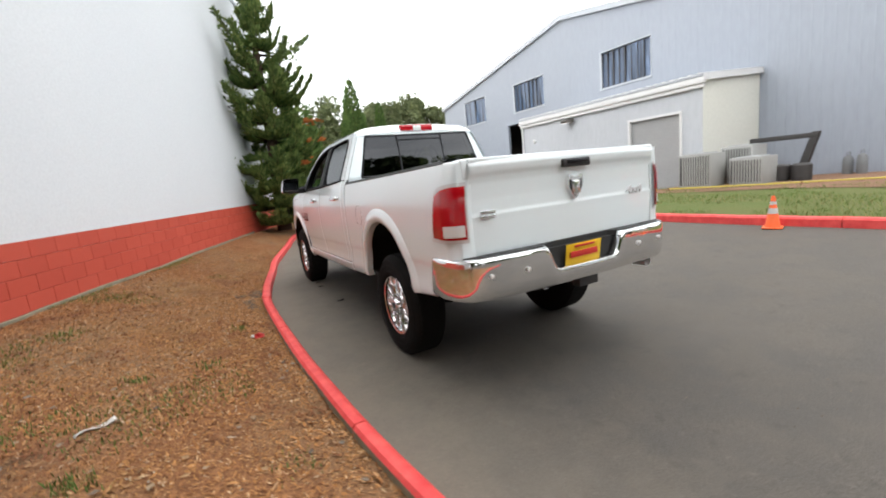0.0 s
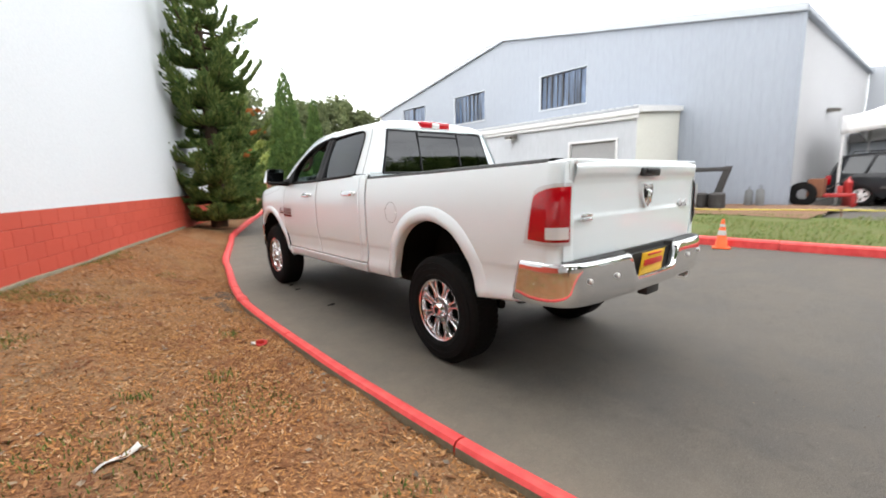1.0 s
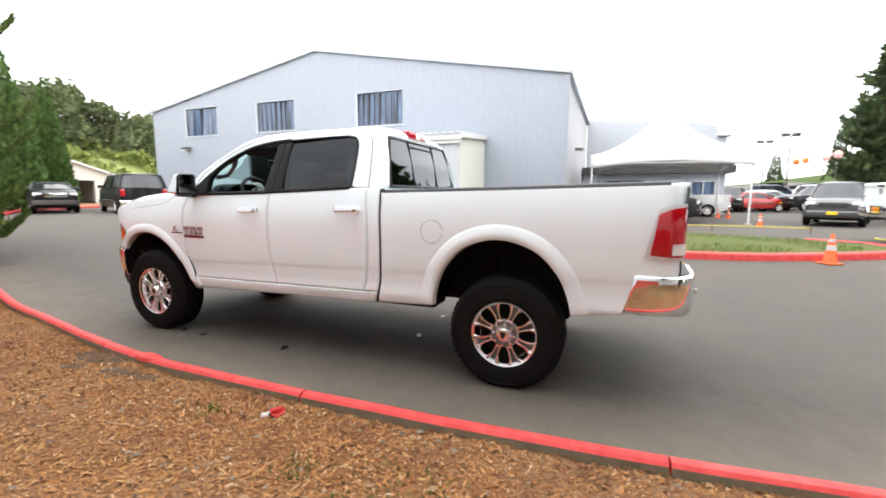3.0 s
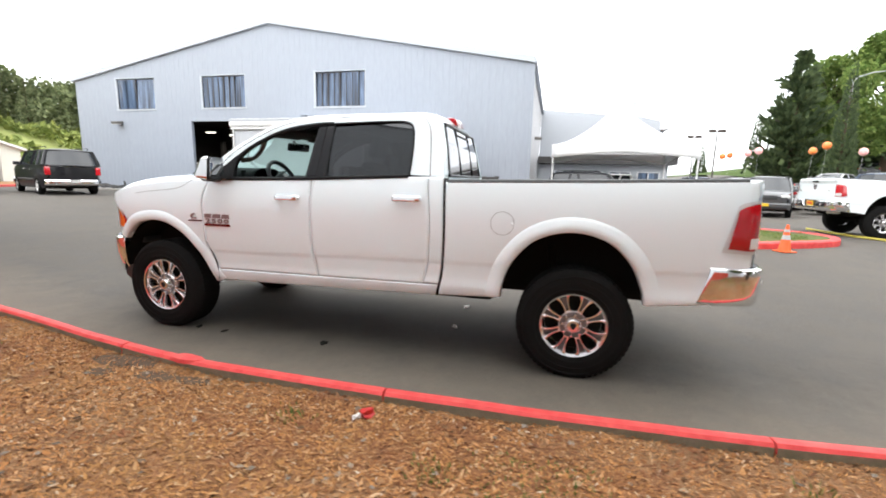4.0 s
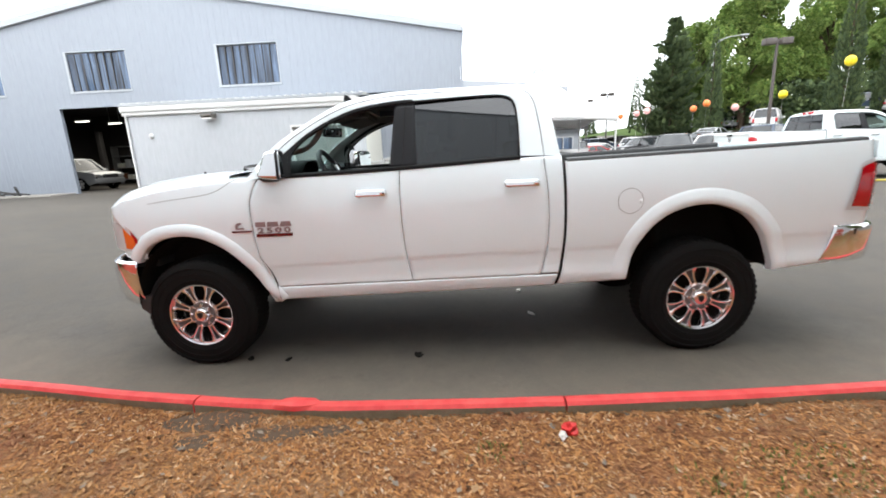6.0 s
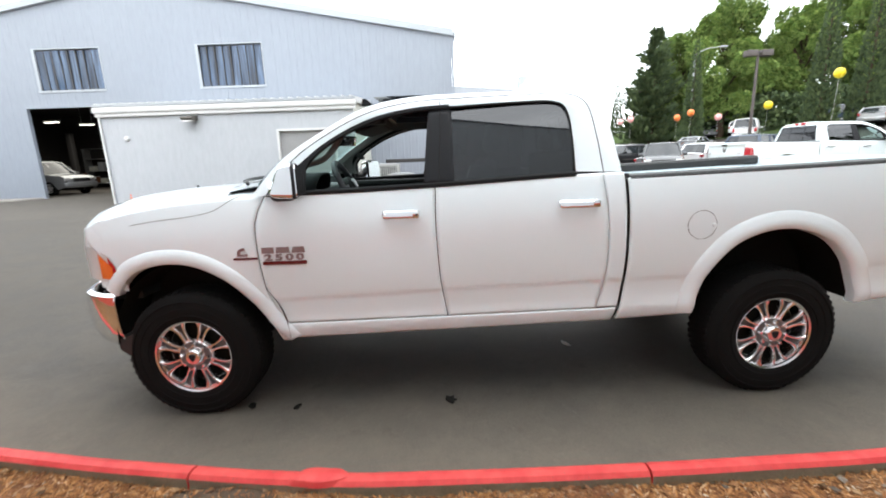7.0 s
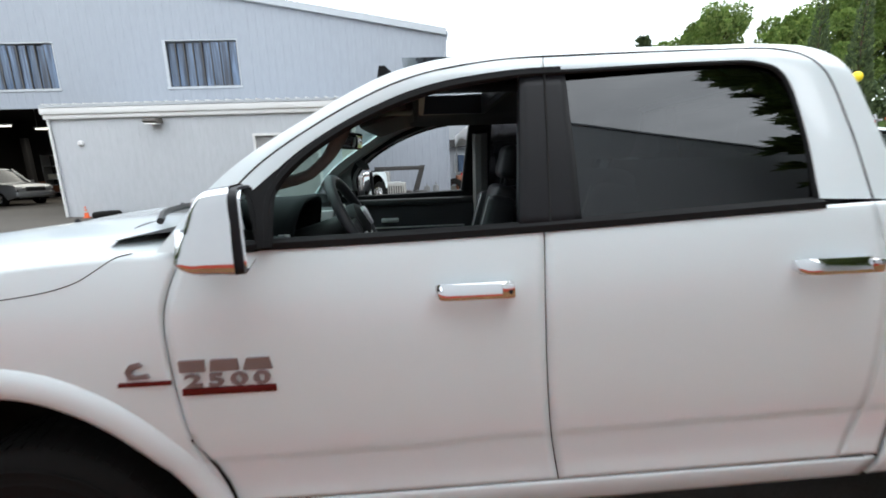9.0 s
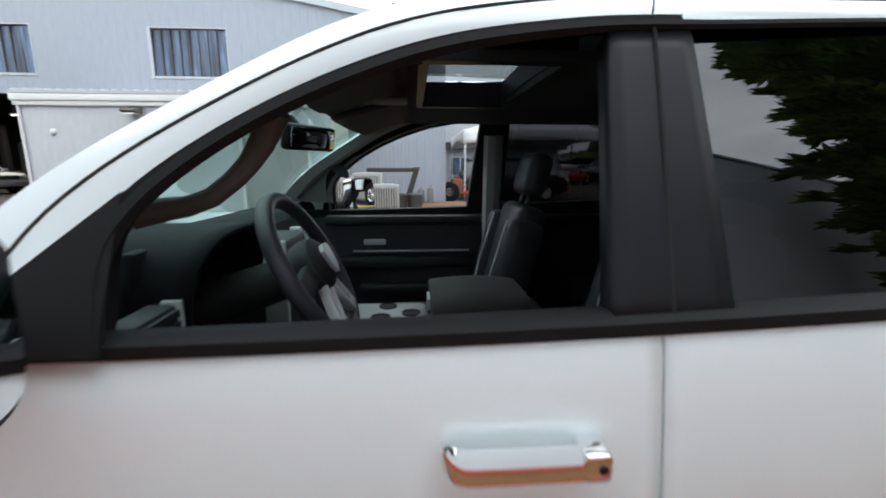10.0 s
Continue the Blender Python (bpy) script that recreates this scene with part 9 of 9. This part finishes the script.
# x, y, height of the top, crown radius, leaves, clumps
for k, (x, y, h, r) in enumerate(((47, -24.6, 14.3, 2.9), (51, -27.6, 13.6, 2.4))):
    conifer((x, y, slope_z(x, y) - 0.1), h - slope_z(x, y), r, "dark jagged conifer at the end of the tree row", 150 + k, whorls=20, per=10, bare=0.8, spray=0.75, mat=DARK_LEAVES, dens=1.3)
TREES = ((50, -29.0, 15.4, 3.0, LEAVES, 3600), (47, -32.6, 17.7, 3.7, LEAVES, 5200), (49, -36.6, 15.2, 2.6, LEAVES, 3000), (47, -41.4, 17.4, 3.7, LEAVES, 5000), (45, -46.0, 19.6, 4.3, LEAVES, 5400), (42, -50, 20.4, 4.8, LEAVES, 5200), (36, -50, 20, 5.2, LEAVES, 4800), (30, -52, 20, 5.4, LEAVES, 4600), (25, -54, 20, 5.4, LEAVES, 4200), (57, -33, 13.5, 4.0, DARK_LEAVES, 2600), (58, -44, 15.5, 5, DARK_LEAVES, 3000), (66, -34, 13, 4.2, DARK_LEAVES, 2600))
for k, (x, y, h, r, m, n) in enumerate(TREES):
    g = slope_z(x, y) - 0.1
    broadleaf((x, y, g), (h - g) * 0.96, r, "dark leafy tree above the car lot" if m is DARK_LEAVES else "tall light green leafy tree above the car lot", 80 + k, int(n * 6.0), m, 0.06, 0.27)
for k, (x, y, h, r) in enumerate(((41.0, -25.7, 10.4, 1.25), (28.8, -28.0, 11.0, 1.25), (31.5, -34.0, 12.0, 1.3), (82, -35, 11.5, 1.6), (100, -32, 8, 1.8))):
    cone_hedge((x, y, lot(x, y)), h, r, "narrow dark columnar tree", 120 + k, 2400, DARK_LEAVES)


# dark shrubs along the foot of the trees
_rng = random.Random(91)
_row = spline([(24, -50), (36, -46), (45, -38), (52, -31), (60, -29)], 30)
_q = []
for _ in range(9000):
    p = _row[_rng.randrange(len(_row))]
    x, y = p[0] + _rng.gauss(0, 1.6), p[1] + _rng.gauss(0, 1.6)
    h = 3.4 + 1.6 * noise.noise((x * 0.3, y * 0.3, 5.0))
    blob_leaf(_q, Vector((x, y, slope_z(x, y) + h * _rng.random() ** 0.7)), Vector((_rng.gauss(0, 0.6), _rng.gauss(0, 0.6), 0.5)), _rng.uniform(0.3, 0.6), _rng, 0.8)
_me = bpy.data.meshes.new("shrub_row")
_me.from_pydata([tuple(v) for q in _q for v in q], [], [(4 * k, 4 * k + 1, 4 * k + 2, 4 * k + 3) for k in range(len(_q))])
_me.materials.append(DARK_LEAVES)
tagged(new("shrub_row", _me), "dark green shrubs along the foot of the trees", "shrubs", kind="stuff")


# tree row across the lot to the south, mirrored in the rear window and bumper
for k, (x, y, h, r) in enumerate(((-15, -27, 9.4, 4.0), (-9, -25, 10.3, 4.2), (-3, -27, 9.2, 3.8), (3, -25, 9.9, 4.1), (9, -27, 9.6, 4.0))):
    broadleaf((x, y, lot(x, y) - 0.1), h, r, "dark leafy tree mirrored in the pickup's rear window", 200 + k, 5000, DARK_LEAVES, 0.08, 0.7)


# ---- litter and ground detail ----
def crumpled(name, at, size, mat, label, seed, flat=0.4):
    rng = random.Random(seed)
    t = thing(name, at, label, "litter", "litter", turn=rng.uniform(0, 360))
    bm = bmesh.new()
    bmesh.ops.create_icosphere(bm, subdivisions=2, radius=1.0)
    for v in bm.verts:
        k = 1 + rng.uniform(-0.35, 0.35)
        v.co = Vector((v.co.x * size[0] * k, v.co.y * size[1] * k, max(0.0, (v.co.z + 0.6) * size[2] * k)))
    part("crumpled_sheet", bm, mat, t, smooth=False)
    return t


RED_PAPER = varied("red_wrapper", (0.62, 0.035, 0.03), (0.5, 0.02, 0.02), 20, 90, 0.45, 0.1, 0.002)
WHITE_PAPER = varied("white_wrapper", (0.72, 0.70, 0.67), (0.55, 0.52, 0.48), 20, 90, 0.6, 0.1, 0.002)
crumpled("red_wrapper", (-1.94, -0.68, bed_z(-1.94, -0.68) + 0.004), (0.055, 0.045, 0.028), RED_PAPER, "crumpled red wrapper on the mulch", 1)
crumpled("pale_wrapper", (-1.99, -0.63, bed_z(-1.99, -0.63) + 0.004), (0.035, 0.02, 0.014), WHITE_PAPER, "scrap of pale paper on the mulch", 2)
_t = thing("paper_strip", (-3.0, -2.0, bed_z(-3.0, -2.0) + 0.012), "white paper strip lying on the mulch", "litter", "litter", turn=28)
bm = bmesh.new()
sheet(bm, lambda u, v: (-0.11 + 0.22 * u, (-0.022 + 0.044 * v) * (1 - 0.25 * math.sin(9 * u)), 0.012 * math.sin(7 * u) + 0.01 * math.sin(5 * v + 3 * u)), 14, 4)
solid(part("strip", bm, WHITE_PAPER, _t), 0.002)
for k, (x, y) in enumerate(((-0.05, -0.80), (0.67, -0.78))):
    crumpled("pale_wrapper", (x, y, lot(x, y) + 0.001), (0.05, 0.025, 0.012), WHITE_PAPER, "scrap of white paper on the asphalt under the pickup", 10 + k)
# dark leaf clots on the asphalt
for k, (x, y, r) in enumerate(((-0.86, 0.23, 0.05), (-0.88, 1.28, 0.035), (-0.85, 1.60, 0.04))):
    crumpled("leaf_clot", (x, y, lot(x, y) + 0.001), (r, r * 0.7, 0.01), UNDER, "dark clot of wet leaves on the asphalt", 30 + k)

# bark chips, leaves and grass over the bed
# bare patches of grey soil that the bark has left
BARE = ((-1.76, 1.40, 0.27, 0.11), (-1.98, 1.38, 0.10, 0.07), (-1.90, 0.95, 0.17, 0.07), (-1.88, 0.66, 0.13, 0.06))


def bare(x, y):
    """How far inside a bare patch, above nought when inside."""
    return max(1 - math.hypot((x - px) / b, (y - py) / a) + 0.45 * noise.noise((x * 7, y * 7, 2.0)) for px, py, a, b in BARE)


BARE_SOIL = varied("bare_grey_soil", (0.13, 0.09, 0.06), (0.08, 0.058, 0.043), 9, 70, 0.95, 0.8, 0.01, spec=0.1)
for px, py, ra, rb in BARE:
    bm = bmesh.new()
    ring = []
    for k in range(26):
        a = 2 * math.pi * k / 26
        f = 1.12 + 0.30 * noise.noise((px + math.cos(a) * 1.5, py + math.sin(a) * 1.5, 6))
        x = min(px + rb * f * math.cos(a), kerb_x(py + ra * f * math.sin(a)) - 0.06)
        y = py + ra * f * math.sin(a)
        ring.append(bm.verts.new((x, y, bed_z(x, y) + 0.0015)))
    mid = [bm.verts.new((0.5 * (v.co.x + px), 0.5 * (v.co.y + py), bed_z(0.5 * (v.co.x + px), 0.5 * (v.co.y + py)) + 0.006)) for v in ring]
    for k in range(26):
        bm.faces.new((ring[k], ring[(k + 1) % 26], mid[(k + 1) % 26], mid[k]))
    bm.faces.new(mid)
    structure("bare_soil", bm, BARE_SOIL, "bare patch of dark grey soil in the mulch bed", "soil", True)

_rng = random.Random(77)
_vs, _fs = [], []
COUNT = 135000
for _ in range(COUNT):
    y = _rng.triangular(-6.0, 9.0, -1.0)
    kx, wx = kerb_x(y) - 0.07, wall_x(y) + 0.05
    u = _rng.random() ** 1.25
    x = kx + (wx - kx) * u
    if y > 6 and _rng.random() < 0.5:
        continue
    if bare(x, y) > -0.15 and _rng.random() < 0.72:
        continue
    z = bed_z(x, y)
    a, tilt = _rng.uniform(0, 6.283), _rng.gauss(0, 0.35)
    long = _rng.uniform(0.006, 0.019) * (1.8 if _rng.random() < 0.06 else 1.0)
    wid = long * _rng.uniform(0.14, 0.38)
    dx, dy = math.cos(a) * long, math.sin(a) * long
    nx, ny = -math.sin(a) * wid, math.cos(a) * wid
    lift = 0.004 + 0.014 * _rng.random() ** 2
    h1, h2 = math.sin(tilt) * long, _rng.gauss(0, 0.4) * wid
    b = len(_vs)
    _vs += [(x - dx, y - dy, z + lift - h1), (x + nx, y + ny, z + lift + abs(h2)), (x + dx, y + dy, z + lift + h1), (x - nx, y - ny, z + lift - h2)]
    _fs += [(b, b + 1, b + 2), (b, b + 2, b + 3)]
_me = bpy.data.meshes.new("bark_chips")
_me.from_pydata(_vs, [], _fs)
_me.materials.append(CHIPS)
tagged(new("bark_chips", _me), "loose orange-brown bark chips and dry leaves", "bark chips", kind="stuff")

# larger dry leaves and pale bits among the chips
FALLEN = by_island("dry_fallen_leaves", [(0.0, (0.08, 0.05, 0.03)), (0.3, (0.26, 0.13, 0.06)), (0.6, (0.34, 0.22, 0.12)), (0.85, (0.24, 0.20, 0.16)), (1.0, (0.11, 0.085, 0.065))], 0.95, 0.08)
_vs, _fs = [], []
for _ in range(1100):
    y = _rng.triangular(-5.5, 6.0, -0.5)
    x = kerb_x(y) - 0.08 + (wall_x(y) - kerb_x(y)) * _rng.random() ** 1.2
    z = bed_z(x, y) + 0.012
    a, r = _rng.uniform(0, 6.283), _rng.uniform(0.011, 0.030)
    w = r * _rng.uniform(0.45, 0.8)
    dx, dy = math.cos(a), math.sin(a)
    curl = _rng.uniform(0.1, 0.45) * w
    b = len(_vs)
    _vs += [(x - dx * r, y - dy * r, z + _rng.uniform(0, 0.006)), (x - dy * w, y + dx * w, z + curl), (x + dx * r, y + dy * r, z + _rng.uniform(0, 0.008)), (x + dy * w, y - dx * w, z + curl), (x, y, z)]
    _fs += [(b, b + 4, b + 1), (b + 4, b + 2, b + 1), (b, b + 3, b + 4), (b + 3, b + 2, b + 4)]
_me = bpy.data.meshes.new("fallen_leaves")
_me.from_pydata(_vs, [], _fs)
_me.materials.append(FALLEN)
tagged(new("fallen_leaves", _me), "dry tan and grey fallen leaves on the mulch", "leaves", kind="stuff")

_vs, _fs = [], []


def blade(x, y, z, h, rng):
    a, lean = rng.uniform(0, 6.283), rng.uniform(0.1, 0.7)
    w = 0.0035 + 0.002 * rng.random()
    dx, dy = math.cos(a), math.sin(a)
    b = len(_vs)
    _vs.extend([(x - dy * w, y + dx * w, z), (x + dy * w, y - dx * w, z), (x + dx * h * lean * 0.4 + dy * w * 0.7, y + dy * h * lean * 0.4 - dx * w * 0.7, z + h * 0.6), (x + dx * h * lean, y + dy * h * lean, z + h)])
    _fs.extend([(b, b + 1, b + 2), (b, b + 2, b + 3)])


for _ in range(60000):
    y = _rng.uniform(-6.5, 5.0)
    kx, wx = kerb_x(y), wall_x(y)
    u = _rng.uniform(0.12, 0.99)
    x = kx + (wx - kx) * u
    k = noise.noise((x * 0.9, y * 0.9, 20.0)) + 0.25 * noise.noise((x * 3, y * 3, 21.0)) + 0.30 * smooth01((-y - 0.5) / 3) * smooth01((u - 0.2) / 0.3) + 0.35 * smooth01((u - 0.9) / 0.1)
    if _rng.random() < smooth01((k - 0.10) / 0.4):
        blade(x, y, bed_z(x, y) - 0.004, _rng.uniform(0.014, 0.038), _rng)
for px, py, n in ((-2.1, -0.25, 50), (-2.4, -1.2, 60), (-3.0, -2.6, 120), (-3.3, -3.4, 160), (-2.6, -3.3, 70), (-3.5, -2.0, 120), (-2.9, -1.3, 60), (-3.8, -3.0, 160), (-2.0, -3.0, 40), (-3.6, 0.2, 70)):
    for _ in range(n):
        x, y = _rng.gauss(px, 0.06), _rng.gauss(py, 0.06)
        blade(x, y, bed_z(x, y) - 0.002, _rng.uniform(0.02, 0.06), _rng)
for _ in range(15000):
    y = _rng.uniform(-8.2, 3.8)
    x0 = inter(y, [-8.28, -7.9, -7, -5.9, -5, -3, -1, 1.3, 2.6, 3.5, 3.95], [7.95, 7.25, 6.70, 6.25, 6.0, 5.8, 5.70, 5.65, 5.80, 6.35, 7.4])
    x = x0 + 0.1 + (inter(y, [-8.25, -8.1, -7.2, -6.0, -4, 8], [8.1, 8.8, 9.3, 10.0, 11.0, 11.0]) - x0 - 0.1) * _rng.random() ** 1.3
    if noise.noise((x * 0.7, y * 0.7, 11.0)) > -0.12:
        blade(x, y, lot(x, y) + 0.095, _rng.uniform(0.04, 0.10), _rng)
_me = bpy.data.meshes.new("grass")
_me.from_pydata(_vs, [], _fs)
_me.materials.append(GRASS)
tagged(new("grass", _me), "short green and straw grass blades", "grass", kind="stuff")
GRIT = by_island("dull_grit", [(0.0, (0.06, 0.05, 0.04)), (0.7, (0.17, 0.13, 0.09)), (1.0, (0.30, 0.22, 0.14))], 0.9)
# fine grit along the kerb and on the drive
_vs, _fs = [], []
for _ in range(2600):
    y = _rng.uniform(-5.5, 4.0)
    x = kerb_x(y) + 0.09 + abs(_rng.gauss(0, 0.35)) * (1 if _rng.random() < 0.6 else 6)
    r = _rng.uniform(0.0025, 0.006)
    z = lot(x, y)
    b = len(_vs)
    _vs += [(x - r, y, z), (x, y - r, z), (x + r, y, z), (x, y + r * 0.8, z), (x, y, z + r * 0.9)]
    _fs += [(b, b + 1, b + 4), (b + 1, b + 2, b + 4), (b + 2, b + 3, b + 4), (b + 3, b, b + 4)]
_me = bpy.data.meshes.new("grit")
_me.from_pydata(_vs, [], _fs)
_me.materials.append(GRIT)
tagged(new("grit", _me), "loose grit and bark crumbs on the asphalt", "grit", kind="stuff")

# bare concrete footing under the red courses
bm = bmesh.new()
_n = 60
_rows = []
for k in range(_n + 1):
    u = 18.0 * k / _n
    at = WALL_M @ Vector((u, 0.03, 0))
    z = bed_z(at.x, at.y) + 0.045 + 0.02 * noise.noise((u * 0.8, 3.0, 1.0))
    _rows.append([bm.verts.new(WALL_M @ Vector(p)) for p in ((u, -0.02, z), (u, 0.020, z), (u, 0.028, z - 0.008), (u, 0.03, z - 0.12))])
for a, b in zip(_rows, _rows[1:]):
    for j in range(3):
        bm.faces.new((a[j], a[j + 1], b[j + 1], b[j]))
bmesh.ops.recalc_face_normals(bm, faces=bm.faces[:])
structure("wall_footing", bm, CONCRETE, "grey concrete footing under the red blocks", "wall")

# ---- the red block courses at the wall's foot ----
band = thing("wall_band", (0, 0, 0), "red-painted concrete block courses at the wall's foot", "wall", kind="structure")
BLOCK_MAT = by_island("red_painted_blocks", [(0.0, (0.49, 0.071, 0.042)), (0.5, (0.515, 0.077, 0.045)), (1.0, (0.535, 0.083, 0.05))], 0.7, 0.4, random_object=True)
bumped(BLOCK_MAT, noise_node(BLOCK_MAT, 45, 5), 0.4, 0.006)
bm = bmesh.new()
box(bm, 0.0015, 0.3985, -0.1, 0.008, 0.0015, 0.1985, bevel=0.004, segs=1)
bmesh.ops.recalc_face_normals(bm, faces=bm.faces[:])
_blk = bpy.data.meshes.new("block")
bm.to_mesh(_blk)
bm.free()
_blk.materials.append(BLOCK_MAT)
for row in range(6):
    z = BAND - 0.2 * (row + 1)
    for k in range(-11, 38):
        ob = new("block", _blk)
        ob.parent = band
        ob.matrix_basis = WALL_M @ pose(0.4 * k + (0.2 if row % 2 else 0.0), -0.005 + 0.001 * math.sin(k * 7 + row), z)
